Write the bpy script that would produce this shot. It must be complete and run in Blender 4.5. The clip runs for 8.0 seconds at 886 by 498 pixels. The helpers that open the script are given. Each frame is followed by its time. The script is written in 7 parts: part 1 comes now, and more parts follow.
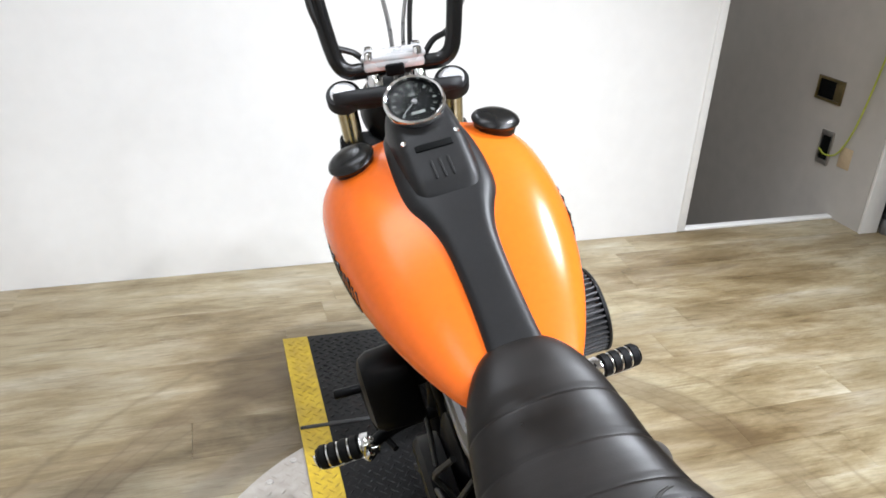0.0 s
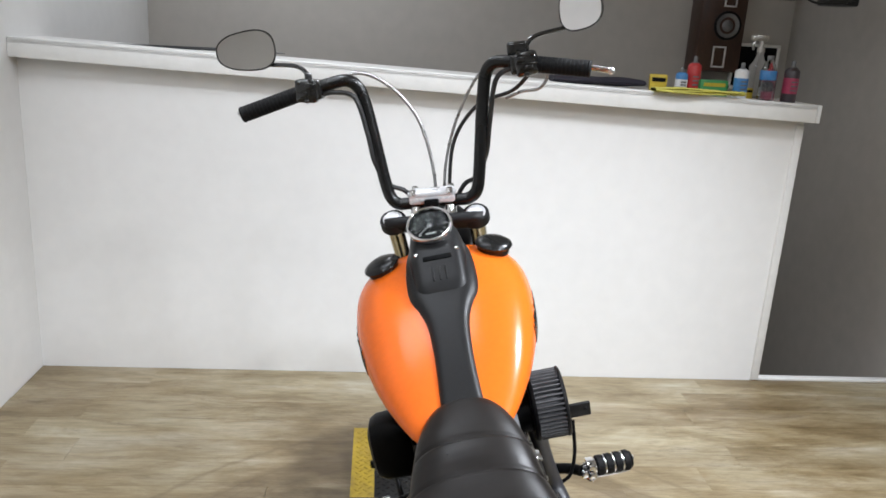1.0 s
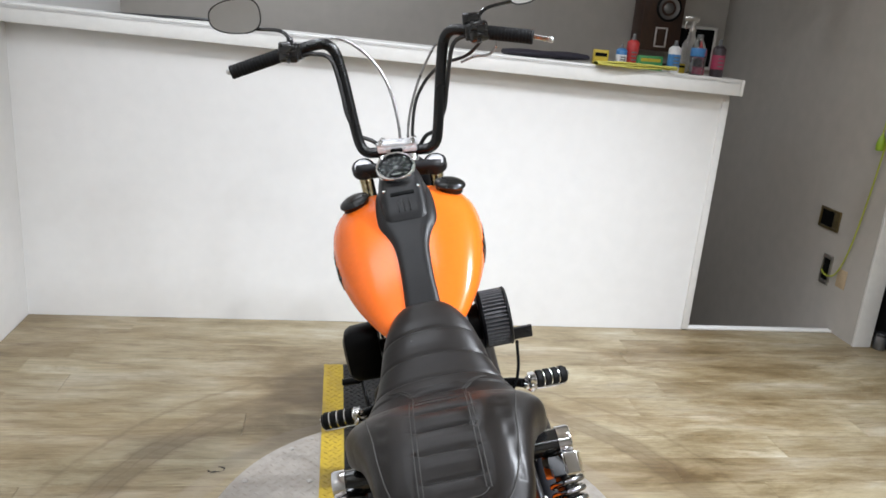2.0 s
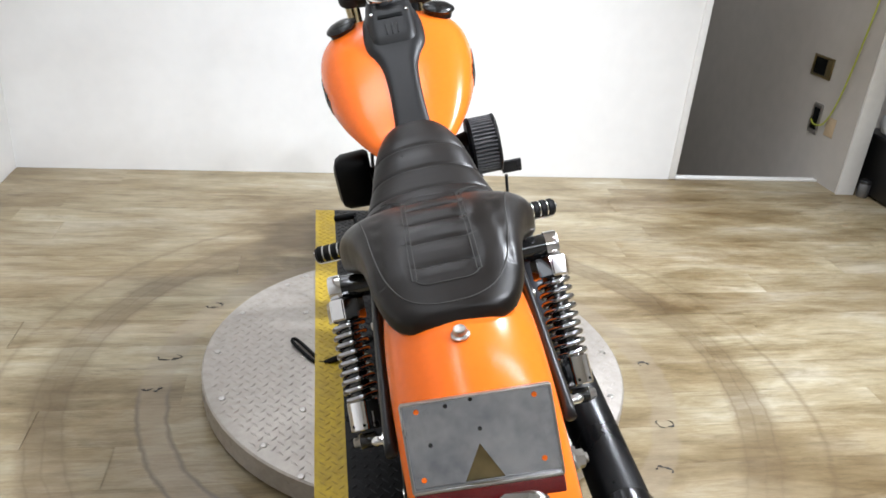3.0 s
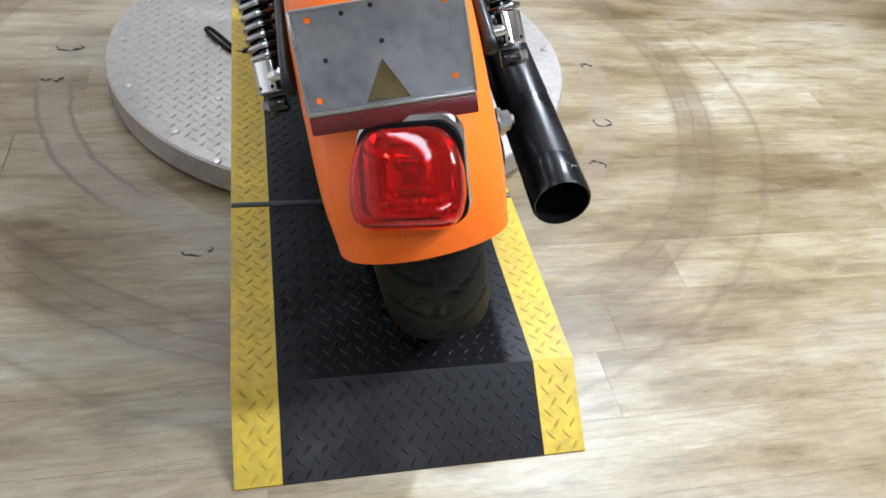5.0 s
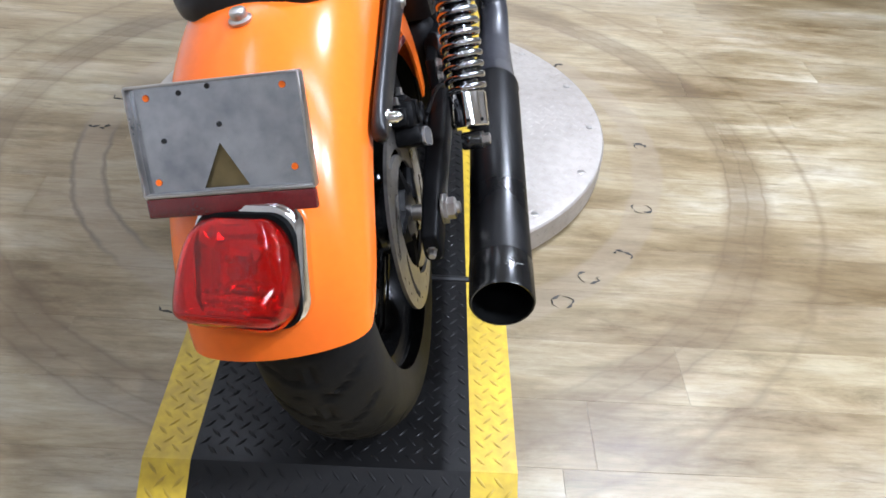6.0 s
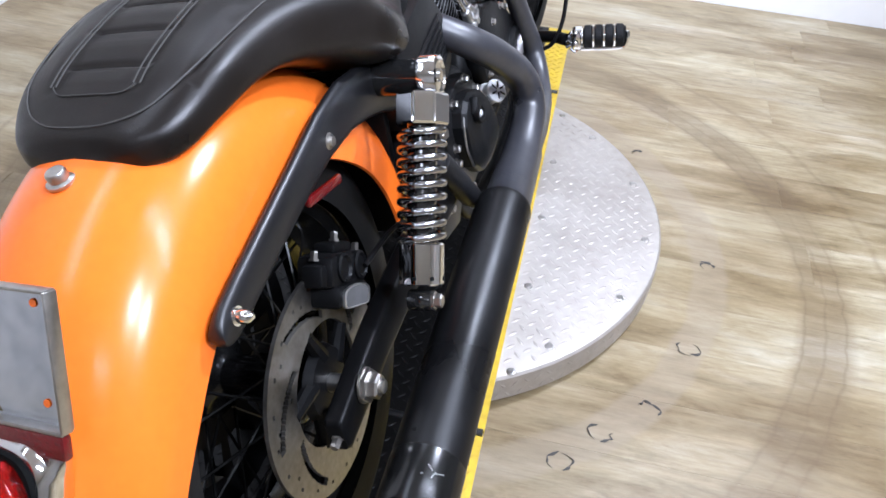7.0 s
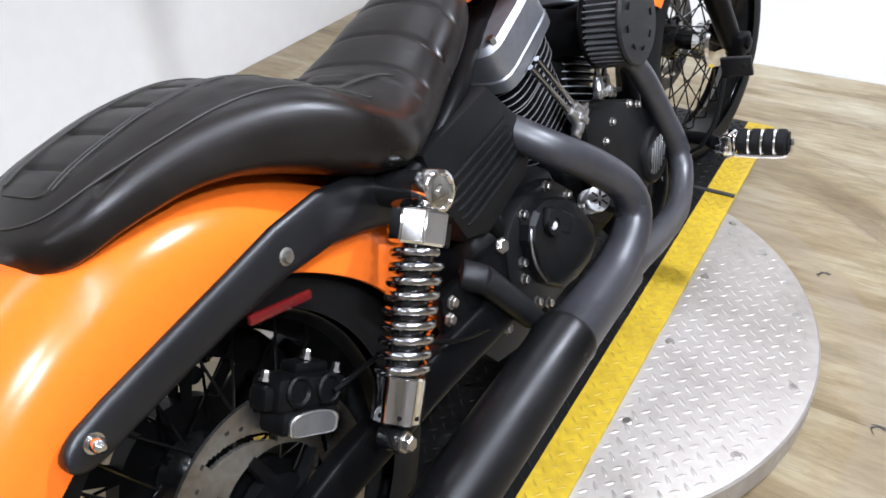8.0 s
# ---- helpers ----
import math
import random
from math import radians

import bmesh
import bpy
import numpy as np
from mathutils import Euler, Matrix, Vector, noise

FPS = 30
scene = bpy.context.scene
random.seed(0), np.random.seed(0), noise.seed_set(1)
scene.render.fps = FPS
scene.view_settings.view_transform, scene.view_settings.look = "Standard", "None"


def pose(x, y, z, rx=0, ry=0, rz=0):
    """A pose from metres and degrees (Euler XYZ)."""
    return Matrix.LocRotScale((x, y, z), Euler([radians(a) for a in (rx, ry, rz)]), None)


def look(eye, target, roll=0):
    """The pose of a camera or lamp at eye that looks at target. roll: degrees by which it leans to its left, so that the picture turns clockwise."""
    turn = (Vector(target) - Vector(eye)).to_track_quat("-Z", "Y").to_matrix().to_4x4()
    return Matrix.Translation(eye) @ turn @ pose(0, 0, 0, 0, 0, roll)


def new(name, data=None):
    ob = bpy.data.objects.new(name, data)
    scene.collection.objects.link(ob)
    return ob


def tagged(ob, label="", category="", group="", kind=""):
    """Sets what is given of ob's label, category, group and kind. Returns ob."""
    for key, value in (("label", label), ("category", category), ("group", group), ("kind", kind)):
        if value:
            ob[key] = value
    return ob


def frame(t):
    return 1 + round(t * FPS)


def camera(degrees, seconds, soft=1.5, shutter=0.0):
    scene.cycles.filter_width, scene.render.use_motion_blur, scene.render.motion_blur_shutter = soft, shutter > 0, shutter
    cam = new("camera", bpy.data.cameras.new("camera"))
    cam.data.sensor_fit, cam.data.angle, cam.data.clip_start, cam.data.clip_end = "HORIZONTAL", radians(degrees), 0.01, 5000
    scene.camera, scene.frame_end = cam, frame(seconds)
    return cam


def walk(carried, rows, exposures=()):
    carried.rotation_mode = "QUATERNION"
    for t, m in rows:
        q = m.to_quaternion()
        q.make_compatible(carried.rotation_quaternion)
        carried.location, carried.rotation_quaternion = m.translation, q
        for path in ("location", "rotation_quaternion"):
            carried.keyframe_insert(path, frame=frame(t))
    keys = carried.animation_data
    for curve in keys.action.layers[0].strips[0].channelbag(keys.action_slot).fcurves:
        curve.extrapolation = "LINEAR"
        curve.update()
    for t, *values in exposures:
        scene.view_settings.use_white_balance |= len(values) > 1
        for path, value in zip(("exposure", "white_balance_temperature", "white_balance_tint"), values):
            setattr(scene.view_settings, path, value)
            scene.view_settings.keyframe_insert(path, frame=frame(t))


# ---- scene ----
cam = camera(60.0, 8.0, soft=1.65)
PATH = [
    (0, (-0.346, -0.044, 1.404), (0.198, 1.673, 0.536), 2.9),
    (0.5, (-0.269, -0.301, 1.43), (0.082, 1.538, 0.728), 3.5),
    (1, (-0.153, -0.49, 1.48), (0.029, 1.428, 0.944), 3.5),
    (1.2, (-0.161, -0.548, 1.484), (0.011, 1.374, 0.956), 3.8),
    (2.3, (-0.197, -0.872, 1.43), (0.125, 0.999, 0.803), 4.9),
    (2.5, (-0.199, -0.878, 1.412), (0.122, 0.975, 0.731), 4.9),
    (3, (-0.193, -0.88, 1.34), (0.132, 0.892, 0.472), 4.7),
    (3.5, (-0.17, -0.866, 1.269), (0.206, 0.79, 0.213), 5.8),
    (4, (-0.157, -0.866, 1.216), (0.243, 0.678, 0.008), 7.3),
    (4.5, (-0.143, -0.88, 1.166), (0.282, 0.548, -0.168), 8.8),
    (4.7, (-0.141, -0.885, 1.154), (0.295, 0.503, -0.219), 9.2),
    (5.8, (0.111, -0.841, 1.139), (0.385, 0.605, -0.215), 5.4),
    (6, (0.204, -0.803, 1.152), (0.288, 0.712, -0.151), 5.3),
    (6.5, (0.324, -0.703, 1.185), (0.036, 0.803, -0.1), 2.7),
    (7, (0.427, -0.473, 1.198), (0.184, 1.024, -0.106), 5.0),
    (7.5, (0.558, -0.323, 1.175), (-0.019, 1.1, -0.107), -0.5),
    (8, (0.67, -0.227, 1.191), (-0.216, 1.123, 0.011), -3.0),
]
walk(cam, [(t, look(eye, target, roll)) for t, eye, target, roll in PATH], [(0.0, 0.1, 6500, 10), (1.0, -0.2, 6500, 10), (2.5, -0.02, 6500, 10), (3.4, 0.17, 6500, 10), (4.5, 0.2, 6100, 10), (6.0, 0.22, 5950, 13), (7.0, 0.2, 5850, 15), (8.0, 0.06, 6200, 13)])

# ---- world and light ----
world = bpy.data.worlds.new("world")
scene.world = world
world.use_nodes = True
bg = world.node_tree.nodes["Background"]
bg.inputs[0].default_value = (1.0, 0.96, 0.9, 1)
bg.inputs[1].default_value = 0.25
scene.view_settings.exposure = 0.24


def area_lamp(name, eye, target, w, h, watts, colour=(0.9, 0.957, 1.045)):
    d = bpy.data.lights.new(name, "AREA")
    d.shape, d.size, d.size_y, d.energy, d.color = "RECTANGLE", w, h, watts, colour
    ob = new(name, d)
    ob.matrix_world = look(eye, target)
    return ob


def spot_lamp(name, eye, target, watts, cone, blend=0.5, radius=0.06, colour=(0.9, 0.957, 1.045)):
    d = bpy.data.lights.new(name, "SPOT")
    d.energy, d.spot_size, d.spot_blend, d.shadow_soft_size, d.color = watts, radians(cone), blend, radius, colour
    ob = new(name, d)
    ob.matrix_world = look(eye, target)
    return ob


spot_lamp("down_light", (1.4, 1.4, 2.72), (0.85, 1.0, 0), 320, 110, 0.7, 0.09)
# two unseen spots added to brighten the half wall's lower part
spot_lamp("wall_washer", (-0.5, 1.2, 2.72), (-0.5, 2.7, 0.15), 85, 76, 0.9, 0.09)
spot_lamp("wall_washer", (0.7, 1.2, 2.72), (0.4, 2.7, 0.15), 65, 76, 0.9, 0.09)
# soft fill over the left side; no such panel is in view
area_lamp("panel_light", (-0.75, 1.6, 2.76), (-0.75, 1.6, 0), 1.2, 0.5, 14)
# two added spots that fill the bike's right side and the rear floor
spot_lamp("down_light", (2.2, -0.7, 2.72), (0.7, 0.3, 0.3), 220, 76, 0.8, 0.09)
spot_lamp("down_light", (1.4, -0.75, 2.72), (0.72, -0.05, 0), 175, 105, 0.7, 0.09)
area_lamp("strip_light", (1.3, 0.2, 2.74), (1.1, 0.2, 0), 0.09, 1.5, 17)
area_lamp("strip_light", (1.85, 0.2, 2.74), (1.4, 0.2, 0), 0.09, 1.5, 17)
# rear and left strips are added: glints in chrome, brighter left floor
area_lamp("strip_light", (0.35, -1.9, 2.74), (0.35, -1.4, 0), 1.5, 0.16, 16)
area_lamp("strip_light", (-0.9, -0.2, 2.74), (-0.9, 0.1, 0), 0.16, 1.5, 12)
# unseen lamp added to lift the far wall behind the ledge
area_lamp("back_panel_light", (-0.6, 3.6, 2.78), (-0.6, 3.6, 0), 0.6, 0.6, 17)

# ---- materials ----


def node_mat(name):
    m = bpy.data.materials.new(name)
    m.use_nodes = True
    nt = m.node_tree
    return m, nt, nt.nodes["Principled BSDF"]


def surface(name, col, rough=0.5, metal=0.0, col2=None, scale=6.0, fine=60.0, var=0.25, bump=0.05, bscale=120.0, coat=0.0, rvar=0.15, stretch=(1, 1, 1), spec=0.5):
    """A surface with broad and fine variation, uneven gloss and fine relief."""
    m, nt, b = node_mat(name)
    N, L = nt.nodes.new, nt.links.new
    tc, mp = N("ShaderNodeTexCoord"), N("ShaderNodeMapping")
    mp.inputs["Scale"].default_value = stretch
    L(tc.outputs["Object"], mp.inputs[0])
    n1, n2 = N("ShaderNodeTexNoise"), N("ShaderNodeTexNoise")
    n1.inputs["Scale"].default_value, n2.inputs["Scale"].default_value = scale, fine
    n1.inputs["Detail"].default_value, n2.inputs["Detail"].default_value = 4, 3
    L(mp.outputs[0], n1.inputs[0]), L(mp.outputs[0], n2.inputs[0])
    add = N("ShaderNodeMath")
    add.operation = "ADD"
    L(n1.outputs[0], add.inputs[0]), L(n2.outputs[0], add.inputs[1])
    half = N("ShaderNodeMath")
    half.operation = "MULTIPLY"
    half.inputs[1].default_value = 0.5
    L(add.outputs[0], half.inputs[0])
    ramp = N("ShaderNodeValToRGB")
    c2 = col2 or tuple(c * (1 - var) for c in col)
    ramp.color_ramp.elements[0].position, ramp.color_ramp.elements[1].position = 0.35, 0.65
    ramp.color_ramp.elements[0].color, ramp.color_ramp.elements[1].color = (*c2, 1), (*col, 1)
    L(half.outputs[0], ramp.inputs[0]), L(ramp.outputs[0], b.inputs["Base Color"])
    mr = N("ShaderNodeMapRange")
    mr.inputs[1].default_value, mr.inputs[2].default_value = 0.3, 0.7
    mr.inputs[3].default_value, mr.inputs[4].default_value = max(0.02, rough * (1 - rvar)), min(1, rough * (1 + rvar))
    L(n1.outputs[0], mr.inputs[0]), L(mr.outputs[0], b.inputs["Roughness"])
    b.inputs["Metallic"].default_value = metal
    b.inputs["Coat Weight"].default_value = coat
    b.inputs["Coat Roughness"].default_value = 0.08
    b.inputs["Specular IOR Level"].default_value = spec
    if bump:
        n3, bp = N("ShaderNodeTexNoise"), N("ShaderNodeBump")
        n3.inputs["Scale"].default_value, n3.inputs["Detail"].default_value = bscale, 3
        bp.inputs["Strength"].default_value, bp.inputs["Distance"].default_value = bump, 0.002
        L(mp.outputs[0], n3.inputs[0]), L(n3.outputs[0], bp.inputs["Height"]), L(bp.outputs[0], b.inputs["Normal"])
    return m


def glass_mat(name, col, rough=0.02, ior=1.45):
    m, nt, b = node_mat(name)
    b.inputs["Base Color"].default_value = (*col, 1)
    b.inputs["Roughness"].default_value = rough
    b.inputs["Transmission Weight"].default_value = 1.0
    b.inputs["IOR"].default_value = ior
    return m


M_orange = surface("orange_paint", (0.84, 0.155, 0.014), 0.23, 0, spec=0.3, scale=3, fine=90, var=0.08, bump=0.02, bscale=400, coat=0.06, rvar=0.12)
M_black = surface("satin_black", (0.0035, 0.0035, 0.0038), 0.4, 0, spec=0.11, scale=10, fine=120, var=0.35, bump=0.06, bscale=350)
M_strut = surface("satin_black_strut", (0.007, 0.007, 0.008), 0.36, 0, spec=0.42, scale=10, fine=120, var=0.35, bump=0.05, bscale=350)
M_bright = surface("bright_zinc", (0.74, 0.74, 0.75), 0.28, 0.3, scale=20, fine=120, var=0.15, bump=0.04)
M_wrinkle = surface("wrinkle_black", (0.009, 0.009, 0.01), 0.46, 0, spec=0.32, scale=8, fine=150, var=0.4, bump=0.3, bscale=500)
M_gloss = surface("gloss_black", (0.01, 0.01, 0.01), 0.07, 0, scale=10, fine=50, var=0.2, bump=0, coat=0.5)
M_casing = surface("black_casing_paint", (0.0065, 0.0065, 0.007), 0.44, 0, spec=0.2, scale=8, fine=150, var=0.4, bump=0.22, bscale=500)
M_yelworn = surface("worn_yellow_tread", (0.43, 0.29, 0.013), 0.5, 0, col2=(0.27, 0.18, 0.012), scale=14, fine=70, bump=0.08)
M_pipe = surface("black_exhaust_coat", (0.034, 0.034, 0.04), 0.37, 0.0, spec=0.7, scale=7, fine=70, var=0.4, bump=0.04, bscale=250, rvar=0.3)
M_chrome = surface("chrome", (0.82, 0.82, 0.83), 0.07, 1, scale=20, fine=100, var=0.06, bump=0.01, bscale=80, rvar=0.4)
M_alu = surface("cast_aluminium", (0.62, 0.62, 0.62), 0.3, 1, scale=12, fine=90, var=0.15, bump=0.08, bscale=300, rvar=0.3)
M_disc = surface("worn_disc_steel", (0.33, 0.315, 0.29), 0.38, 1, col2=(0.2, 0.185, 0.17), scale=16, fine=90, bump=0.04, rvar=0.3)
M_steel = surface("zinc_steel", (0.55, 0.53, 0.5), 0.32, 1, scale=25, fine=120, var=0.25, bump=0.05)
M_plate = surface("brushed_plate_steel", (0.66, 0.69, 0.74), 0.2, 1, col2=(0.42, 0.45, 0.51), scale=11, fine=60, bump=0.03, bscale=150, rvar=0.35)
M_leather = surface("black_leather", (0.0082, 0.006, 0.0048), 0.37, 0, spec=0.31, scale=9, fine=60, var=0.4, bump=0.1, bscale=520, rvar=0.3)
M_thread = surface("grey_thread", (0.04, 0.037, 0.033), 0.7, bump=0)
M_rubber = surface("tyre_rubber", (0.0075, 0.0075, 0.0078), 0.6, 0, spec=0.17, scale=9, fine=80, var=0.35, bump=0.12, bscale=260)
M_dash = surface("dash_vinyl", (0.009, 0.009, 0.0095), 0.42, 0, spec=0.28, scale=9, fine=120, var=0.3, bump=0.12, bscale=600)
M_rim = surface("black_rim", (0.004, 0.004, 0.004), 0.16, 0, spec=0.3, scale=9, fine=60, var=0.3, bump=0)
M_red_refl = surface("red_reflector", (0.11, 0.004, 0.005), 0.15, 0, scale=30, fine=400, var=0.4, bump=0.3, bscale=700, coat=0.6)
M_lens = glass_mat("red_lens", (0.86, 0.016, 0.01), 0.03)
M_lens.node_tree.nodes["Principled BSDF"].inputs["Transmission Weight"].default_value = 0.95
M_clear = glass_mat("clear_glass", (0.96, 0.97, 0.97), 0.01, 1.13)
M_glass_bulb = surface("bulb_glass", (0.5, 0.5, 0.5), 0.1, 0.6, bump=0)
M_badge = surface("grey_badge", (0.22, 0.22, 0.225), 0.35, 0.7, bump=0.05)
M_satin = surface("satin_chrome", (0.85, 0.85, 0.86), 0.3, 1, var=0.1, bump=0.03)
M_castsat = surface("satin_cast_aluminium", (0.3, 0.305, 0.32), 0.4, 0.8, var=0.2, bump=0.1, bscale=250, rvar=0.25)
M_spring = surface("dull_chrome", (0.48, 0.48, 0.5), 0.14, 1, var=0.2, bump=0.02)
M_barblk = surface("black_bar_paint", (0.006, 0.006, 0.006), 0.26, 0, spec=0.4, var=0.3, bump=0.02)
M_finedge = surface("machined_fin_edge", (0.42, 0.42, 0.43), 0.36, 0.6, var=0.25, bump=0)
M_muff = surface("matt_black_muffler", (0.0055, 0.0055, 0.006), 0.36, 0.0, spec=0.3, scale=7, fine=70, var=0.4, bump=0.04, bscale=250, rvar=0.3)
M_mirror = surface("mirror_glass", (0.9, 0.9, 0.9), 0.015, 1, bump=0, var=0.02, rvar=0.0)
M_dial = surface("dial_face", (0.004, 0.0044, 0.0044), 0.6, bump=0, spec=0.08)
M_mark = surface("dial_marks", (0.14, 0.15, 0.14), 0.6, bump=0)
M_white_mark = surface("white_print", (0.14, 0.14, 0.14), 0.5, bump=0)
M_filter = surface("filter_gauze", (0.13, 0.13, 0.135), 0.55, 0.3, scale=40, fine=200, var=0.4, bump=0.3, bscale=900)
M_yellow = surface("yellow_paint", (0.56, 0.385, 0.014), 0.48, 0, col2=(0.36, 0.24, 0.012), scale=9, fine=55, bump=0.12, bscale=160)
M_rampblk = surface("black_tread_paint", (0.006, 0.006, 0.0062), 0.36, 0.0, spec=0.15, col2=(0.0085, 0.008, 0.0078), scale=8, fine=60, bump=0.1, bscale=200, rvar=0.35)
M_tread = surface("worn_aluminium_tread", (0.465, 0.43, 0.39), 0.44, 0.6, col2=(0.355, 0.32, 0.28), scale=5, fine=38, bump=0.08, bscale=200, rvar=0.35)
M_wallw = surface("white_wall_paint", (0.8, 0.79, 0.77), 0.6, 0, scale=1.3, fine=14, var=0.05, bump=0.06, bscale=70)
M_wallg = surface("grey_wall_paint", (0.46, 0.43, 0.39), 0.7, 0, scale=1.2, fine=12, var=0.1, bump=0.06, bscale=70)
M_trim = surface("white_gloss_trim", (0.8, 0.79, 0.76), 0.35, 0, scale=3, fine=25, var=0.08, bump=0.05, bscale=90)
M_ceil = surface("ceiling_paint", (0.82, 0.81, 0.79), 0.8, 0, scale=1, fine=20, var=0.06, bump=0.05, bscale=60)
M_scuff = surface("dark_scuff", (0.06, 0.055, 0.05), 0.7, 0, scale=30, fine=90, var=0.4, bump=0.1)
M_patch = surface("tan_filler", (0.55, 0.42, 0.27), 0.8, 0, scale=20, fine=120, var=0.2, bump=0.1)
M_hose = surface("black_hose", (0.015, 0.015, 0.015), 0.4, bump=0.05)
M_braid = surface("braided_steel_line", (0.5, 0.5, 0.5), 0.3, 0.9, scale=60, fine=600, var=0.4, bump=0.4, bscale=900)
M_wood_dark = surface("dark_walnut", (0.06, 0.025, 0.014), 0.35, 0, scale=4, fine=40, var=0.5, bump=0.08, bscale=60, stretch=(6, 6, 1))
M_brass = surface("aged_brass", (0.26, 0.2, 0.095), 0.4, 0.8, scale=20, fine=60, var=0.3, bump=0.03)
M_green = surface("lime_plastic", (0.32, 0.5, 0.03), 0.4, bump=0.02)
M_lime = surface("lime_cord", (0.45, 0.5, 0.06), 0.5, bump=0.02)
M_binblk = surface("black_bin_plastic", (0.014, 0.014, 0.015), 0.38, bump=0.08)
M_silver = surface("silver_fork_tube", (0.62, 0.57, 0.44), 0.22, 1, scale=15, fine=60, var=0.15, bump=0)


def wood_floor():
    """Pale grey-brown oak planks, with the worn rings that turning the table has left round it."""
    m, nt, b = node_mat("oak_planks")
    N, L = nt.nodes.new, nt.links.new
    geo, oi = N("ShaderNodeNewGeometry"), N("ShaderNodeObjectInfo")
    off = N("ShaderNodeVectorMath")
    off.operation = "MULTIPLY_ADD"
    cmb = N("ShaderNodeCombineXYZ")
    L(oi.outputs["Random"], cmb.inputs[0]), L(oi.outputs["Random"], cmb.inputs[1]), L(oi.outputs["Random"], cmb.inputs[2])
    L(cmb.outputs[0], off.inputs[0])
    off.inputs[1].default_value = (37, 53, 11)
    L(geo.outputs["Position"], off.inputs[2])

    def tex(scale, sx, sy, detail=5, rough=0.6, dist=0.0, whole=False):
        mp, n = N("ShaderNodeMapping"), N("ShaderNodeTexNoise")
        mp.inputs["Scale"].default_value = (sx, sy, 1)
        L(geo.outputs["Position"] if whole else off.outputs[0], mp.inputs[0]), L(mp.outputs[0], n.inputs[0])
        n.inputs["Scale"].default_value, n.inputs["Detail"].default_value = scale, detail
        n.inputs["Roughness"].default_value, n.inputs["Distortion"].default_value = rough, dist
        return n.outputs[0]
    wide, own, streak, grain = tex(2.0, 0.7, 2.4, 7, 0.66, 0.5, True), tex(2.0, 0.9, 2.6, 8, 0.7, 0.5), tex(5.6, 0.8, 4.0, 10, 0.76, 0.6), tex(16, 0.35, 7, 8, 0.75)

    def ramp(src, stops):
        r = N("ShaderNodeValToRGB")
        while len(r.color_ramp.elements) < len(stops):
            r.color_ramp.elements.new(0.5)
        for e, (p, c) in zip(r.color_ramp.elements, stops):
            e.position, e.color = p, (*c, 1)
        L(src, r.inputs[0])
        return r.outputs[0]

    def mix(kind, fac, a, c):
        x = N("ShaderNodeMix")
        x.data_type, x.blend_type = "RGBA", kind
        if isinstance(fac, float):
            x.inputs[0].default_value = fac
        else:
            L(fac, x.inputs[0])
        for s, i in ((a, 6), (c, 7)):
            if isinstance(s, tuple):
                x.inputs[i].default_value = (*s, 1)
            else:
                L(s, x.inputs[i])
        return x.outputs[2]

    def math(op, a, c=None, clamp=False):
        x = N("ShaderNodeMath")
        x.operation, x.use_clamp = op, clamp
        for s, i in ((a, 0), (c, 1)):
            if s is None:
                continue
            if isinstance(s, (int, float)):
                x.inputs[i].default_value = s
            else:
                L(s, x.inputs[i])
        return x.outputs[0]
    broad = math("MULTIPLY", math("ADD", wide, own), 0.5)
    base = ramp(broad, [(0.37, (0.16, 0.12, 0.064)), (0.45, (0.253, 0.206, 0.124)), (0.52, (0.317, 0.272, 0.182)), (0.61, (0.375, 0.341, 0.264))])
    lines = ramp(streak, [(0.33, (0.45, 0.41, 0.335)), (0.43, (0.8, 0.765, 0.72)), (0.55, (1.02, 1.02, 1.02)), (0.68, (1.22, 1.24, 1.27))])
    col = mix("MULTIPLY", 0.72, base, lines)
    col = mix("MULTIPLY", 0.6, col, ramp(grain, [(0.34, (0.62, 0.57, 0.52)), (0.48, (0.96, 0.95, 0.94)), (0.62, (1.06, 1.06, 1.06))]))
    # brown traffic stains
    dirt = tex(1.35, 0.7, 2.0, 7, 0.6, 0.35, True)
    col = mix("MULTIPLY", 0.8, col, ramp(dirt, [(0.36, (0.54, 0.455, 0.34)), (0.45, (0.86, 0.8, 0.72)), (0.54, (1.0, 1.0, 1.0)), (0.68, (1.1, 1.1, 1.09))]))
    vm, vo, wn = N("ShaderNodeMapping"), N("ShaderNodeTexVoronoi"), N("ShaderNodeTexNoise")
    vm.inputs["Scale"].default_value = (0.5, 1.5, 1)
    wn.inputs["Scale"].default_value = 18
    L(off.outputs[0], vm.inputs[0]), L(vm.outputs[0], vo.inputs["Vector"]), L(off.outputs[0], wn.inputs[0])
    vo.inputs["Scale"].default_value = 4.2
    knot = math("SUBTRACT", 1.0, math("DIVIDE", math("ADD", vo.outputs["Distance"], math("MULTIPLY", wn.outputs[0], 0.07)), 0.11), clamp=True)
    col = mix("MIX", math("MULTIPLY", knot, 0.75), col, (0.085, 0.058, 0.034))
    tone = ramp(oi.outputs["Random"], [(0.0, (0.84, 0.805, 0.76)), (0.5, (0.96, 0.945, 0.92)), (1.0, (1.06, 1.06, 1.05))])
    col = mix("MULTIPLY", 1.0, col, tone)
    # worn rings round the turntable
    sub, ln = N("ShaderNodeVectorMath"), N("ShaderNodeVectorMath")
    sub.operation, ln.operation = "SUBTRACT", "LENGTH"
    L(geo.outputs["Position"], sub.inputs[0])
    sub.inputs[1].default_value = (DISC_X, DISC_Y, 0)
    L(sub.outputs[0], ln.inputs[0])
    r = ln.outputs["Value"]
    wob = N("ShaderNodeTexNoise")
    wob.inputs["Scale"].default_value, wob.inputs["Detail"].default_value = 2.2, 3
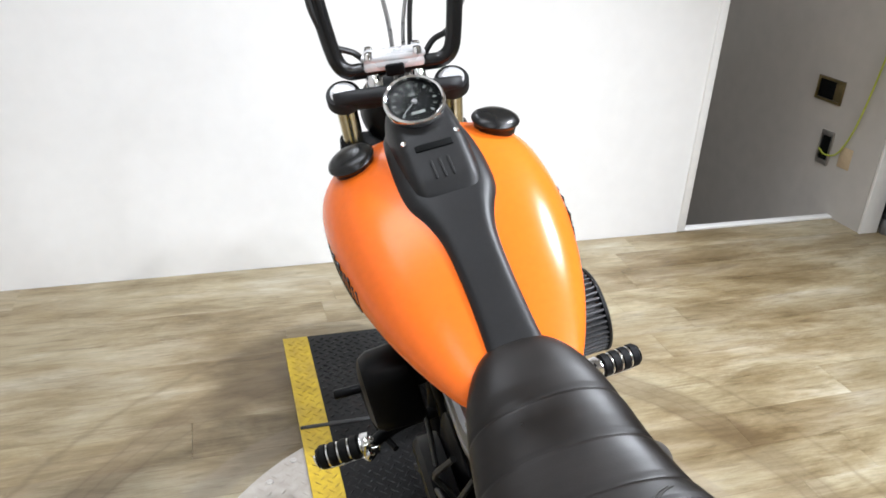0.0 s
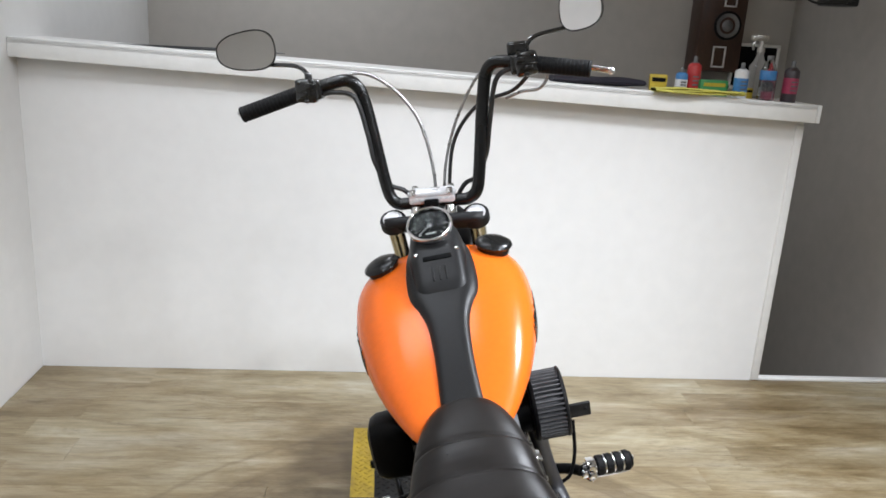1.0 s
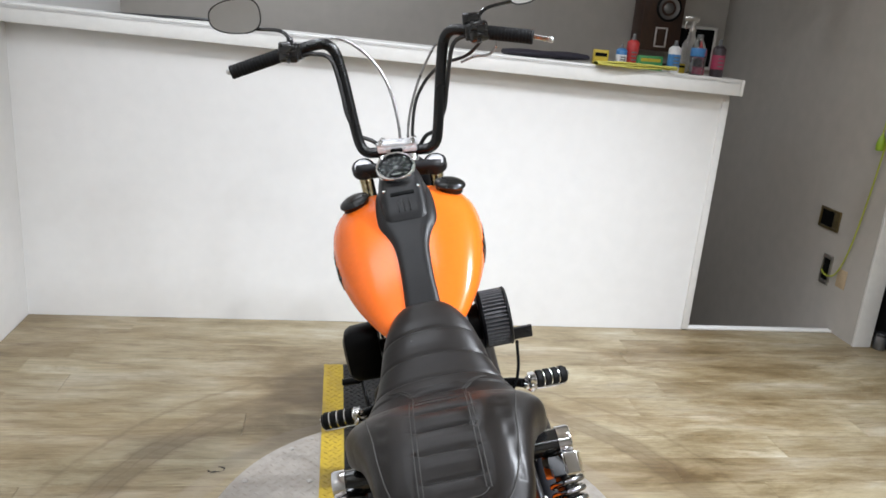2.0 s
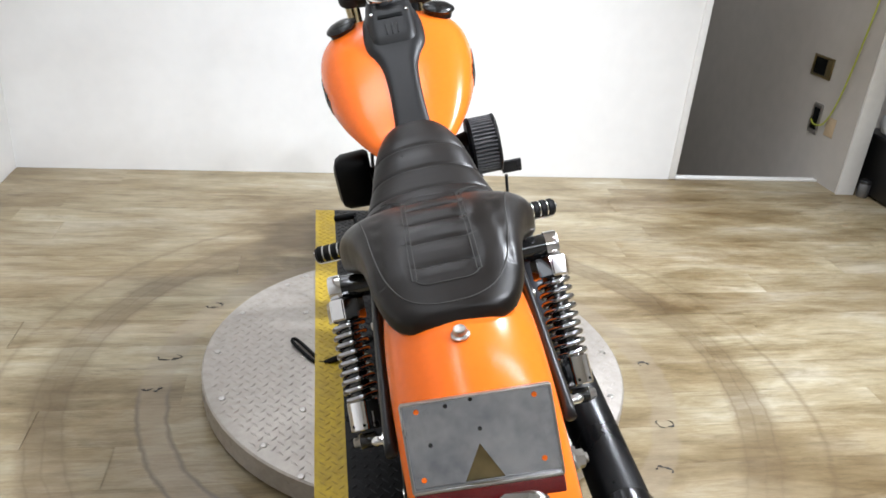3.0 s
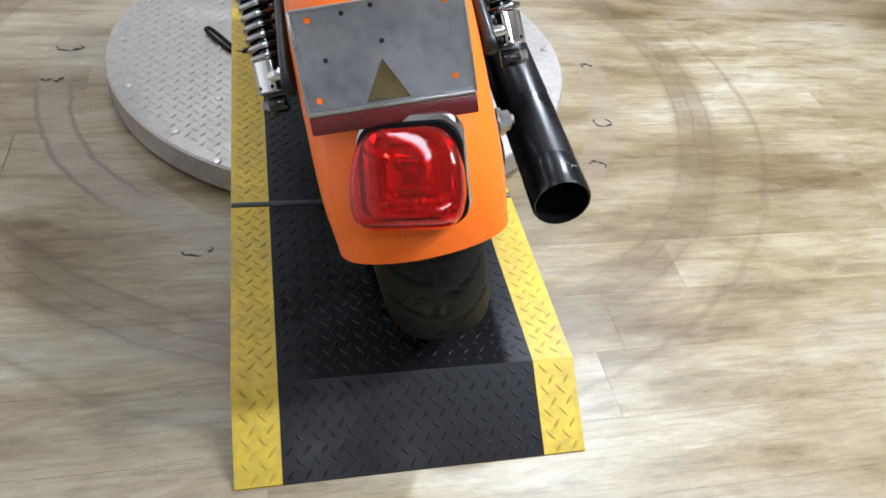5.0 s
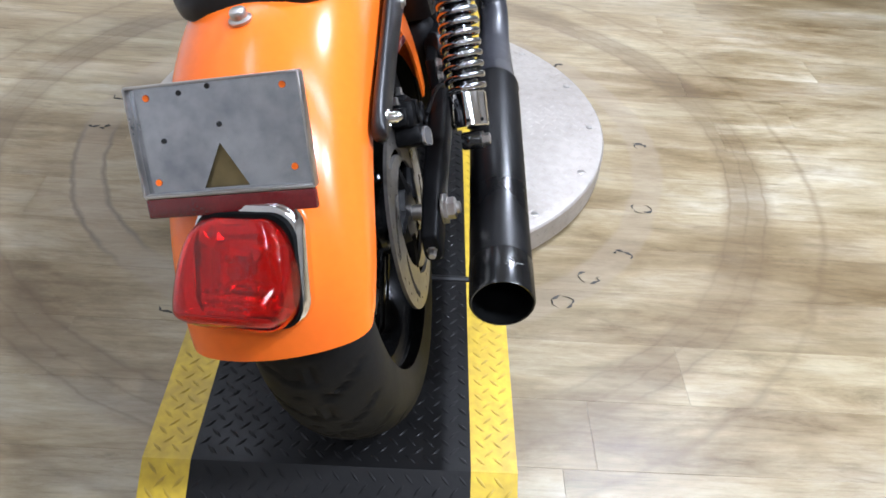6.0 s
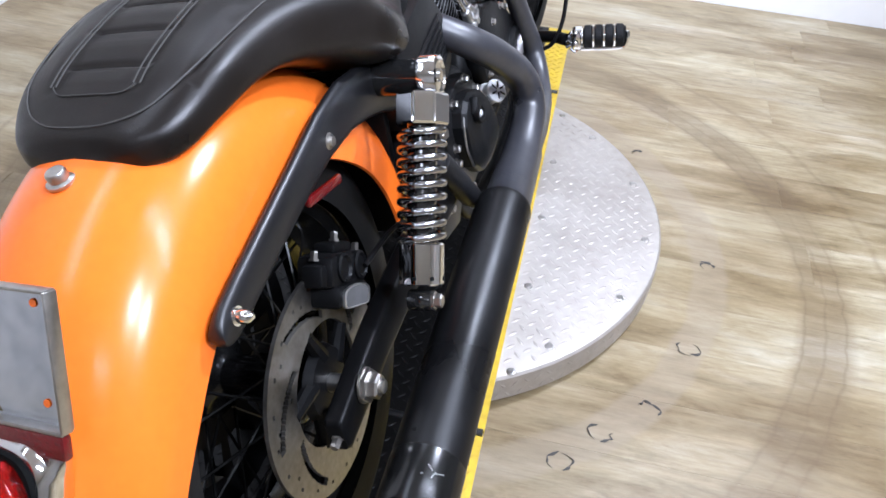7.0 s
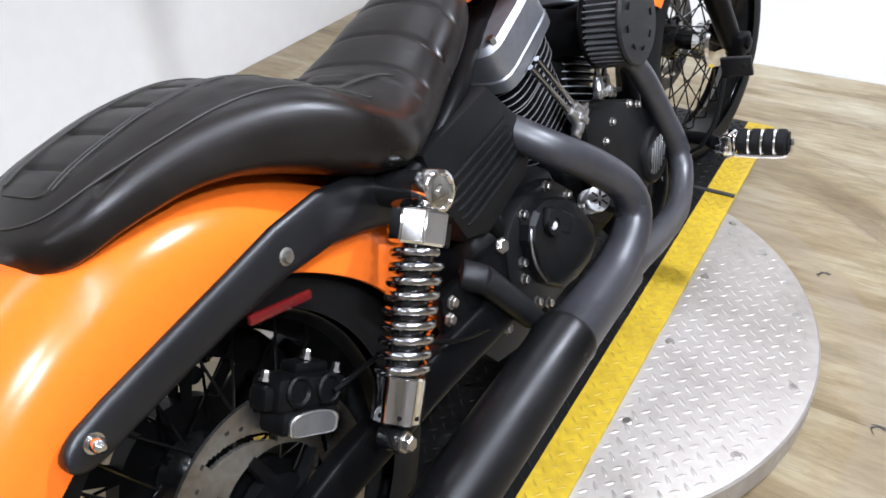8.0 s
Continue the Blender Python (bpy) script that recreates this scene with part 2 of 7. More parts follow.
    L(geo.outputs["Position"], wob.inputs[0])
    r = math("ADD", r, math("MULTIPLY", math("SUBTRACT", wob.outputs[0], 0.5), 0.05))
    rag = N("ShaderNodeTexNoise")
    rag.inputs["Scale"].default_value, rag.inputs["Detail"].default_value = 15, 5
    L(geo.outputs["Position"], rag.inputs[0])
    r = math("ADD", r, math("MULTIPLY", math("SUBTRACT", rag.outputs[0], 0.5), 0.028))

    def ring(r0, w):
        return math("SUBTRACT", 1.0, math("DIVIDE", math("ABSOLUTE", math("SUBTRACT", r, r0)), w), clamp=True)
    patch = N("ShaderNodeTexNoise")
    patch.inputs["Scale"].default_value, patch.inputs["Detail"].default_value = 1.9, 5
    L(geo.outputs["Position"], patch.inputs[0])
    pf = math("ADD", math("MULTIPLY", math("SUBTRACT", patch.outputs[0], 0.42), 3.5, clamp=True), 0.6, clamp=True)
    scuff = math("MAXIMUM", math("MAXIMUM", math("MULTIPLY", ring(0.955, 0.014), 0.8), math("MULTIPLY", ring(1.0, 0.016), 0.8)), math("MULTIPLY", math("MULTIPLY", ring(1.0, 0.07), 2.5, clamp=True), 0.55))
    scuff = math("MAXIMUM", scuff, math("MULTIPLY", ring(1.04, 0.014), 0.8))
    scuff = math("MAXIMUM", scuff, math("MULTIPLY", ring(1.17, 0.014), 0.5))
    col = mix("MIX", math("MULTIPLY", math("MULTIPLY", scuff, pf), 0.8), col, (0.1, 0.066, 0.034))
    sx = N("ShaderNodeSeparateXYZ")
    L(geo.outputs["Position"], sx.inputs[0])
    torn = math("MULTIPLY", math("SUBTRACT", -0.34, sx.outputs[0]), 12.0, clamp=True)
    torn = math("MULTIPLY", torn, math("MULTIPLY", math("SUBTRACT", 1.0, sx.outputs[1]), 14.0, clamp=True))
    torn = math("MULTIPLY", torn, math("MULTIPLY", math("SUBTRACT", sx.outputs[1], 0.40), 9.0, clamp=True))
    edge = math("MAXIMUM", ring(0.70, 0.009), ring(0.774, 0.009))
    edge = math("MULTIPLY", edge, math("ADD", math("MULTIPLY", torn, 1.5), 0.04))
    col = mix("MIX", math("MULTIPLY", math("MULTIPLY", edge, math("ADD", pf, 0.35, clamp=True)), 0.6), col, (0.09, 0.066, 0.046))
    col = mix("MIX", math("MULTIPLY", math("MULTIPLY", ring(0.737, 0.045), 4.0, clamp=True), 0.36), col, (0.245, 0.2, 0.148))
    L(col, b.inputs["Base Color"])
    b.inputs["Specular IOR Level"].default_value = 0.42
    rr = N("ShaderNodeMapRange")
    rr.inputs[1].default_value, rr.inputs[2].default_value, rr.inputs[3].default_value, rr.inputs[4].default_value = 0.3, 0.7, 0.3, 0.48
    L(broad, rr.inputs[0]), L(rr.outputs[0], b.inputs["Roughness"])
    bp = N("ShaderNodeBump")
    bp.inputs["Strength"].default_value, bp.inputs["Distance"].default_value = 0.12, 0.001
    L(grain, bp.inputs["Height"]), L(bp.outputs[0], b.inputs["Normal"])
    return m


# ---- plan ----
DISC_X, DISC_Y, DISC_R, DISC_Z = 0.097, 1.0, 0.605, 0.080
RAMP_L, RAMP_R, RAMP_Z = -0.197, 0.395, 0.090
X_LEFT, Y_FRONT, X_END, X_JAMB, Y_JAMB = -1.56, 2.705, 1.675, 2.5, 2.53
X_RIGHT, Y_REAR, Y_FAR, CEIL = 4.4, -3.6, 4.5, 2.85
LEAN, TURNED, FOOT_X = -14.5, -2.4, 0.18
M_floor = wood_floor()


# ---- mesh helpers ----
def part(name, bm, material, parent=None, label="", smooth=35):
    """Links a bmesh as one mesh object under a thing or a part."""
    me = bpy.data.meshes.new(name)
    bmesh.ops.recalc_face_normals(bm, faces=bm.faces[:])
    bm.to_mesh(me)
    bm.free()
    me.materials.append(material)
    if smooth:
        me.shade_smooth()
        me.set_sharp_from_angle(angle=radians(smooth))
    ob = new(name, me)
    ob.parent = parent
    if label:
        tagged(ob, label)
    return ob


def piece(name, me, parent, m=None):
    ob = new(name, me)
    ob.parent = parent
    if m is not None:
        ob.matrix_local = m
    return ob


def mesh_of(bm, name, material, smooth=35):
    me = bpy.data.meshes.new(name)
    bmesh.ops.recalc_face_normals(bm, faces=bm.faces[:])
    bm.to_mesh(me)
    bm.free()
    me.materials.append(material)
    if smooth:
        me.shade_smooth()
        me.set_sharp_from_angle(angle=radians(smooth))
    return me


def thing(name, m, label, category, group="", kind=""):
    ob = new(name)
    ob.empty_display_size = 0.05
    ob.matrix_world = m
    return tagged(ob, label, category, group, kind)


def box(bm, c, s, bevel=0.0, m=None, seg=2):
    """A box of size s about c, with rounded edges."""
    r = bmesh.ops.create_cube(bm, size=1.0)
    vs = r["verts"]
    for v in vs:
        v.co = Vector((v.co.x * s[0], v.co.y * s[1], v.co.z * s[2]))
    if bevel:
        es = list({e for v in vs for e in v.link_edges})
        r2 = bmesh.ops.bevel(bm, geom=es, offset=bevel, segments=seg, affect="EDGES", profile=0.5)
        vs = list({v for f in r2["faces"] for v in f.verts} | {v for v in vs if v.is_valid})
    mm = Matrix.Translation(c) @ (m or Matrix())
    for v in vs:
        v.co = mm @ v.co
    return vs


def axes_to(d):
    return Vector(d).normalized().to_track_quat("Z", "Y").to_matrix().to_4x4()


def lathe(bm, p0, d, profile, seg=32, close=True):
    """Turns a profile of (along, radius) about the line from p0 in direction d."""
    m = Matrix.Translation(p0) @ axes_to(d)
    rings = []
    for z, r in profile:
        if r < 1e-6:
            rings.append([bm.verts.new(m @ Vector((0, 0, z)))])
        else:
            rings.append([bm.verts.new(m @ Vector((r * math.cos(2 * math.pi * k / seg), r * math.sin(2 * math.pi * k / seg), z))) for k in range(seg)])
    for a, b in zip(rings, rings[1:]):
        for k in range(seg):
            q = [a[k % len(a)], a[(k + 1) % seg % len(a)], b[(k + 1) % seg % len(b)], b[k % len(b)]]
            u = list(dict.fromkeys(q))
            if len(u) > 2:
                bm.faces.new(u)
    if close:
        for rg in (rings[0], rings[-1]):
            if len(rg) > 2:
                bm.faces.new(rg)
    return bm


def rod(bm, p0, p1, r, r1=None, seg=16, bevel=0.0):
    p0, p1 = Vector(p0), Vector(p1)
    n, r1 = (p1 - p0).length, r if r1 is None else r1
    b = min(bevel, n / 3)
    prof = [(0, r), (n, r1)] if not b else [(0, r - b), (b * 0.3, r - b * 0.3), (b, r), (n - b, r1), (n - b * 0.3, r1 - b * 0.3), (n, r1 - b)]
    return lathe(bm, p0, p1 - p0, prof, seg)


def smooth_line(pts, n=8):
    """A smooth line through the points."""
    p = [Vector(q) for q in pts]
    p = [2 * p[0] - p[1]] + p + [2 * p[-1] - p[-2]]
    out = []
    for i in range(1, len(p) - 2):
        for k in range(n):
            t = k / n
            a, b, c, d = p[i - 1:i + 3]
            out.append(0.5 * (2 * b + (c - a) * t + (2 * a - 5 * b + 4 * c - d) * t * t + (3 * b - a - 3 * c + d) * t ** 3))
    out.append(p[-2])
    return out


def tube(bm, pts, r, seg=12, n=8, flat=1.0, smooth_it=True):
    """A round bar along a line; r may be a list of radii along it."""
    line = smooth_line(pts, n) if smooth_it else [Vector(q) for q in pts]
    rs = r if isinstance(r, (list, tuple)) else [r]
    up, rings = None, []
    for i, p in enumerate(line):
        d = (line[min(i + 1, len(line) - 1)] - line[max(i - 1, 0)]).normalized()
        if up is None:
            up = d.orthogonal().normalized()
        up = (up - d * up.dot(d)).normalized()
        side = d.cross(up)
        u = i / (len(line) - 1) * (len(rs) - 1)
        k = min(int(u), len(rs) - 2) if len(rs) > 1 else 0
        rad = rs[k] + (rs[k + 1] - rs[k]) * (u - k) if len(rs) > 1 else rs[0]
        rings.append([bm.verts.new(p + rad * (math.cos(a) * up + flat * math.sin(a) * side)) for a in [2 * math.pi * j / seg for j in range(seg)]])
    for a, b in zip(rings, rings[1:]):
        for k in range(seg):
            bm.faces.new((a[k], a[(k + 1) % seg], b[(k + 1) % seg], b[k]))
    bm.faces.new(rings[0]), bm.faces.new(rings[-1])
    return bm


def loft(bm, rings, cap=True):
    vr = [[bm.verts.new(p) for p in r] for r in rings]
    n = len(vr[0])
    for a, b in zip(vr, vr[1:]):
        for k in range(n):
            bm.faces.new((a[k], a[(k + 1) % n], b[(k + 1) % n], b[k]))
    if cap:
        bm.faces.new(vr[0]), bm.faces.new(vr[-1])
    return bm


def prism(bm, outline, d, bevel=0.0):
    """A flat outline (points in space) given thickness along d."""
    d = Vector(d)
    lo, hi = [bm.verts.new(Vector(p)) for p in outline], [bm.verts.new(Vector(p) + d) for p in outline]
    n = len(lo)
    fs = [bm.faces.new(lo), bm.faces.new(hi)] + [bm.faces.new((lo[k], lo[(k + 1) % n], hi[(k + 1) % n], hi[k])) for k in range(n)]
    if bevel:
        es = list({e for f in fs[:2] for e in f.edges})
        bmesh.ops.bevel(bm, geom=es, offset=bevel, segments=2, affect="EDGES", profile=0.5)
    return bm


def lerp_table(table, y):
    """Smooth values between the rows (y, a, b, ...)."""
    if y <= table[0][0]:
        return table[0][1:]
    for i in range(len(table) - 1):
        y0, y1 = table[i][0], table[i + 1][0]
        if y <= y1:
            t = (y - y0) / (y1 - y0)
            out = []
            for k in range(1, len(table[0])):
                p1, p2 = table[i][k], table[i + 1][k]
                m1 = (p2 - table[max(i - 1, 0)][k]) / max(1e-6, y1 - table[max(i - 1, 0)][0]) * (y1 - y0)
                m2 = (table[min(i + 2, len(table) - 1)][k] - p1) / max(1e-6, table[min(i + 2, len(table) - 1)][0] - y0) * (y1 - y0)
                h = (2 * t ** 3 - 3 * t * t + 1, t ** 3 - 2 * t * t + t, -2 * t ** 3 + 3 * t * t, t ** 3 - t * t)
                out.append(h[0] * p1 + h[1] * m1 + h[2] * p2 + h[3] * m2)
            return tuple(out)
    return table[-1][1:]


def bolt(bm, c, d, r=0.008, h=0.007, hexed=True):
    lathe(bm, c, d, [(0, r * 1.35), (h * 0.25, r * 1.35), (h * 0.25, r), (h * 0.85, r), (h, r * 0.8)], 6 if hexed else 16)
    return bm


def bolts(spots, d, parent, material, r=0.008, h=0.007, name="bolt", label=""):
    """Bolts alike, each an object of its own on one mesh."""
    bm = bmesh.new()
    bolt(bm, (0, 0, 0), (0, 0, 1), r, h)
    me = mesh_of(bm, name, material, 25)
    for c in spots:
        ob = piece(name, me, parent, Matrix.Translation(c) @ axes_to(d))
        if label:
            tagged(ob, label)

# ---- the room ----
LEDGE_RISE = 0.09


def wall(name, c, s, material, label):
    bm = bmesh.new()
    box(bm, c, s, 0.004)
    ob = part(name, bm, material)
    return tagged(ob, label, "wall", kind="structure")


wall("wall_left", (X_LEFT - 0.06, (Y_REAR + Y_FAR) / 2, CEIL / 2 - 0.6), (0.12, Y_FAR - Y_REAR, CEIL + 1.2), M_wallw, "plain white painted side wall")
bm = bmesh.new()
prism(bm, [(X_LEFT, Y_FRONT, -1.1), (X_END, Y_FRONT, -1.1), (X_END, Y_FRONT, 1.222), (X_LEFT, Y_FRONT, 1.222 + LEDGE_RISE)], (0, 0.12, 0))
tagged(part("wall_front", bm, M_wallw), "white painted half wall under the ledge", "wall", kind="structure")
wall("wall_far", ((X_LEFT + X_RIGHT) / 2, Y_FAR + 0.06, CEIL / 2 - 0.6), (X_RIGHT - X_LEFT + 0.3, 0.12, CEIL + 1.2), M_wallg, "warm grey painted wall behind the half wall")
wall("wall_stair", (X_JAMB + 0.045, (Y_JAMB + Y_FAR) / 2, CEIL / 2 - 0.6), (0.09, Y_FAR - Y_JAMB, CEIL + 1.2), M_wallg, "pale grey stairwell wall with open wall boxes")
wall("wall_right", (X_RIGHT + 0.06, (Y_REAR + Y_FAR) / 2, CEIL / 2), (0.12, Y_FAR - Y_REAR, CEIL), M_wallw, "plain white painted wall")
wall("wall_rear", ((X_LEFT + X_RIGHT) / 2, Y_REAR - 0.06, CEIL / 2), (X_RIGHT - X_LEFT + 0.2, 0.12, CEIL), M_wallw, "plain white painted wall")
wall("wall_back_right", ((X_JAMB + 0.1 + X_RIGHT) / 2, 3.35, CEIL / 2), (X_RIGHT - X_JAMB - 0.1, 0.1, CEIL), M_wallw, "plain white painted wall")

bm = bmesh.new()
box(bm, ((X_LEFT + X_RIGHT) / 2, (Y_REAR + Y_FAR) / 2, CEIL + 0.05), (X_RIGHT - X_LEFT + 0.3, Y_FAR - Y_REAR + 0.3, 0.1))
tagged(part("ceiling", bm, M_ceil), "plain off-white painted ceiling", "ceiling", kind="structure")

# jamb at the end of the stairwell wall
bm = bmesh.new()
box(bm, (X_JAMB + 0.045, Y_JAMB - 0.008, CEIL / 2), (0.10, 0.016, CEIL), 0.003)
tagged(part("trim", bm, M_trim), "white painted jamb at the stairwell wall's end", "trim", kind="structure")

# ledge on the half wall
ledge = thing("ledge", pose((X_LEFT + X_END) / 2, Y_FRONT + 0.06, 1.215 + LEDGE_RISE / 2, 0, math.degrees(math.atan(LEDGE_RISE / (X_END - X_LEFT))), 0), "white painted wooden ledge capping the half wall", "ledge", kind="structure")
LW = X_END - X_LEFT + 0.012
bm = bmesh.new()
box(bm, (0.004, 0.05, 0.062), (LW, 0.36, 0.022), 0.003)
part("ledge_top", bm, M_trim, ledge)
bm = bmesh.new()
box(bm, (0.004, -0.12, 0.037), (LW, 0.02, 0.075), 0.003)
part("fascia", bm, M_trim, ledge)
bm = bmesh.new()
box(bm, (0.004 + LW / 2 + 0.0095, 0.05, 0.037), (0.018, 0.36, 0.075), 0.003)
part("end_fascia", bm, M_trim, ledge)
bm = bmesh.new()
box(bm, ((X_END - 0.018), Y_FRONT - 0.004, 0.6), (0.036, 0.012, 1.19), 0.002)
tagged(part("trim", bm, M_trim), "white corner board at the half wall's end", "trim", kind="structure")
LEDGE_Z = 1.288


def ledge_z(x):
    return LEDGE_Z + 0.0005 + LEDGE_RISE * (X_END - x) / (X_END - X_LEFT)

# stairwell: floor edge, steps down
bm = bmesh.new()
box(bm, ((X_END + X_JAMB) / 2, Y_FRONT + 0.015, 0.006), (X_JAMB - X_END, 0.04, 0.012), 0.003)
tagged(part("trim", bm, M_trim), "white edge strip where the floor ends at the stairwell", "trim", kind="structure")
stairs = thing("stairs", pose(0, 0, 0), "dark stairs going down beside the half wall", "stairs", kind="structure")
for k in range(5):
    bm = bmesh.new()
    box(bm, ((X_END + X_JAMB) / 2, Y_FRONT + 0.04 + 0.14 + 0.27 * k, -0.18 * (k + 1) - 0.09), (X_JAMB - X_END, 0.29, 0.18), 0.006)
    part("step", bm, M_wallg, stairs)
bm = bmesh.new()
box(bm, ((X_LEFT + X_JAMB) / 2, (Y_FRONT + Y_FAR) / 2 + 0.1, -1.15), (X_JAMB - X_LEFT, Y_FAR - Y_FRONT, 0.1))
tagged(part("floor_lower", bm, M_wallg), "dim lower landing floor", "floor", kind="structure")

# open wall boxes with a lime cord
outlet = thing("wall_box", pose(X_JAMB, 2.918, 0.578), "open metal wall box with a worn brass plate", "wall box")
bm = bmesh.new()
for dy, dz, sy, sz in ((0, 0.05, 0.17, 0.012), (0, -0.05, 0.17, 0.012), (0.079, 0, 0.012, 0.1), (-0.079, 0, 0.012, 0.1)):
    box(bm, (-0.006, dy, dz), (0.012, sy, sz), 0.002)
part("rim", bm, M_brass, outlet)
# flat near-black slab paints in the shade inside the open box
bm = bmesh.new()
box(bm, (-0.003, 0.022, 0), (0.005, 0.10, 0.085), 0.001)
part("recess", bm, M_dial, outlet)
bm = bmesh.new()
box(bm, (-0.004, -0.052, 0), (0.006, 0.042, 0.085), 0.002)
part("plate", bm, M_brass, outlet)
outlet2 = thing("wall_box", pose(X_JAMB, 2.855, 0.312), "open metal wall socket box with a cord going in", "wall box")
bm = bmesh.new()
for dy, dz, sy, sz in ((0, 0.07, 0.075, 0.022), (0, -0.07, 0.075, 0.022), (0.034, 0, 0.01, 0.13), (-0.034, 0, 0.01, 0.13)):
    box(bm, (-0.006, dy, dz), (0.012, sy, sz), 0.002)
part("rim", bm, M_steel, outlet2)
# same dark slab for this box's shaded inside
bm = bmesh.new()
box(bm, (-0.003, 0, 0), (0.005, 0.06, 0.118), 0.001)
part("recess", bm, M_dial, outlet2)
bm = bmesh.new()
box(bm, (X_JAMB - 0.0015, 2.722, 0.3), (0.003, 0.075, 0.1), 0.001)
tagged(part("wall_patch", bm, M_patch), "small tan unpainted patch on the grey stairwell wall", "patch", kind="structure")
cord = thing("extension_cord", pose(X_JAMB - 0.012, 0, 0), "lime green cord hanging on the stairwell wall with a green plug", "cord")
bm = bmesh.new()
tube(bm, [(0, 2.885, 0.30), (-0.006, 2.83, 0.285), (-0.004, 2.76, 0.315), (-0.004, 2.70, 0.45), (-0.003, 2.655, 0.7), (-0.003, 2.62, 1.0), (-0.003, 2.59, 1.35), (-0.003, 2.585, 1.9), (-0.003, 2.585, 2.4)], 0.0045, 6)
part("cable", bm, M_lime, cord)
bm = bmesh.new()
lathe(bm, (-0.014, 2.64, 1.00), (0, 0, 1), [(0, 0.016), (0.006, 0.02), (0.03, 0.021), (0.055, 0.017), (0.075, 0.008), (0.085, 0.005)], 14)
part("plug", bm, M_green, cord)
bm = bmesh.new()
tube(bm, [(-0.014, 2.64, 1.08), (-0.012, 2.63, 1.3), (-0.008, 2.61, 1.8), (-0.006, 2.6, 2.4)], 0.004, 6)
part("cable", bm, M_lime, cord)

# ---- floor ----
bm = bmesh.new()
box(bm, ((X_LEFT + X_RIGHT) / 2, (Y_REAR + Y_FRONT) / 2, -0.03), (X_RIGHT - X_LEFT, Y_FRONT - Y_REAR, 0.05))
box(bm, ((X_JAMB + 0.09 + X_RIGHT) / 2, (3.35 + Y_FRONT) / 2, -0.03), (X_RIGHT - X_JAMB - 0.09, 3.35 - Y_FRONT, 0.05))
floor = tagged(part("floor", bm, M_floor), "pale grey-brown oak plank floor with circular scuffs", "floor", kind="structure")


def plank_mesh(n, w):
    bm = bmesh.new()
    b = 0.0003
    zs = [(-0.006, 0), (-b, 0), (0, b)]
    rings = []
    for z, i in zs:
        rings.append([(-n / 2 + i, -w / 2 + i, z), (n / 2 - i, -w / 2 + i, z), (n / 2 - i, w / 2 - i, z), (-n / 2 + i, w / 2 - i, z)])
    loft(bm, rings)
    return mesh_of(bm, "plank", M_floor, 0)


PW, PL = 0.152, 1.215
rng = random.Random(5)
full = plank_mesh(PL - 0.0002, PW - 0.0002)
cuts = {}
y, row = Y_FRONT - PW / 2 - 0.004, 0
while y > Y_REAR:
    x = X_LEFT - rng.uniform(0.1, 1.1)
    while x < X_RIGHT:
        a, b = max(x, X_LEFT + 0.003), min(x + PL, X_RIGHT)
        if b - a > 0.05:
            n = b - a
            if n > PL - 0.002:
                me = full
            else:
                key = round(n, 2)
                me = cuts.setdefault(key, None) or plank_mesh(key - 0.0002, PW - 0.0002)
                cuts[key] = me
            piece("plank", me, floor, pose((a + b) / 2, y, 0.0))
        x += PL
    y -= PW
    row += 1

# ---- turntable with its ramp ----
table = thing("turntable", pose(DISC_X, DISC_Y, 0), "round aluminium tread-plate turntable, worn, low on the floor", "turntable")
bm = bmesh.new()
lathe(bm, (0, 0, 0.012), (0, 0, 1), [(0, DISC_R - 0.03), (0.0, DISC_R - 0.004), (0.004, DISC_R), (DISC_Z - 0.018, DISC_R), (DISC_Z - 0.013, DISC_R - 0.004), (DISC_Z - 0.012, DISC_R - 0.01), (DISC_Z - 0.012, 0)], 96)
top = part("disc", bm, M_tread, table, smooth=30)
bm = bmesh.new()
lathe(bm, (0, 0, 0.0), (0, 0, 1), [(0, DISC_R - 0.06), (0.014, DISC_R - 0.06)], 64)
part("base_ring", bm, M_binblk, table)


def lozenges(spots, material, name, parent, n=0.026, w=0.0072, h=0.0021):
    """Raised tread marks in one mesh: spots are (x, y, angle, point and slope) on a plate."""
    vs, fs = [], []
    for x, y, ang, z, sl in spots:
        c, s = math.cos(ang), math.sin(ang)
        k = len(vs)
        for u, v, t in ((-n / 2, 0, 0), (-n / 6, -w / 2, 0), (n / 6, -w / 2, 0), (n / 2, 0, 0), (n / 6, w / 2, 0), (-n / 6, w / 2, 0), (-n / 4, 0, h), (n / 4, 0, h)):
            dx, dy = c * u - s * v, s * u + c * v
            vs.append((x + dx, y + dy, z + t + sl * dy))
        fs += [(k, k + 1, k + 6), (k + 1, k + 2, k + 7, k + 6), (k + 2, k + 3, k + 7), (k + 3, k + 4, k + 7), (k + 4, k + 5, k + 6, k + 7), (k + 5, k, k + 6)]
    me = bpy.data.meshes.new(name)
    me.from_pydata(vs, [], fs)
    me.materials.append(material)
    me.shade_smooth()
    ob = new(name, me)
    ob.parent = parent
    return tagged(ob, kind="stuff")


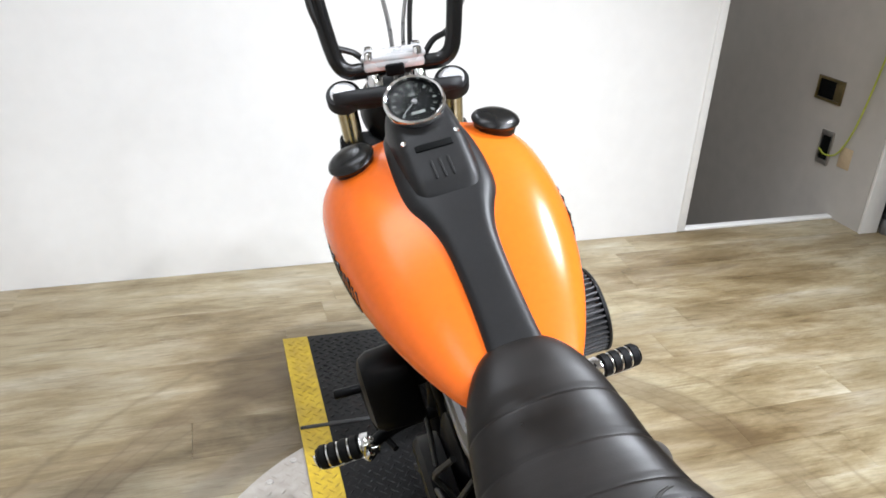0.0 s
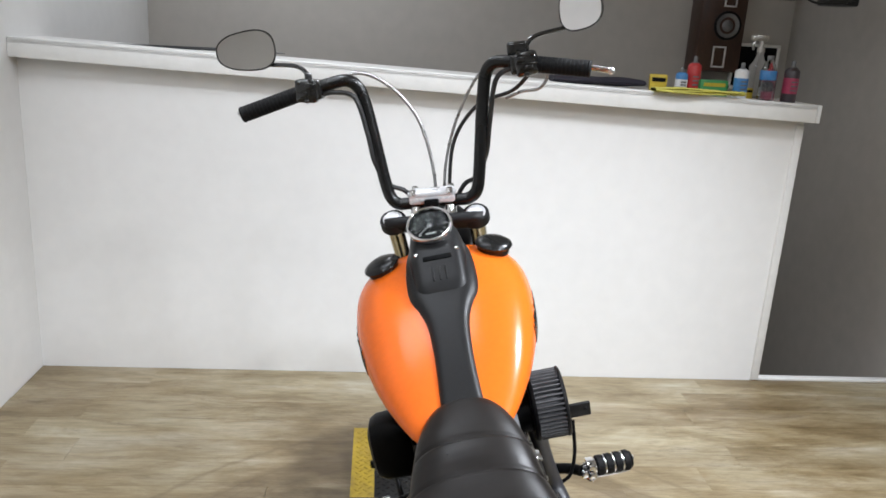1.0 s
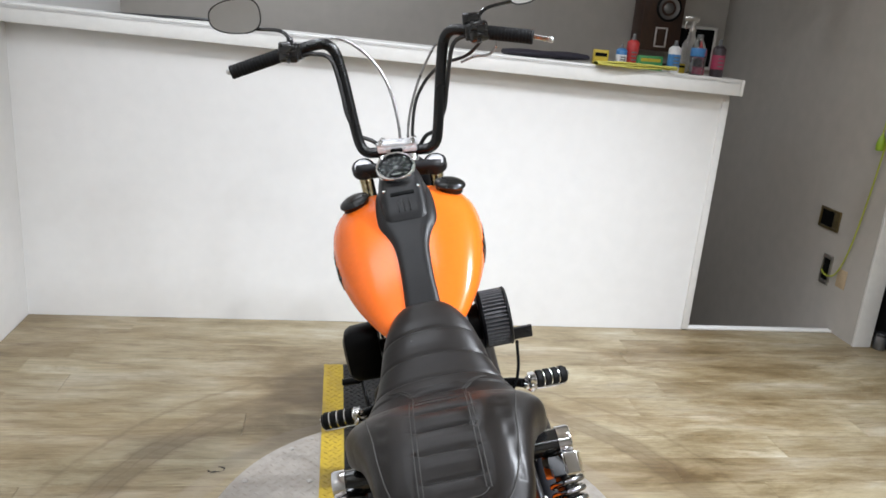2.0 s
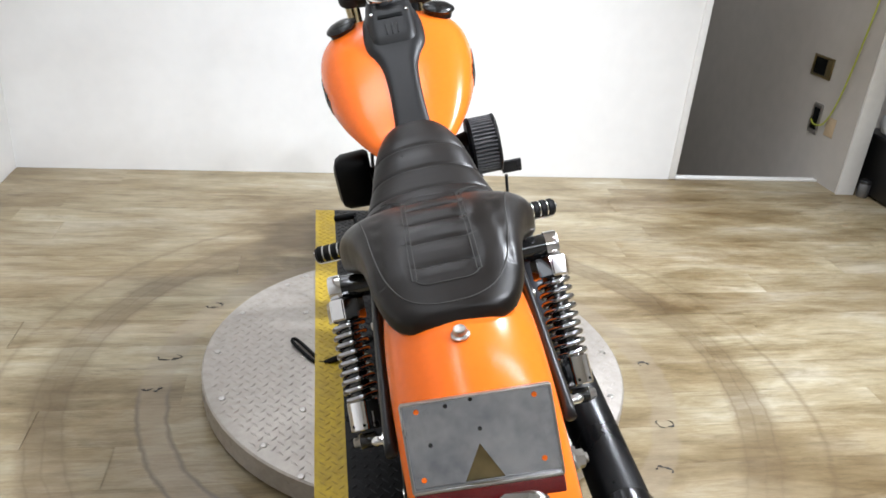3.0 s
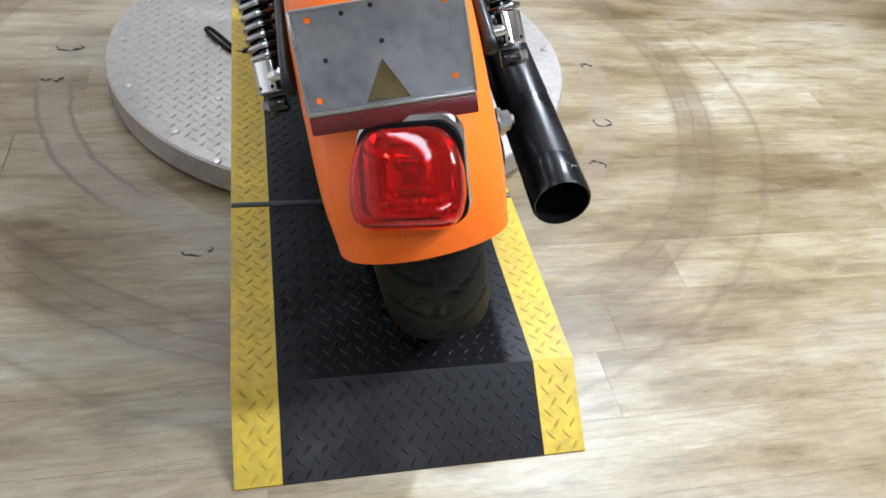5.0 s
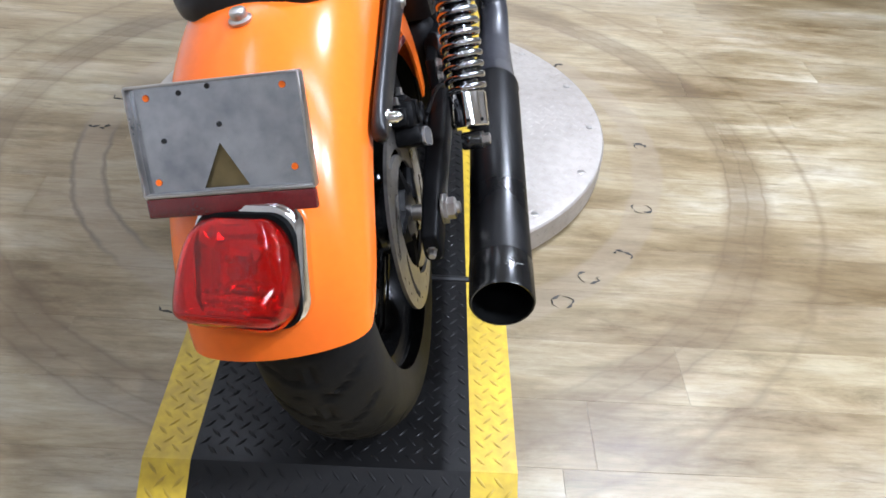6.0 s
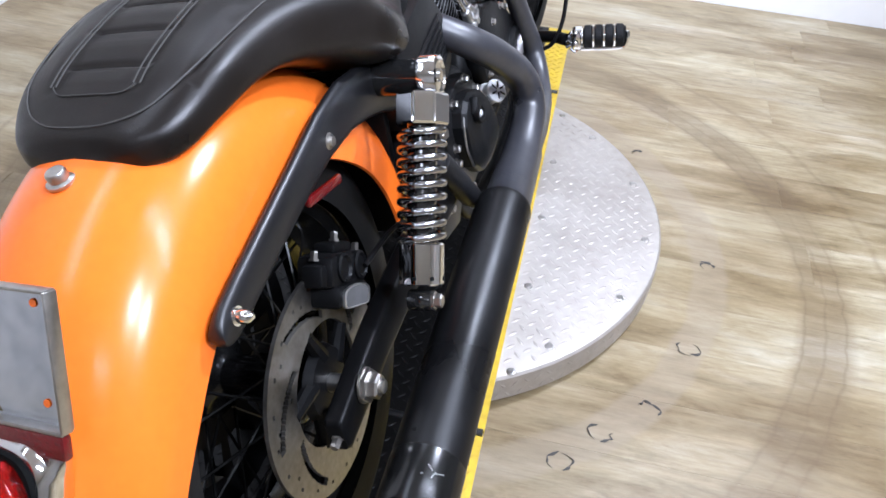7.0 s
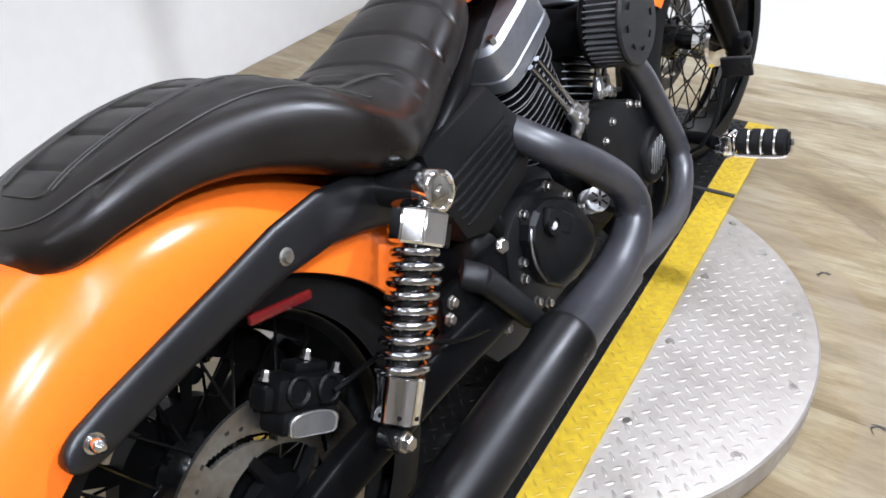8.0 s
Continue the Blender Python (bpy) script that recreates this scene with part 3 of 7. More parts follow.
spots = []
for i in range(-37, 38):
    for j in range(-33, 34):
        if (i + j) % 2 == 0:
            x, y = 0.4927 - DISC_X - 0.402 + i * 0.01675, 0.8028 - DISC_Y + 0.185 + j * 0.0185
            if math.hypot(x, y) < DISC_R - 0.02 and not RAMP_L - DISC_X - 0.01 < x < RAMP_R - DISC_X + 0.01:
                spots.append((x, y, radians(48 if i % 2 else -48), DISC_Z + 0.0001, 0))
lozenges(spots, M_tread, "tread_pattern", table)
bm = bmesh.new()
for k in range(150):
    for zz in (0.026, 0.054):
        a = 2 * math.pi * (k + (0.5 if zz > 0.04 else 0)) / 150
        tilt = radians(45 if (k + int(zz > 0.04)) % 2 else -45)
        m = Matrix.Rotation(a, 4, "Z") @ Matrix.Translation((DISC_R, 0, zz)) @ Matrix.Rotation(tilt, 4, "X")
        vv = [bm.verts.new(m @ Vector(p)) for p in ((0, -0.011, 0), (0, 0, -0.0037), (0, 0.011, 0), (0, 0, 0.0037), (0.0015, 0, 0))]
        for q in range(4):
            bm.faces.new((vv[q], vv[(q + 1) % 4], vv[4]))
tagged(part("rim_tread_pattern", bm, M_tread, table), kind="stuff")
bm = bmesh.new()
lathe(bm, (0, 0, 0), (0, 0, 1), [(0, 0.0095), (0.002, 0.0085), (0.003, 0.006), (0.0025, 0.003), (0.0025, 0)], 12)
screw = mesh_of(bm, "screw", M_steel)
for k in range(16):
    a = 2 * math.pi * (k + 0.5) / 16 + 0.16
    x, y = 0.568 * math.cos(a), 0.568 * math.sin(a)
    if not RAMP_L - DISC_X - 0.02 < x < RAMP_R - DISC_X + 0.02:
        piece("screw", screw, table, pose(x, y, DISC_Z))
for x in (-0.227, 0.42):
    for yy in (0.5, 0.745, 0.99, 1.235, 1.48):
        piece("screw", screw, table, pose(x - DISC_X, yy - DISC_Y, DISC_Z))

ramp = thing("ramp", pose(0, 0, 0), "black tread-plate ramp with yellow edges, laid across the turntable", "ramp")
YK, YE, J1, J2, YF = -0.108, -0.245, 0.340, 1.588, 2.03
BAND = 0.075


def ramp_z(y):
    return RAMP_Z if y > YK else 0.004 + (RAMP_Z - 0.004) * (y - YE) / (YK - YE)


def ramp_slab(x0, x1, y0, y1, material, name, label=""):
    bm = bmesh.new()
    t = 0.008 if y0 > J1 - 0.01 and y1 < J2 + 0.01 else 0.008
    ys = sorted({y0, y1} | ({YK} if y0 < YK < y1 else set()))
    rings = []
    for y in ys:
        z = ramp_z(y)
        rings.append([(x0, y, z), (x1, y, z), (x1, y, z - min(t, z - 0.0005)), (x0, y, z - min(t, z - 0.0005))])
    loft(bm, rings)
    return part(name, bm, material, ramp, label, smooth=10)


G = 0.0045
for y0, y1 in ((YE, J1 - G), (J1 + G, J2 - G), (J2 + G, YF)):
    ramp_slab(RAMP_L, RAMP_L + BAND, y0, y1, M_yellow, "edge_band", "yellow painted tread plate edge")
    ramp_slab(RAMP_R - BAND, RAMP_R, y0, y1, M_yellow, "edge_band", "yellow painted tread plate edge")
    ramp_slab(RAMP_L + BAND, RAMP_R - BAND, y0, y1, M_rampblk, "deck", "black painted tread plate deck")
for y0, y1 in ((YE + 0.12, J1), (J2, YF - 0.03)):
    bm = bmesh.new()
    box(bm, ((RAMP_L + RAMP_R) / 2, (y0 + y1) / 2, (RAMP_Z - 0.01) / 2), (RAMP_R - RAMP_L - 0.16, y1 - y0 - 0.02, RAMP_Z - 0.01), 0.003)
    part("support", bm, M_binblk, ramp)
for yj in (J1, J2):
    bm = bmesh.new()
    rod(bm, (RAMP_L + 0.002, yj, RAMP_Z - 0.003), (RAMP_R - 0.002, yj, RAMP_Z - 0.001), 0.008, seg=10)
    part("hinge", bm, M_binblk, ramp, "black hinge pin")
blk, yel = [], []
for i in range(-31, 11):
    for j in range(-12, 130):
        x, y = 0.25 + i * 0.0143, -0.0561 + j * 0.01625
        if (i + j) % 2 or min(abs(y - J1), abs(y - J2)) < 0.014 or abs(y - YK) < 0.0115 or not YE + 0.01 < y < YF - 0.012:
            continue
        sl = 0.0 if y > YK else (RAMP_Z - 0.004) / (YK - YE)
        edge = RAMP_L + 0.011 < x < RAMP_L + BAND - 0.006 or RAMP_R - BAND + 0.006 < x < RAMP_R - 0.011
        mid = RAMP_L + BAND + 0.008 < x < RAMP_R - BAND - 0.008
        if edge or mid:
            (yel if edge else blk).append((x, y, radians(45 if i % 2 else -43), ramp_z(y) + 0.0002, sl))
lozenges(yel, M_yelworn, "edge_tread_pattern", ramp, 0.024, 0.0046, 0.0022)
lozenges([p for p in blk if p[4] == 0], M_rampblk, "deck_tread_pattern", ramp, 0.025, 0.0056, 0.0026)
lozenges([p for p in blk if p[4] != 0], M_rampblk, "slope_tread_pattern", ramp, 0.0225, 0.0042, 0.0018)

# torn curls and old screw holes left in the floor round the table
rng = random.Random(11)
for x, y in ((-0.532, 1.422), (-0.63, 1.12), (-0.661, 0.968), (0.659, 1.477), (0.826, 1.025), (0.772, 0.735), (0.69, 0.544), (0.527, 0.382), (-0.275, 0.312), (0.60, 0.466)):
    bm = bmesh.new()
    a0 = math.atan2(y - DISC_Y, x - DISC_X)
    for q in range(2):
        r, sp = rng.uniform(0.018, 0.034), rng.uniform(1.2, 2.8)
        st = a0 + rng.uniform(-1, 1) + q * 2
        pts = [(r * math.cos(st + sp * k / 5) * rng.uniform(0.8, 1.2) + q * 0.012, 0.7 * r * math.sin(st + sp * k / 5) * rng.uniform(0.8, 1.2), 0.0012) for k in range(6)]
        tube(bm, pts, [0.0006, 0.0036, 0.001, 0.003, 0.0014, 0.0005], 5, 4, 0.35)
    ob = part("floor_scuff", bm, M_scuff)
    ob.matrix_world = pose(x, y, 0.0005)
    tagged(ob, "small dark curled gouge in the plank floor", "scuff", "gouges round the turntable")

# ---- the motorcycle ----
bike = thing("motorcycle", pose(FOOT_X, 0, 0.092, 0, LEAN, TURNED), "orange and black custom motorcycle leaning on its side stand", "motorcycle")
AX_Y, AX_Z, WR = 0.115, 0.325, 0.328
FX_Y, FX_Z, FR = 1.78, 0.328, 0.334
HEAD = Vector((0, 1.335, 0.985))
RAKE, STEER = radians(31), radians(-9.5)
STEERED = Matrix.Translation(HEAD) @ Matrix.Rotation(STEER, 4, Vector((0, -math.sin(RAKE), math.cos(RAKE)))) @ Matrix.Translation(-HEAD)


def turned(bm):
    """Turns a part of the front end with the bars."""
    bmesh.ops.transform(bm, matrix=STEERED, verts=bm.verts[:])
    return bm


# wheels
def tyre_mesh(R, W, rim_r, grooves):
    bm = bmesh.new()
    seg, prof = 416, []
    for k in range(33):
        a = math.pi * (-0.5 + k / 32) * 1.22
        prof.append((W / 2 * math.sin(a), rim_r + 0.012 + (R - rim_r - 0.012) * max(0.0, (math.cos(a) + 0.36) / 1.36) ** 0.82, abs(a)))
    rings = []
    for j in range(seg):
        th, ring = 2 * math.pi * j / seg, []
        for k, (x, r, a) in enumerate(prof):
            u = x / (W / 2)
            if grooves and a < 1.05:
                p = (th / (2 * math.pi) * grooves + 0.9 * abs(u) ** 1.3 + (0.5 if u > 0 else 0)) % 1.0
                if p < 0.07 and 0.12 < abs(u) < 0.88:
                    r -= 0.0045
                if abs(abs(u) - 0.16 - 0.05 * math.sin(th * grooves)) < 0.028:
                    r -= 0.004
            ring.append((x, r * math.cos(th), r * math.sin(th)))
        rings.append(ring)
    vr = [[bm.verts.new(p) for p in r] for r in rings]
    for j in range(seg):
        a, b = vr[j], vr[(j + 1) % seg]
        for k in range(len(prof) - 1):
            bm.faces.new((a[k], a[k + 1], b[k + 1], b[k]))
    return bm


def shift(bm, y, z, x=0):
    bmesh.ops.translate(bm, vec=(x, y, z), verts=bm.verts[:])
    return bm


def wheel(name, y, z, R, W, rim_r, grooves, front):
    fix = turned if front else (lambda b: b)
    bm = bmesh.new()
    hw = W * 0.36
    lathe(bm, (-hw, 0, 0), (1, 0, 0), [(0, rim_r + 0.014), (0.004, rim_r + 0.018), (0.009, rim_r + 0.012), (0.014, rim_r), (hw * 0.7, rim_r - 0.008), (hw, rim_r - 0.02), (hw * 1.3, rim_r - 0.008), (2 * hw - 0.014, rim_r), (2 * hw - 0.009, rim_r + 0.012), (2 * hw - 0.004, rim_r + 0.018), (2 * hw, rim_r + 0.014)], 72, close=False)
    w = part(name, fix(shift(bm, y, z)), M_rim, bike, "black laced wheel rim")
    part("tyre", fix(shift(tyre_mesh(R, W, rim_r, grooves), y, z)), M_rubber, w, "black rubber tyre")
    bm = bmesh.new()
    lathe(bm, (-0.075, 0, 0), (1, 0, 0), [(0, 0.012), (0, 0.03), (0.008, 0.055), (0.016, 0.058), (0.022, 0.04), (0.035, 0.027), (0.115, 0.027), (0.128, 0.04), (0.134, 0.058), (0.142, 0.055), (0.15, 0.03), (0.15, 0.012)], 28)
    part("hub", fix(shift(bm, y, z)), M_rim, w)
    for s in (-1, 1):
        for k in range(20):
            a = 2 * math.pi * (k + (0.5 if s > 0 else 0)) / 20
            b = a + (0.55 if k % 2 else -0.55)
            bm = bmesh.new()
            rod(bm, (s * 0.055, 0.052 * math.cos(b), 0.052 * math.sin(b)), (s * 0.012, (rim_r - 0.006) * math.cos(a), (rim_r - 0.006) * math.sin(a)), 0.0021, seg=5)
            part("spoke", fix(shift(bm, y, z)), M_rim, w)
    return w


rear = wheel("rear_wheel", AX_Y, AX_Z, WR, 0.158, 0.218, 26, False)
# belt pulley on the far side, with windows
bm = bmesh.new()
seg = 120
rr = (0.03, 0.1, 0.15, 0.2)
for sx in (-0.098, -0.068):
    for j in range(seg):
        a, b = 2 * math.pi * j / seg, 2 * math.pi * (j + 1) / seg
        for i in range(3):
            if i == 1 and j % 12 < 9:
                continue
            bm.faces.new([bm.verts.new((sx, AX_Y + r * math.cos(t), AX_Z + r * math.sin(t))) for r, t in ((rr[i], a), (rr[i + 1], a), (rr[i + 1], b), (rr[i], b))])
for j in range(seg):
    a, b = 2 * math.pi * j / seg, 2 * math.pi * (j + 1) / seg
    for r in (0.2, 0.15, 0.1):
        if r < 0.16 and j % 12 >= 9:
            continue
        bm.faces.new([bm.verts.new((x, AX_Y + r * math.cos(t), AX_Z + r * math.sin(t))) for x, t in ((-0.098, a), (-0.068, a), (-0.068, b), (-0.098, b))])
bmesh.ops.remove_doubles(bm, verts=bm.verts[:], dist=0.0002)
part("belt_pulley", bm, M_black, rear, "black belt pulley with windows")
front = wheel("front_wheel", FX_Y, FX_Z, FR, 0.105, 0.245, 30, True)


def brake_disc(x, y, z, R, parent, fix):
    """A slotted, drilled brake disc on a black carrier."""
    bm = bmesh.new()
    seg = 300
    rin = R * 0.55

    def hole(a, r):
        k = (a / (2 * math.pi) * 6) % 1.0
        q = (r - rin) / (R - rin)
        return 0.08 < k < 0.88 and abs(q - (0.14 + (k - 0.08) * 0.7)) < 0.085
    nr = 30
    vs = [[[bm.verts.new((x + s * 0.0025, y + (rin + (R - rin) * i / nr) * math.cos(2 * math.pi * j / seg), z + (rin + (R - rin) * i / nr) * math.sin(2 * math.pi * j / seg))) for i in range(nr + 1)] for j in range(seg)] for s in (-1, 1)]
    solid = [[not hole(2 * math.pi * (j + 0.5) / seg, rin + (R - rin) * (i + 0.5) / nr) and not ((j % 15 in (4, 5)) and i in (23, 24) or (j % 30 in (13, 14)) and i in (19, 20)) for i in range(nr)] for j in range(seg)]
    for j in range(seg):
        j2 = (j + 1) % seg
        for i in range(nr):
            if not solid[j][i]:
                continue
            for s in (0, 1):
                bm.faces.new((vs[s][j][i], vs[s][j][i + 1], vs[s][j2][i + 1], vs[s][j2][i]))
            for (aj, ai), e0, e1 in (((j, i - 1), (j, i), (j2, i)), ((j, i + 1), (j, i + 1), (j2, i + 1)), (((j - 1) % seg, i), (j, i), (j, i + 1)), ((j2, i), (j2, i), (j2, i + 1))):
                if ai < 0 or ai >= nr or not solid[aj][ai]:
                    bm.faces.new((vs[0][e0[0]][e0[1]], vs[0][e1[0]][e1[1]], vs[1][e1[0]][e1[1]], vs[1][e0[0]][e0[1]]))
    ob = part("brake_disc", fix(bm), M_disc, parent, "drilled and slotted steel brake disc", smooth=30)
    bm = bmesh.new()
    for k in range(5):
        a = 2 * math.pi * k / 5
        rod(bm, (x - 0.003, y + 0.035 * math.cos(a), z + 0.035 * math.sin(a)), (x - 0.003, y + rin * 1.03 * math.cos(a + 0.35), z + rin * 1.03 * math.sin(a + 0.35)), 0.012, 0.008, 8)
    lathe(bm, (x - 0.008, y, z), (1, 0, 0), [(0, 0.05), (0.012, 0.045), (0.014, 0.02)], 24)
    part("disc_carrier", fix(bm), M_black, parent)
    return ob


brake_disc(0.098, AX_Y, AX_Z, 0.146, rear, lambda b: b)
brake_disc(-0.082, FX_Y, FX_Z, 0.146, front, turned)
bm = bmesh.new()
lathe(bm, (0.02, FX_Y, FX_Z), (1, 0, 0), [(0, 0.05), (0.02, 0.052), (0.034, 0.066), (0.046, 0.07), (0.054, 0.064), (0.06, 0.045), (0.066, 0.03), (0.074, 0.02)], 28)
part("hub_cover", turned(bm), M_chrome, front, "chrome hub cover")

# rear brake caliper and axle
CT = Matrix.Translation((0.108, 0.192, 0.436)) @ Matrix.Rotation(radians(-34), 4, "X")
bm = bmesh.new()
for c, d, b in (((0, 0, 0.008), (0.052, 0.1, 0.042), 0.01), ((0.006, 0.0, -0.022), (0.05, 0.088, 0.03), 0.009), ((0.002, -0.046, 0.004), (0.03, 0.03, 0.028), 0.006), ((0.004, 0.05, 0.012), (0.026, 0.026, 0.024), 0.006), ((-0.006, 0.012, 0.034), (0.03, 0.05, 0.014), 0.004)):
    for v in box(bm, c, d, b):
        v.co = CT @ v.co
for y in (-0.022, 0.024):
    lathe(bm, CT @ Vector((0.02, y, 0.012)), CT.to_3x3() @ Vector((1, 0, 0.1)), [(0, 0.018), (0.008, 0.018), (0.01, 0.015), (0.007, 0.012), (0.007, 0)], 20)
cal = part("brake_caliper", bm, M_black, bike, "black rear brake caliper")


def kidney(k, x):
    return [CT @ Vector((x, 0.001 + 0.037 * k * math.cos(a) * (1 + 0.06 * math.sin(a)), -0.023 + 0.0142 * k * math.copysign(abs(math.sin(a)) ** 0.6, math.sin(a)) - 0.005 * math.cos(a) ** 2 * (1 if math.sin(a) < 0 else 0.3))) for a in [2 * math.pi * q / 36 for q in range(36)]]


bm = bmesh.new()
loft(bm, [kidney(1.0, 0.03), kidney(1.0, 0.0335), kidney(0.94, 0.0345), kidney(0.86, 0.0335)])
badge = part("badge", bm, M_satin, cal, "plain raised metal badge with a bright rim")
bm = bmesh.new()
loft(bm, [kidney(0.87, 0.0325), kidney(0.86, 0.0338)])
part("badge_face", bm, M_badge, badge)
bolts([CT @ Vector(p) for p in ((0.0, -0.05, 0.022), (-0.004, 0.012, 0.042), (0.006, 0.052, 0.026))], CT.to_3x3() @ Vector((0, 0.1, 1)), cal, M_steel, 0.005, 0.012)
bm = bmesh.new()
rod(bm, (-0.15, AX_Y, AX_Z), (0.152, AX_Y, AX_Z), 0.012)
lathe(bm, (0.15, AX_Y, AX_Z), (1, 0, 0), [(0, 0.023), (0.003, 0.023), (0.004, 0.02)], 24)
bolt(bm, (0.154, AX_Y, AX_Z), (1, 0, 0), 0.017, 0.018)
lathe(bm, (0.172, AX_Y, AX_Z), (1, 0, 0), [(0, 0.009), (0.005, 0.009), (0.006, 0.006), (0.006, 0)], 14)
part("axle", bm, M_steel, bike, "zinc axle with a large nut")

# swingarm
for s in (-1, 1):
    bm = bmesh.new()
    rings = []
    for y, z, h, w in ((0.046, 0.306, 0.021, 0.011), (0.052, 0.307, 0.026, 0.014), (0.12, 0.314, 0.029, 0.015), (0.2, 0.322, 0.031, 0.016), (0.4, 0.325, 0.034, 0.017), (0.56, 0.32, 0.036, 0.018)):
        rings.append([(s * 0.134 + w * math.copysign(abs(math.cos(a)) ** 0.4, math.cos(a)), y, z + h * math.copysign(abs(math.sin(a)) ** 0.4, math.sin(a))) for a in [2 * math.pi * k / 28 for k in range(28)]])
    loft(bm, rings)
    arm = part("swingarm", bm, M_black, bike, smooth=50)
    bolts([(s * 0.134, 0.05, 0.303)], (0, -1, -0.1), arm, M_steel, 0.0065, 0.016)

# rear fender
FEND_R = 0.405


def fender_mesh(R, cy, cz, a0, a1, table, steps=56, across=30, t=0.004, tailround=0.0, tuck=0.0):
    """A curved guard over a wheel: table gives, by angle, half width, crown drop and side depth."""
    bm = bmesh.new()
    grid = []
    for shell in (0, 1):
        rows = []
        for i in range(steps + 1):
            row = []
            for k in range(across + 1):
                u = -1 + 2 * k / across
                end = a1 - tailround * (abs(u) ** 4) * 0.5 * max(0, 1)
                al = a0 + (end - a0) * i / steps
                hw, crown, side = lerp_table(table, math.degrees(al))
                hw -= shell * t
                # across the guard: a full round arch, straightening towards its edges
                s = abs(u)
                q = min(1.0, s / 0.8) * math.pi / 2
                x, d = hw * math.sin(q) ** 0.95, crown * min(1, s * 3) + (side - crown) * (0.72 * (1 - math.cos(q)) + 0.28 * max(0.0, (s - 0.8) / 0.2))
                r = R - tuck * min(1.0, max(0.0, (math.degrees(al) - 95) / 45)) - d - shell * t * (1 if s < 0.7 else 0.3)
                row.append(bm.verts.new((math.copysign(x, u) if u else 0.0, cy + r * math.cos(al), cz + r * math.sin(al))))
            rows.append(row)
        grid.append(rows)
    for rows in grid:
        for i in range(steps):
            for k in range(across):
                bm.faces.new((rows[i][k], rows[i][k + 1], rows[i + 1][k + 1], rows[i + 1][k]))
    for i in range(steps):
        for k in (0, across):
            bm.faces.new((grid[0][i][k], grid[0][i + 1][k], grid[1][i + 1][k], grid[1][i][k]))
    for k in range(across):
        for i in (0, steps):
            bm.faces.new((grid[0][i][k], grid[0][i][k + 1], grid[1][i][k + 1], grid[1][i][k]))
    return bm


FEND = [(5, 0.108, 0.002, 0.105), (30, 0.111, 0.002, 0.115), (50, 0.113, 0.002, 0.125), (80, 0.116, 0.002, 0.125), (110, 0.117, 0.002, 0.13), (135, 0.115, 0.002, 0.115), (152, 0.113, 0.002, 0.09), (162, 0.106, 0.002, 0.07)]
fender = part("rear_fender", fender_mesh(FEND_R, AX_Y, AX_Z, radians(6), radians(164), FEND, tailround=0.10, tuck=0.012), M_orange, bike, "satin orange rear fender", smooth=60)
bm = bmesh.new()
lathe(bm, (0, -0.006, 0.706), (0, -0.12, 1), [(0, 0.0135), (0.003, 0.0135), (0.0045, 0.0095), (0.011, 0.0098), (0.0135, 0.0085), (0.0145, 0.005), (0.0145, 0)], 20)
part("seat_bolt", bm, M_steel, bike, "knurled zinc seat bolt")

# fender struts
for s in (-1, 1):
    bm = bmesh.new()
    mid = [(-0.0535, 0.5655, 0.005), (-0.051, 0.566, 0.0105), (-0.047, 0.5665, 0.0145), (-0.041, 0.567, 0.018), (-0.034, 0.568, 0.0205), (-0.02, 0.57, 0.022), (0.0, 0.574, 0.023), (0.08, 0.588, 0.024), (0.16, 0.601, 0.026), (0.23, 0.611, 0.03), (0.30, 0.612, 0.034), (0.35, 0.602, 0.036), (0.40, 0.585, 0.036), (0.44, 0.56, 0.03)]
    rings = []
    for y, z, h in mid:
        rings.append([(s * (0.129 + 0.009 * (math.cos(a))), y, z + h * math.copysign(abs(math.sin(a)) ** 0.6, math.sin(a))) for a in [2 * math.pi * k / 16 for k in range(16)]])
    first = [(s * 0.129, -0.0545, 0.5655 + 0.002 * math.sin(2 * math.pi * k / 16)) for k in range(16)]
    loft(bm, [first] + rings)
    strut = part("fender_strut", bm, M_strut, bike, "satin black fender strut", smooth=50)
    bm = bmesh.new()
    lathe(bm, (s * 0.136, 0.23, 0.605), (s, 0, 0), [(0, 0.011), (0.002, 0.010), (0.003, 0.0075), (0.007, 0.006), (0.0075, 0)], 16)
    part("bolt", bm, M_steel, strut)
    bm = bmesh.new()
    lathe(bm, (s * 0.136, -0.026, 0.572), (s, 0, 0), [(0, 0.0098), (0.003, 0.0098), (0.003, 0.0072), (0.012, 0.0072), (0.016, 0.0055), (0.019, 0.0025), (0.019, 0)], 16)
    part("bolt", bm, M_chrome, strut, "chrome acorn bolt")
    bm = bmesh.new()
    box(bm, (s * 0.124, 0.208, 0.553), (0.008, 0.088, 0.012), 0.003, Matrix.Rotation(radians(-14), 4, "X"))
    part("side_reflector", bm, M_red_refl, strut, "narrow red side reflector")

# shocks


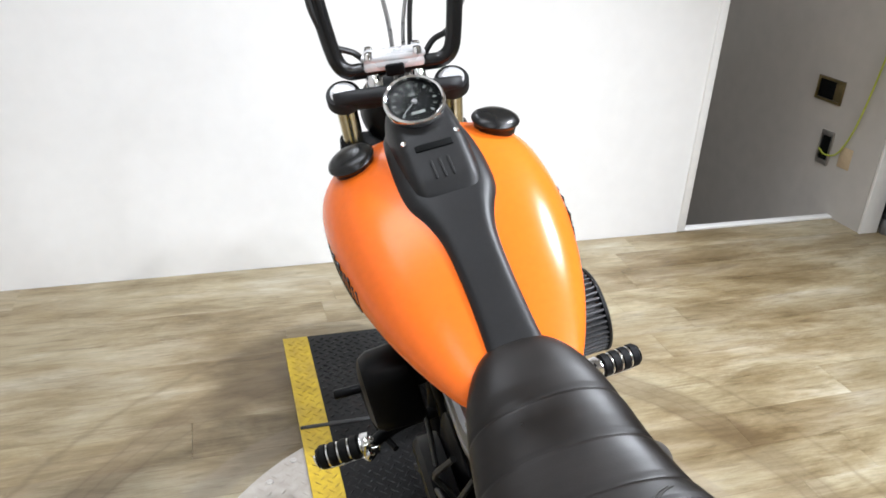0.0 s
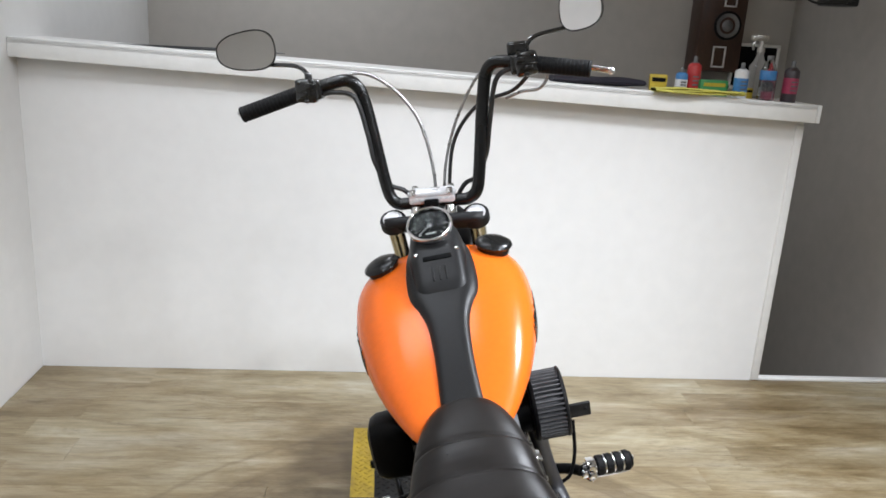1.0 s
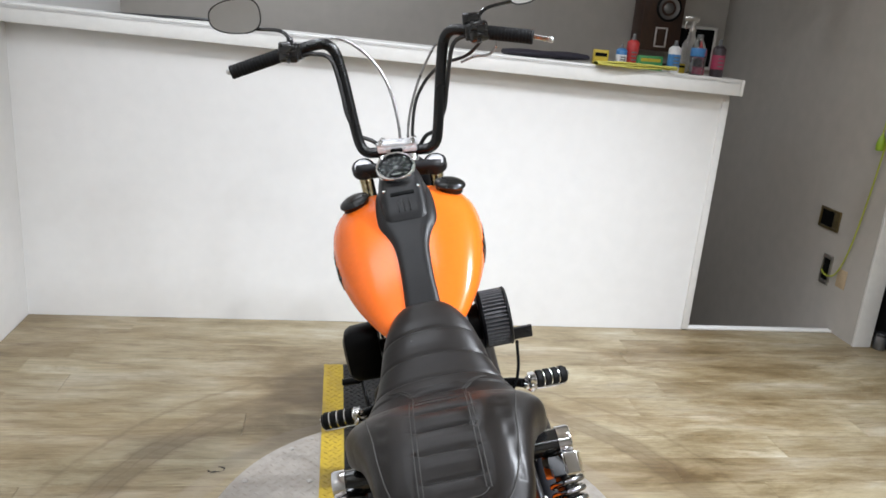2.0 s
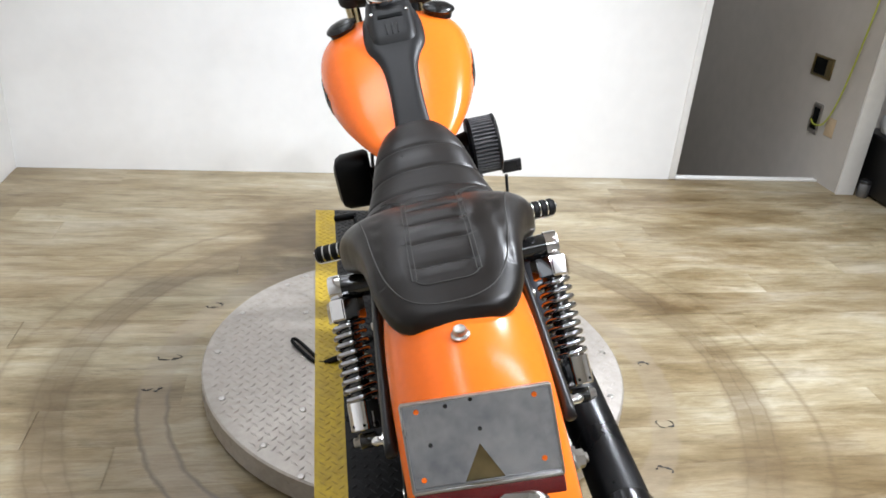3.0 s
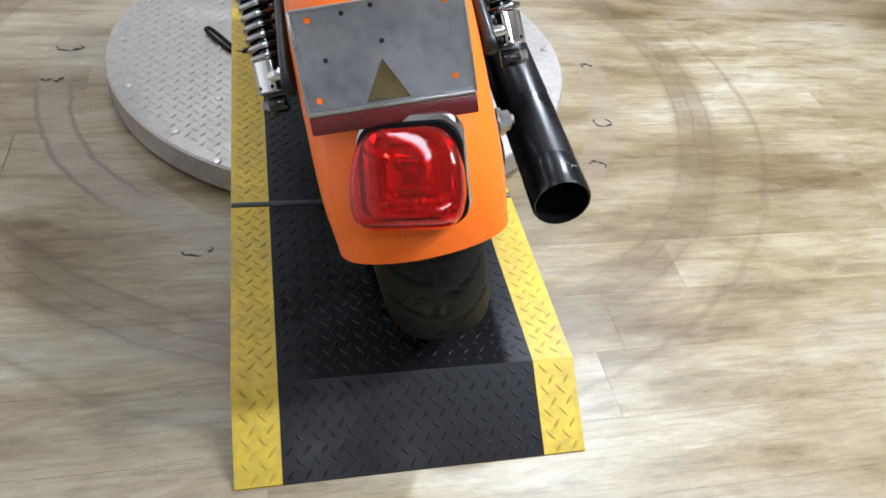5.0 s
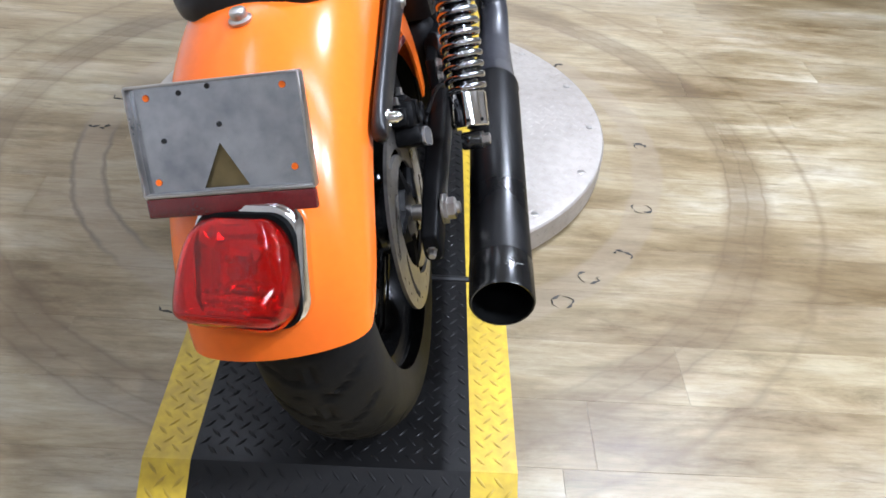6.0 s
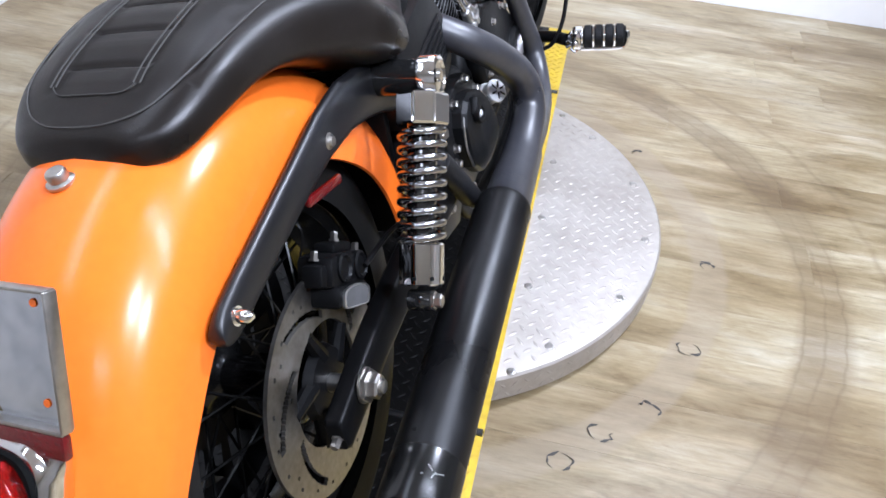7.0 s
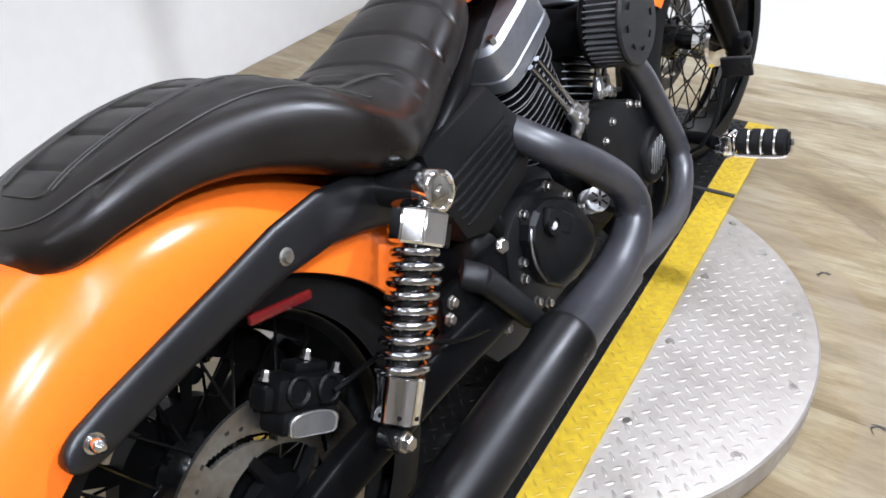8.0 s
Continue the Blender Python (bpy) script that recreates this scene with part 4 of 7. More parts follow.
def shock(s):
    a, b = Vector((s * 0.198, 0.402, 0.598)), Vector((s * 0.2, 0.230, 0.366))
    d = (b - a).normalized()
    n = (b - a).length
    bm = bmesh.new()
    lathe(bm, a, d, [(0.02, 0.0195), (0.03, 0.0195), (n - 0.06, 0.0195), (n - 0.06, 0.012), (n - 0.02, 0.012)], 20)
    sh = part("shock_absorber", bm, M_gloss, bike, "chrome coil-over shock absorber")
    bm = bmesh.new()
    lathe(bm, a, d, [(0.022, 0.022), (0.024, 0.034), (0.027, 0.0365), (0.061, 0.0365), (0.064, 0.034), (0.064, 0.014)], 8)
    bmesh.ops.bevel(bm, geom=[e for e in bm.edges if abs((e.verts[0].co - e.verts[1].co).normalized().dot(d)) > 0.9], offset=0.002, segments=2, affect="EDGES")
    part("upper_cover", bm, M_chrome, sh, "chrome upper shock cover", smooth=20)
    bm = bmesh.new()
    lathe(bm, a, d, [(n - 0.074, 0.016), (n - 0.074, 0.028), (n - 0.072, 0.0298), (n - 0.022, 0.0298), (n - 0.02, 0.028), (n - 0.02, 0.016)], 28)
    part("lower_sleeve", bm, M_chrome, sh, "chrome lower shock sleeve with slots")
    m = Matrix.Translation(a) @ axes_to(d)
    for k in range(8):
        bm = bmesh.new()
        c = m @ Vector((0.0298 * math.cos(k * math.pi / 4), 0.0298 * math.sin(k * math.pi / 4), n - 0.029))
        lathe(bm, c, (c - (m @ Vector((0, 0, n - 0.029)))), [(-0.001, 0.0032), (0.0006, 0.003), (0.0006, 0)], 8)
        part("slot", bm, M_dial, sh)
    bm = bmesh.new()
    turns, z0, z1 = 8.4, 0.07, n - 0.077
    tube(bm, [m @ Vector((0.0275 * math.cos(q), 0.0275 * math.sin(q), z0 + (z1 - z0) * k / 260)) for k, q in ((k, 2 * math.pi * turns * k / 260) for k in range(261))], 0.0056, 10, smooth_it=False)
    part("spring", bm, M_spring, sh, "chrome coil spring", smooth=80)
    for p in (a, b):
        bm = bmesh.new()
        k = 1.0 if p is a else 0.7
        lathe(bm, p - Vector((0.016, 0, 0)), (1, 0, 0), [(0, 0.013 * k), (0, 0.019 * k), (0.002, 0.0205 * k), (0.03, 0.0205 * k), (0.032, 0.019 * k), (0.032, 0.013 * k)], 20)
        part("eye", bm, M_gloss, sh)
    bm = bmesh.new()
    rod(bm, a + Vector((-s * 0.07, 0, 0)), a + Vector((s * 0.016, 0, 0)), 0.024, 0.024, 20)
    part("top_stud", bm, M_gloss, sh)
    bm = bmesh.new()
    lathe(bm, a + Vector((s * 0.0, 0, 0)), (s, 0, 0), [(0, 0.0265), (0.02, 0.0265), (0.024, 0.025), (0.025, 0.021), (0.022, 0.019), (0.022, 0.009), (0.026, 0.007), (0.026, 0)], 24)
    part("cap", bm, M_chrome, sh, "chrome shock stud cap")
    bm = bmesh.new()
    bolt(bm, b + Vector((s * 0.016, 0, 0)), (s, 0, 0), 0.0095, 0.013)
    part("bolt", bm, M_steel, sh)


shock(1), shock(-1)

# plate holder and tail lamp
PC = Vector((-0.002, -0.156, 0.651))
PT = Matrix.Translation(PC) @ Matrix.Rotation(radians(-5), 4, "Z") @ Matrix.Rotation(radians(-25.5), 4, "X")
bm = bmesh.new()
W2, H2 = 0.0935, 0.0555
outer = [(-W2, -H2), (W2, -H2), (W2, H2), (-W2, H2)]
tri = [(-0.003, -0.006), (-0.028, -0.051), (0.022, -0.051)]
vo = [bm.verts.new(PT @ Vector((x, 0.0, z))) for x, z in outer]
vt = [bm.verts.new(PT @ Vector((x, 0.0, z))) for x, z in tri]
for f in ((vo[0], vo[1], vt[2], vt[1]), (vo[1], vo[2], vt[0], vt[2]), (vo[2], vo[3], vt[0]), (vo[3], vo[0], vt[1], vt[0])):
    bm.faces.new(f)
ext = bmesh.ops.extrude_face_region(bm, geom=bm.faces[:])
bmesh.ops.translate(bm, vec=(PT.to_3x3() @ Vector((0, 0.003, 0))), verts=[v for v in ext["geom"] if isinstance(v, bmesh.types.BMVert)])
holder = part("plate_holder", bm, M_plate, bike, "bare steel number plate holder with a triangular cut-out", smooth=20)
bm = bmesh.new()
for c, s in (((0, -0.003, H2), (2 * W2, 0.012, 0.003)), ((-W2, -0.003, 0), (0.003, 0.012, 2 * H2)), ((W2, -0.003, 0), (0.003, 0.012, 2 * H2)), ((0, -0.003, -H2), (2 * W2, 0.012, 0.004))):
    vs = box(bm, c, s, 0.0012)
    for v in vs:
        v.co = PT @ v.co
part("lip", bm, M_steel, holder, "raised bright edge of the plate holder")
bm = bmesh.new()
vs = box(bm, (0, -0.004, -H2 - 0.0125), (2 * W2, 0.009, 0.021), 0.0025)
for v in vs:
    v.co = PT @ v.co
part("reflector_strip", bm, M_red_refl, holder, "dark red reflector strip")
for x, z in ((-0.075, 0.044), (0.073, 0.044), (0.073, -0.036), (-0.079, -0.042)):
    bm = bmesh.new()
    lathe(bm, PT @ Vector((x, -0.0006, z)), PT.to_3x3() @ Vector((0, -1, 0)), [(0, 0.0036), (0.0006, 0.0034), (0.0006, 0)], 12)
    part("hole", bm, M_orange, holder, "screw hole with orange paint behind")
# four smaller near-black discs on the plate's face
for x, z in ((-0.038, 0.046), (-0.006, 0.05), (0.0, 0.012), (-0.064, 0.0)):
    bm = bmesh.new()
    lathe(bm, PT @ Vector((x, -0.0006, z)), PT.to_3x3() @ Vector((0, -1, 0)), [(0, 0.0028), (0.0006, 0.0026), (0.0006, 0)], 12)
    part("hole", bm, M_hose, holder)
bm = bmesh.new()
vs = box(bm, (-0.002, 0.0085, -0.03), (0.075, 0.008, 0.058), 0.002)
for v in vs:
    v.co = PT @ v.co
part("bracket", bm, M_brass, holder)

TT = Matrix.Translation((0.0, -0.23, 0.532)) @ Matrix.Rotation(radians(-13), 4, "Z") @ Matrix.Rotation(radians(-30), 4, "X")


def rounded(w, h, r, out, n=8, top=1.0, dz=0.0):
    """A rounded outline on the fender's skin, lifted off it by out."""
    line = []
    for cx, cz, a0 in ((w - r, h - r, 0), (-(w - r), h - r, 90), (-(w - r), -(h - r), 180), (w - r, -(h - r), 270)):
        for k in range(n + 1):
            a = radians(a0 + 90 * k / n)
            x, z = cx + r * math.cos(a), cz + r * math.sin(a)
            x *= 1 - (1 - top) * (0.5 + z / (2 * h))
            line.append(TT @ Vector((x, -out, z + dz)))
    return line


bm = bmesh.new()
loft(bm, [rounded(0.06, 0.062, 0.026, -0.035, top=0.92, dz=0.009), rounded(0.066, 0.066, 0.03, -0.02, top=0.92, dz=0.009), rounded(0.0665, 0.0655, 0.03, -0.008, top=0.92, dz=0.008), rounded(0.064, 0.0625, 0.03, -0.002, top=0.92, dz=0.007), rounded(0.058, 0.056, 0.028, -0.001, top=0.92, dz=0.004), rounded(0.054, 0.052, 0.026, -0.006, top=0.92, dz=0.004)])
lamp = part("tail_lamp", bm, M_chrome, bike, "chrome tail lamp base with a red wedge lens")
bm = bmesh.new()
loft(bm, [rounded(0.0625, 0.059, 0.029, -0.004, top=0.92, dz=0.003), rounded(0.0645, 0.0605, 0.029, -0.001, top=0.92, dz=0.003), rounded(0.0625, 0.0585, 0.029, 0.002, top=0.92, dz=0.003)])
part("gasket", bm, M_dial, lamp)
# wedge lens: rows of height on the skin, half width, thickness
LENS = [(-0.0585, 0.022, 0.010), (-0.0575, 0.033, 0.016), (-0.055, 0.043, 0.024), (-0.05, 0.0515, 0.035), (-0.044, 0.057, 0.046), (-0.039, 0.06, 0.053), (-0.035, 0.0615, 0.0555), (-0.0325, 0.062, 0.0562), (-0.029, 0.063, 0.0553), (-0.02, 0.0642, 0.0515), (-0.006, 0.0645, 0.0455), (0.012, 0.063, 0.0375), (0.03, 0.059, 0.0295), (0.041, 0.054, 0.0243), (0.049, 0.0475, 0.0195), (0.055, 0.039, 0.015), (0.058, 0.028, 0.0115)]


def lens_arch(u, w, d, n=24):
    """The lens cut across: straight sides rounding into its face."""
    line = []
    for k in range(n + 1):
        a = math.pi * k / n
        c, q = math.cos(a), math.sin(a)
        x = w * math.copysign(abs(c) ** 0.42, c)
        line.append(Vector((x - 0.0025, -max(0.0005, d) * abs(q) ** 0.42, u)))
    return line


rings = []
for u, w, d in LENS:
    inner = lens_arch(u * 0.955, w - 0.003, max(0.001, d - 0.003))
    rings.append([TT @ p for p in lens_arch(u, w, d) + inner[::-1]])
bm = bmesh.new()
loft(bm, rings)
lens = part("lens", bm, M_lens, lamp, "glossy bright red tail lamp lens", smooth=28)
bm = bmesh.new()
rng = random.Random(21)
for k in range(13):
    x = -0.042 + 0.007 * k
    for z in (-0.04, -0.032, -0.024):
        vs = box(bm, (0, 0, 0), (0.0062, 0.006, 0.0062), 0.001)
        turn = Matrix.Rotation(rng.uniform(-0.7, 0.7), 4, "Z") @ Matrix.Rotation(rng.uniform(0.2, 1.1), 4, "X")
        for v in vs:
            v.co = TT @ (Matrix.Translation((x, -0.012 - 0.1 * (z + 0.04), z)) @ turn @ v.co)
part("prism_row", bm, M_chrome, lamp, "rows of small bright prisms")
# bright faceted reflector, bulb and carrier inside
bm = bmesh.new()
rings = []
rng = random.Random(3)
for q in range(8):
    u = 1 - q / 7.4
    ring = rounded(0.052 * u + 0.004, 0.048 * u + 0.004, 0.02 * u + 0.002, 0.004 + (0.004 if q % 2 else 0.0), n=5, top=0.92, dz=0.003)
    rings.append([p + Vector((0, rng.uniform(-0.006, 0.005), rng.uniform(-0.003, 0.003))) for p in ring])
loft(bm, rings)
part("reflector", bm, M_chrome, lamp, "faceted bright reflector", smooth=5)
bm = bmesh.new()
lathe(bm, TT @ Vector((0, 0.0, 0.006)), TT.to_3x3() @ Vector((0, -1, 0)), [(0, 0.009), (0.008, 0.009), (0.012, 0.011), (0.02, 0.009), (0.024, 0)], 16)
part("bulb", bm, M_glass_bulb, lamp)
bm = bmesh.new()
for x in (-0.026, 0.026):
    vs = box(bm, (x, -0.016, -0.036), (0.022, 0.008, 0.006), 0.002)
    for v in vs:
        v.co = TT @ v.co
part("bulb_holder", bm, M_chrome, lamp)

# fuel tank: rows of y, half width, top, bottom
TANK = [(0.688, 0.028, 0.738, 0.724), (0.70, 0.062, 0.748, 0.720), (0.72, 0.085, 0.76, 0.720), (0.755, 0.107, 0.778, 0.726), (0.79, 0.125, 0.798, 0.732), (0.84, 0.146, 0.826, 0.736), (0.91, 0.168, 0.862, 0.74), (1.0, 0.188, 0.903, 0.74), (1.10, 0.197, 0.937, 0.738), (1.17, 0.194, 0.947, 0.735), (1.225, 0.174, 0.934, 0.737), (1.258, 0.148, 0.90, 0.75), (1.275, 0.10, 0.87, 0.775), (1.278, 0.06, 0.845, 0.80)]


def tank_ring(y, n=64, grow=0.0):
    w, t, b = lerp_table(TANK, y)
    w, t = w + grow, t + grow
    zc = b + (t - b) * 0.42
    out = []
    for k in range(n):
        a = 2 * math.pi * k / n
        c, s = math.cos(a), math.sin(a)
        x = -0.008 + w * math.copysign(abs(c) ** 0.72, c)
        z = zc + ((t - zc) * abs(s) ** 0.8 if s > 0 else -(zc - b) * abs(s) ** 0.7)
        out.append(Vector((x, y, z)))
    return out


def tank_top(x, y):
    w, t, b = lerp_table(TANK, y)
    zc = b + (t - b) * 0.42
    c = min(1.0, (abs(x) / w) ** (1 / 0.72))
    return zc + (t - zc) * math.sqrt(max(0, 1 - c * c)) ** 0.8


bm = bmesh.new()
ys = [0.688, 0.69, 0.693, 0.696, 0.70, 0.706, 0.712, 0.72] + [0.73 + 0.02 * k for k in range(25)] + [1.225, 1.24, 1.25, 1.258, 1.265, 1.271, 1.275, 1.278]
loft(bm, [tank_ring(y) for y in sorted(set(ys))])
tank = part("fuel_tank", bm, M_orange, bike, "satin orange teardrop fuel tank", smooth=60)
for s in (-1, 1):
    bm = bmesh.new()
    fz = tank_top(0.122, 1.148)
    lathe(bm, (s * 0.124, 1.155, fz - 0.006), (s * 0.24, -0.16, 1), [(0, 0.036), (0.012, 0.037), (0.016, 0.041), (0.019, 0.042), (0.023, 0.040), (0.028, 0.031), (0.0305, 0.016), (0.031, 0)], 36)
    part("filler_cap", bm, M_barblk, tank, "glossy black filler cap")
    # plain emblem on the side: a bar with uneven short strokes
    rg = random.Random(4)

    def side(y):
        w, t, b = lerp_table(TANK, y)
        return s * (w - 0.0015) - 0.008, b + (t - b) * 0.42
    for k in range(11):
        y = 0.945 + 0.0145 * k
        x, z = side(y)
        bm = bmesh.new()
        box(bm, (x, y, z + 0.004), (0.004, 0.009 + 0.003 * rg.random(), 0.026 + 0.018 * rg.random()), 0.0015, Matrix.Rotation(radians(rg.uniform(-18, 18)), 4, "X"))
        part("emblem_stroke", bm, M_gloss, tank)
    bm = bmesh.new()
    rows = []
    for k in range(9):
        y = 0.938 + 0.0195 * k
        x, z = side(y)
        rows.append([(x + dx, y, z - 0.012 + dz) for dx, dz in ((-0.0025, -0.003), (0.0025, -0.003), (0.0025, 0.003), (-0.0025, 0.003))])
    loft(bm, rows)
    part("emblem_bar", bm, M_gloss, tank, "dark raised emblem strip")

# dash console over the tank: rows of y, half width, lift
DASH = [(0.70, 0.046, 0.004), (0.74, 0.043, 0.009), (0.80, 0.040, 0.011), (0.86, 0.040, 0.012), (0.92, 0.045, 0.013), (0.96, 0.058, 0.014), (0.99, 0.073, 0.015), (1.03, 0.079, 0.016), (1.10, 0.078, 0.018), (1.18, 0.07, 0.02), (1.235, 0.058, 0.02)]
bm = bmesh.new()
rows = []
for i in range(45):
    y = 0.70 + (1.235 - 0.70) * i / 44
    hw, lift = lerp_table(DASH, y)
    row = []
    for k in range(21):
        u = -1 + k / 10
        x = hw * u
        z = tank_top(x, y) + lift * (1 - abs(u) ** 6) - 0.006 * abs(u) ** 12
        row.append(bm.verts.new((x, y, z)))
    rows.append(row)
for a, b in zip(rows, rows[1:]):
    for k in range(20):
        bm.faces.new((a[k], a[k + 1], b[k + 1], b[k]))
low = bmesh.ops.extrude_face_region(bm, geom=bm.faces[:])
for v in low["geom"]:
    if isinstance(v, bmesh.types.BMVert):
        v.co.z -= 0.02
dash = part("dash_console", bm, M_dash, bike, "black grained dash strip over the tank", smooth=50)
# raised pod that carries the speedometer
GC, GN = Vector((-0.004, 1.14, 1.012)), Vector((0, -0.55, 0.835)).normalized()
bm = bmesh.new()
rows = []
POD = [(0.985, 0.045, 0.004), (1.0, 0.055, 0.014), (1.03, 0.060, 0.02), (1.06, 0.062, 0.027), (1.09, 0.064, 0.034), (1.15, 0.064, 0.042), (1.19, 0.06, 0.045), (1.225, 0.05, 0.02)]
for i in range(33):
    y = 0.985 + (1.225 - 0.985) * i / 32
    hw, lift = lerp_table(POD, y)
    row = []
    for k in range(25):
        u = -1 + k / 12
        x = hw * math.copysign(abs(u) ** 0.9, u) if u else 0.0
        z0 = tank_top(x, y) + 0.004
        row.append(bm.verts.new((x, y, z0 + (lift + 0.006) * (1 - abs(u) ** 7))))
    rows.append(row)
for a, b in zip(rows, rows[1:]):
    for k in range(24):
        bm.faces.new((a[k], a[k + 1], b[k + 1], b[k]))
low = bmesh.ops.extrude_face_region(bm, geom=bm.faces[:])
for v in low["geom"]:
    if isinstance(v, bmesh.types.BMVert):
        v.co.z -= 0.03
part("pod", bm, M_dash, dash, "raised black instrument pod", smooth=50)
gm = Matrix.Translation(GC) @ axes_to(GN)
bm = bmesh.new()
lathe(bm, GC, GN, [(-0.07, 0.048), (-0.01, 0.0535), (0.0, 0.0565), (0.01, 0.0585), (0.015, 0.057), (0.017, 0.0545), (0.015, 0.0515), (0.008, 0.0505)], 48, close=False)
gauge = part("speedometer", bm, M_chrome, dash, "round speedometer with a chrome bezel")
bm = bmesh.new()
lathe(bm, GC, GN, [(0.004, 0.0), (0.004, 0.0505), (0.002, 0.0505)], 40, close=False)
part("dial", bm, M_dial, gauge)
bm = bmesh.new()
for k in range(13):
    a = radians(225 - 22.5 * k)
    c = gm @ Vector((0.038 * math.cos(a), 0.038 * math.sin(a), 0.0046))
    vs = box(bm, (0, 0, 0), (0.007, 0.0042 if k % 2 == 0 else 0.002, 0.0006), 0)
    for v in vs:
        v.co = gm @ (Matrix.Translation((0.039 * math.cos(a), 0.039 * math.sin(a), 0.0046)) @ Matrix.Rotation(a, 4, "Z") @ v.co)
vs = box(bm, (0, -0.026, 0.0046), (0.026, 0.006, 0.0006))
for v in vs:
    v.co = gm @ v.co
vs = box(bm, (0, 0.018, 0.0046), (0.012, 0.003, 0.0006))
for v in vs:
    v.co = gm @ v.co
part("dial_marks", bm, M_mark, gauge)
bm = bmesh.new()
vs = box(bm, (-0.018, 0, 0.006), (0.042, 0.002, 0.0008))
for v in vs:
    v.co = gm @ (Matrix.Rotation(radians(42), 4, "Z") @ v.co)
lathe(bm, gm @ Vector((0, 0, 0.004)), GN, [(0, 0.006), (0.004, 0.005), (0.004, 0)], 14)
part("needle", bm, M_white_mark, gauge)
bm = bmesh.new()
lathe(bm, GC, GN, [(0.0095, 0.0495), (0.0115, 0.0495), (0.0135, 0.03), (0.014, 0), ], 40, close=False)
g = part("cover_glass", bm, M_clear, gauge)
g.visible_shadow = False
for ob in [gauge] + list(gauge.children):
    for v in ob.data.vertices:
        v.co = GC + (v.co - GC) * 0.88
# slot, ribs and screws of the pod
pz = lambda x, y: tank_top(x, y) + 0.004 + lerp_table(POD, y)[1] + 0.006
bm = bmesh.new()
sl = (pz(0, 1.075) - pz(0, 1.055)) / 0.02
vs = box(bm, (0, 1.062, pz(0, 1.062) + 0.0005), (0.062, 0.013, 0.004), 0.0018, Matrix.Rotation(math.atan(sl), 4, "X"))
part("slot", bm, M_dial, dash, "dark indicator slot")
for x in (-0.014, 0, 0.014):
    bm = bmesh.new()
    sl = (pz(0, 1.04) - pz(0, 1.005)) / 0.035
    box(bm, (x, 1.022, pz(x, 1.022) + 0.0008), (0.004, 0.038, 0.003), 0.0012, Matrix.Rotation(math.atan(sl), 4, "X"))
    part("rib", bm, M_dash, dash)
for x in (-0.044, 0.044):
    bm = bmesh.new()
    lathe(bm, (x, 1.083, pz(x, 1.083) - 0.005), (0, -0.5, 0.9), [(0, 0.0055), (0.003, 0.005), (0.004, 0.003), (0.004, 0)], 12)
    part("screw", bm, M_chrome, dash)

# seat: rows of y, half width, centre height, bottom height
SEAT = [(0.018, 0.03, 0.715, 0.700), (0.026, 0.064, 0.732, 0.694), (0.05, 0.092, 0.745, 0.69), (0.10, 0.113, 0.766, 0.70), (0.17, 0.125, 0.781, 0.703), (0.23, 0.138, 0.787, 0.692), (0.29, 0.156, 0.784, 0.668), (0.345, 0.175, 0.766, 0.64), (0.39, 0.184, 0.735, 0.617), (0.43, 0.18, 0.712, 0.612), (0.48, 0.158, 0.706, 0.612), (0.54, 0.135, 0.716, 0.62), (0.60, 0.118, 0.738, 0.64), (0.66, 0.106, 0.762, 0.667), (0.71, 0.09, 0.778, 0.695), (0.745, 0.066, 0.784, 0.725), (0.765, 0.035, 0.778, 0.755), (0.77, 0.015, 0.773, 0.765)]
PLEATS = (0.108, 0.164, 0.219, 0.273, 0.326, 0.378, 0.429, 0.479, 0.532, 0.593, 0.658)
PANEL = 0.048


def seat_top(x, y):
    hw, t, b = lerp_table(SEAT, y)
    u = min(1, abs(x) / max(hw, 1e-4))
    zc = b + (t - b) * 0.35
    e = 0.6 if y < 0.4 else 0.6 + 0.3 * min(1.0, (y - 0.4) / 0.1)
    return zc + (t - zc) * max(0.0, 1 - u ** 2.5) ** (0.5 * e)


bm = bmesh.new()
rings = []
N = 72
for i in range(300):
    y = 0.018 + (0.77 - 0.018) * (0.5 - 0.5 * math.cos(math.pi * i / 299)) * 0.4 + (0.77 - 0.018) * i / 299 * 0.6
    hw, t, b = lerp_table(SEAT, y)
    zc = b + (t - b) * 0.35
    ring = []
    for k in range(N):
        a = 2 * math.pi * k / N
        c, s = math.cos(a), math.sin(a)
        x = hw * math.copysign(abs(c) ** 0.8, c)
        z = zc + ((t - zc) * abs(s) ** (0.6 if y < 0.4 else 0.6 + 0.3 * min(1.0, (y - 0.4) / 0.1)) if s > 0 else -(zc - b) * abs(s) ** 0.5)
        if s > 0:
            edge = PANEL if y < 0.5 else 0.2
            if abs(x) < edge and y > 0.07:
                near = min(abs(y - p) for p in PLEATS)
                fade = 0.6 if y > 0.5 else min(1, (edge - abs(x)) / 0.006) * min(1, (y - 0.07) / 0.01)
                z += (-0.0042 * math.exp(-(near / 0.003) ** 2) + 0.0032 * min(1, near / 0.024) ** 0.8 - (0.004 if y < 0.44 else 0.0)) * fade * min(1, s * 3)
            if 0.07 < y < 0.5:
                z -= 0.004 * math.exp(-((abs(x) - PANEL) / 0.0035) ** 2) * min(1, (y - 0.07) / 0.01)
            # shoulder seam behind the rider's place
            z -= 0.003 * math.exp(-((abs(x) - 0.098 + 0.08 * max(0, y - 0.3)) / 0.003) ** 2) * (1 if 0.09 < y < 0.5 else 0)
        ring.append((x, y, z))
    rings.append(ring)
loft(bm, rings)
seat = part("seat", bm, M_leather, bike, "black leather two-up seat with stitched pleats", smooth=70)
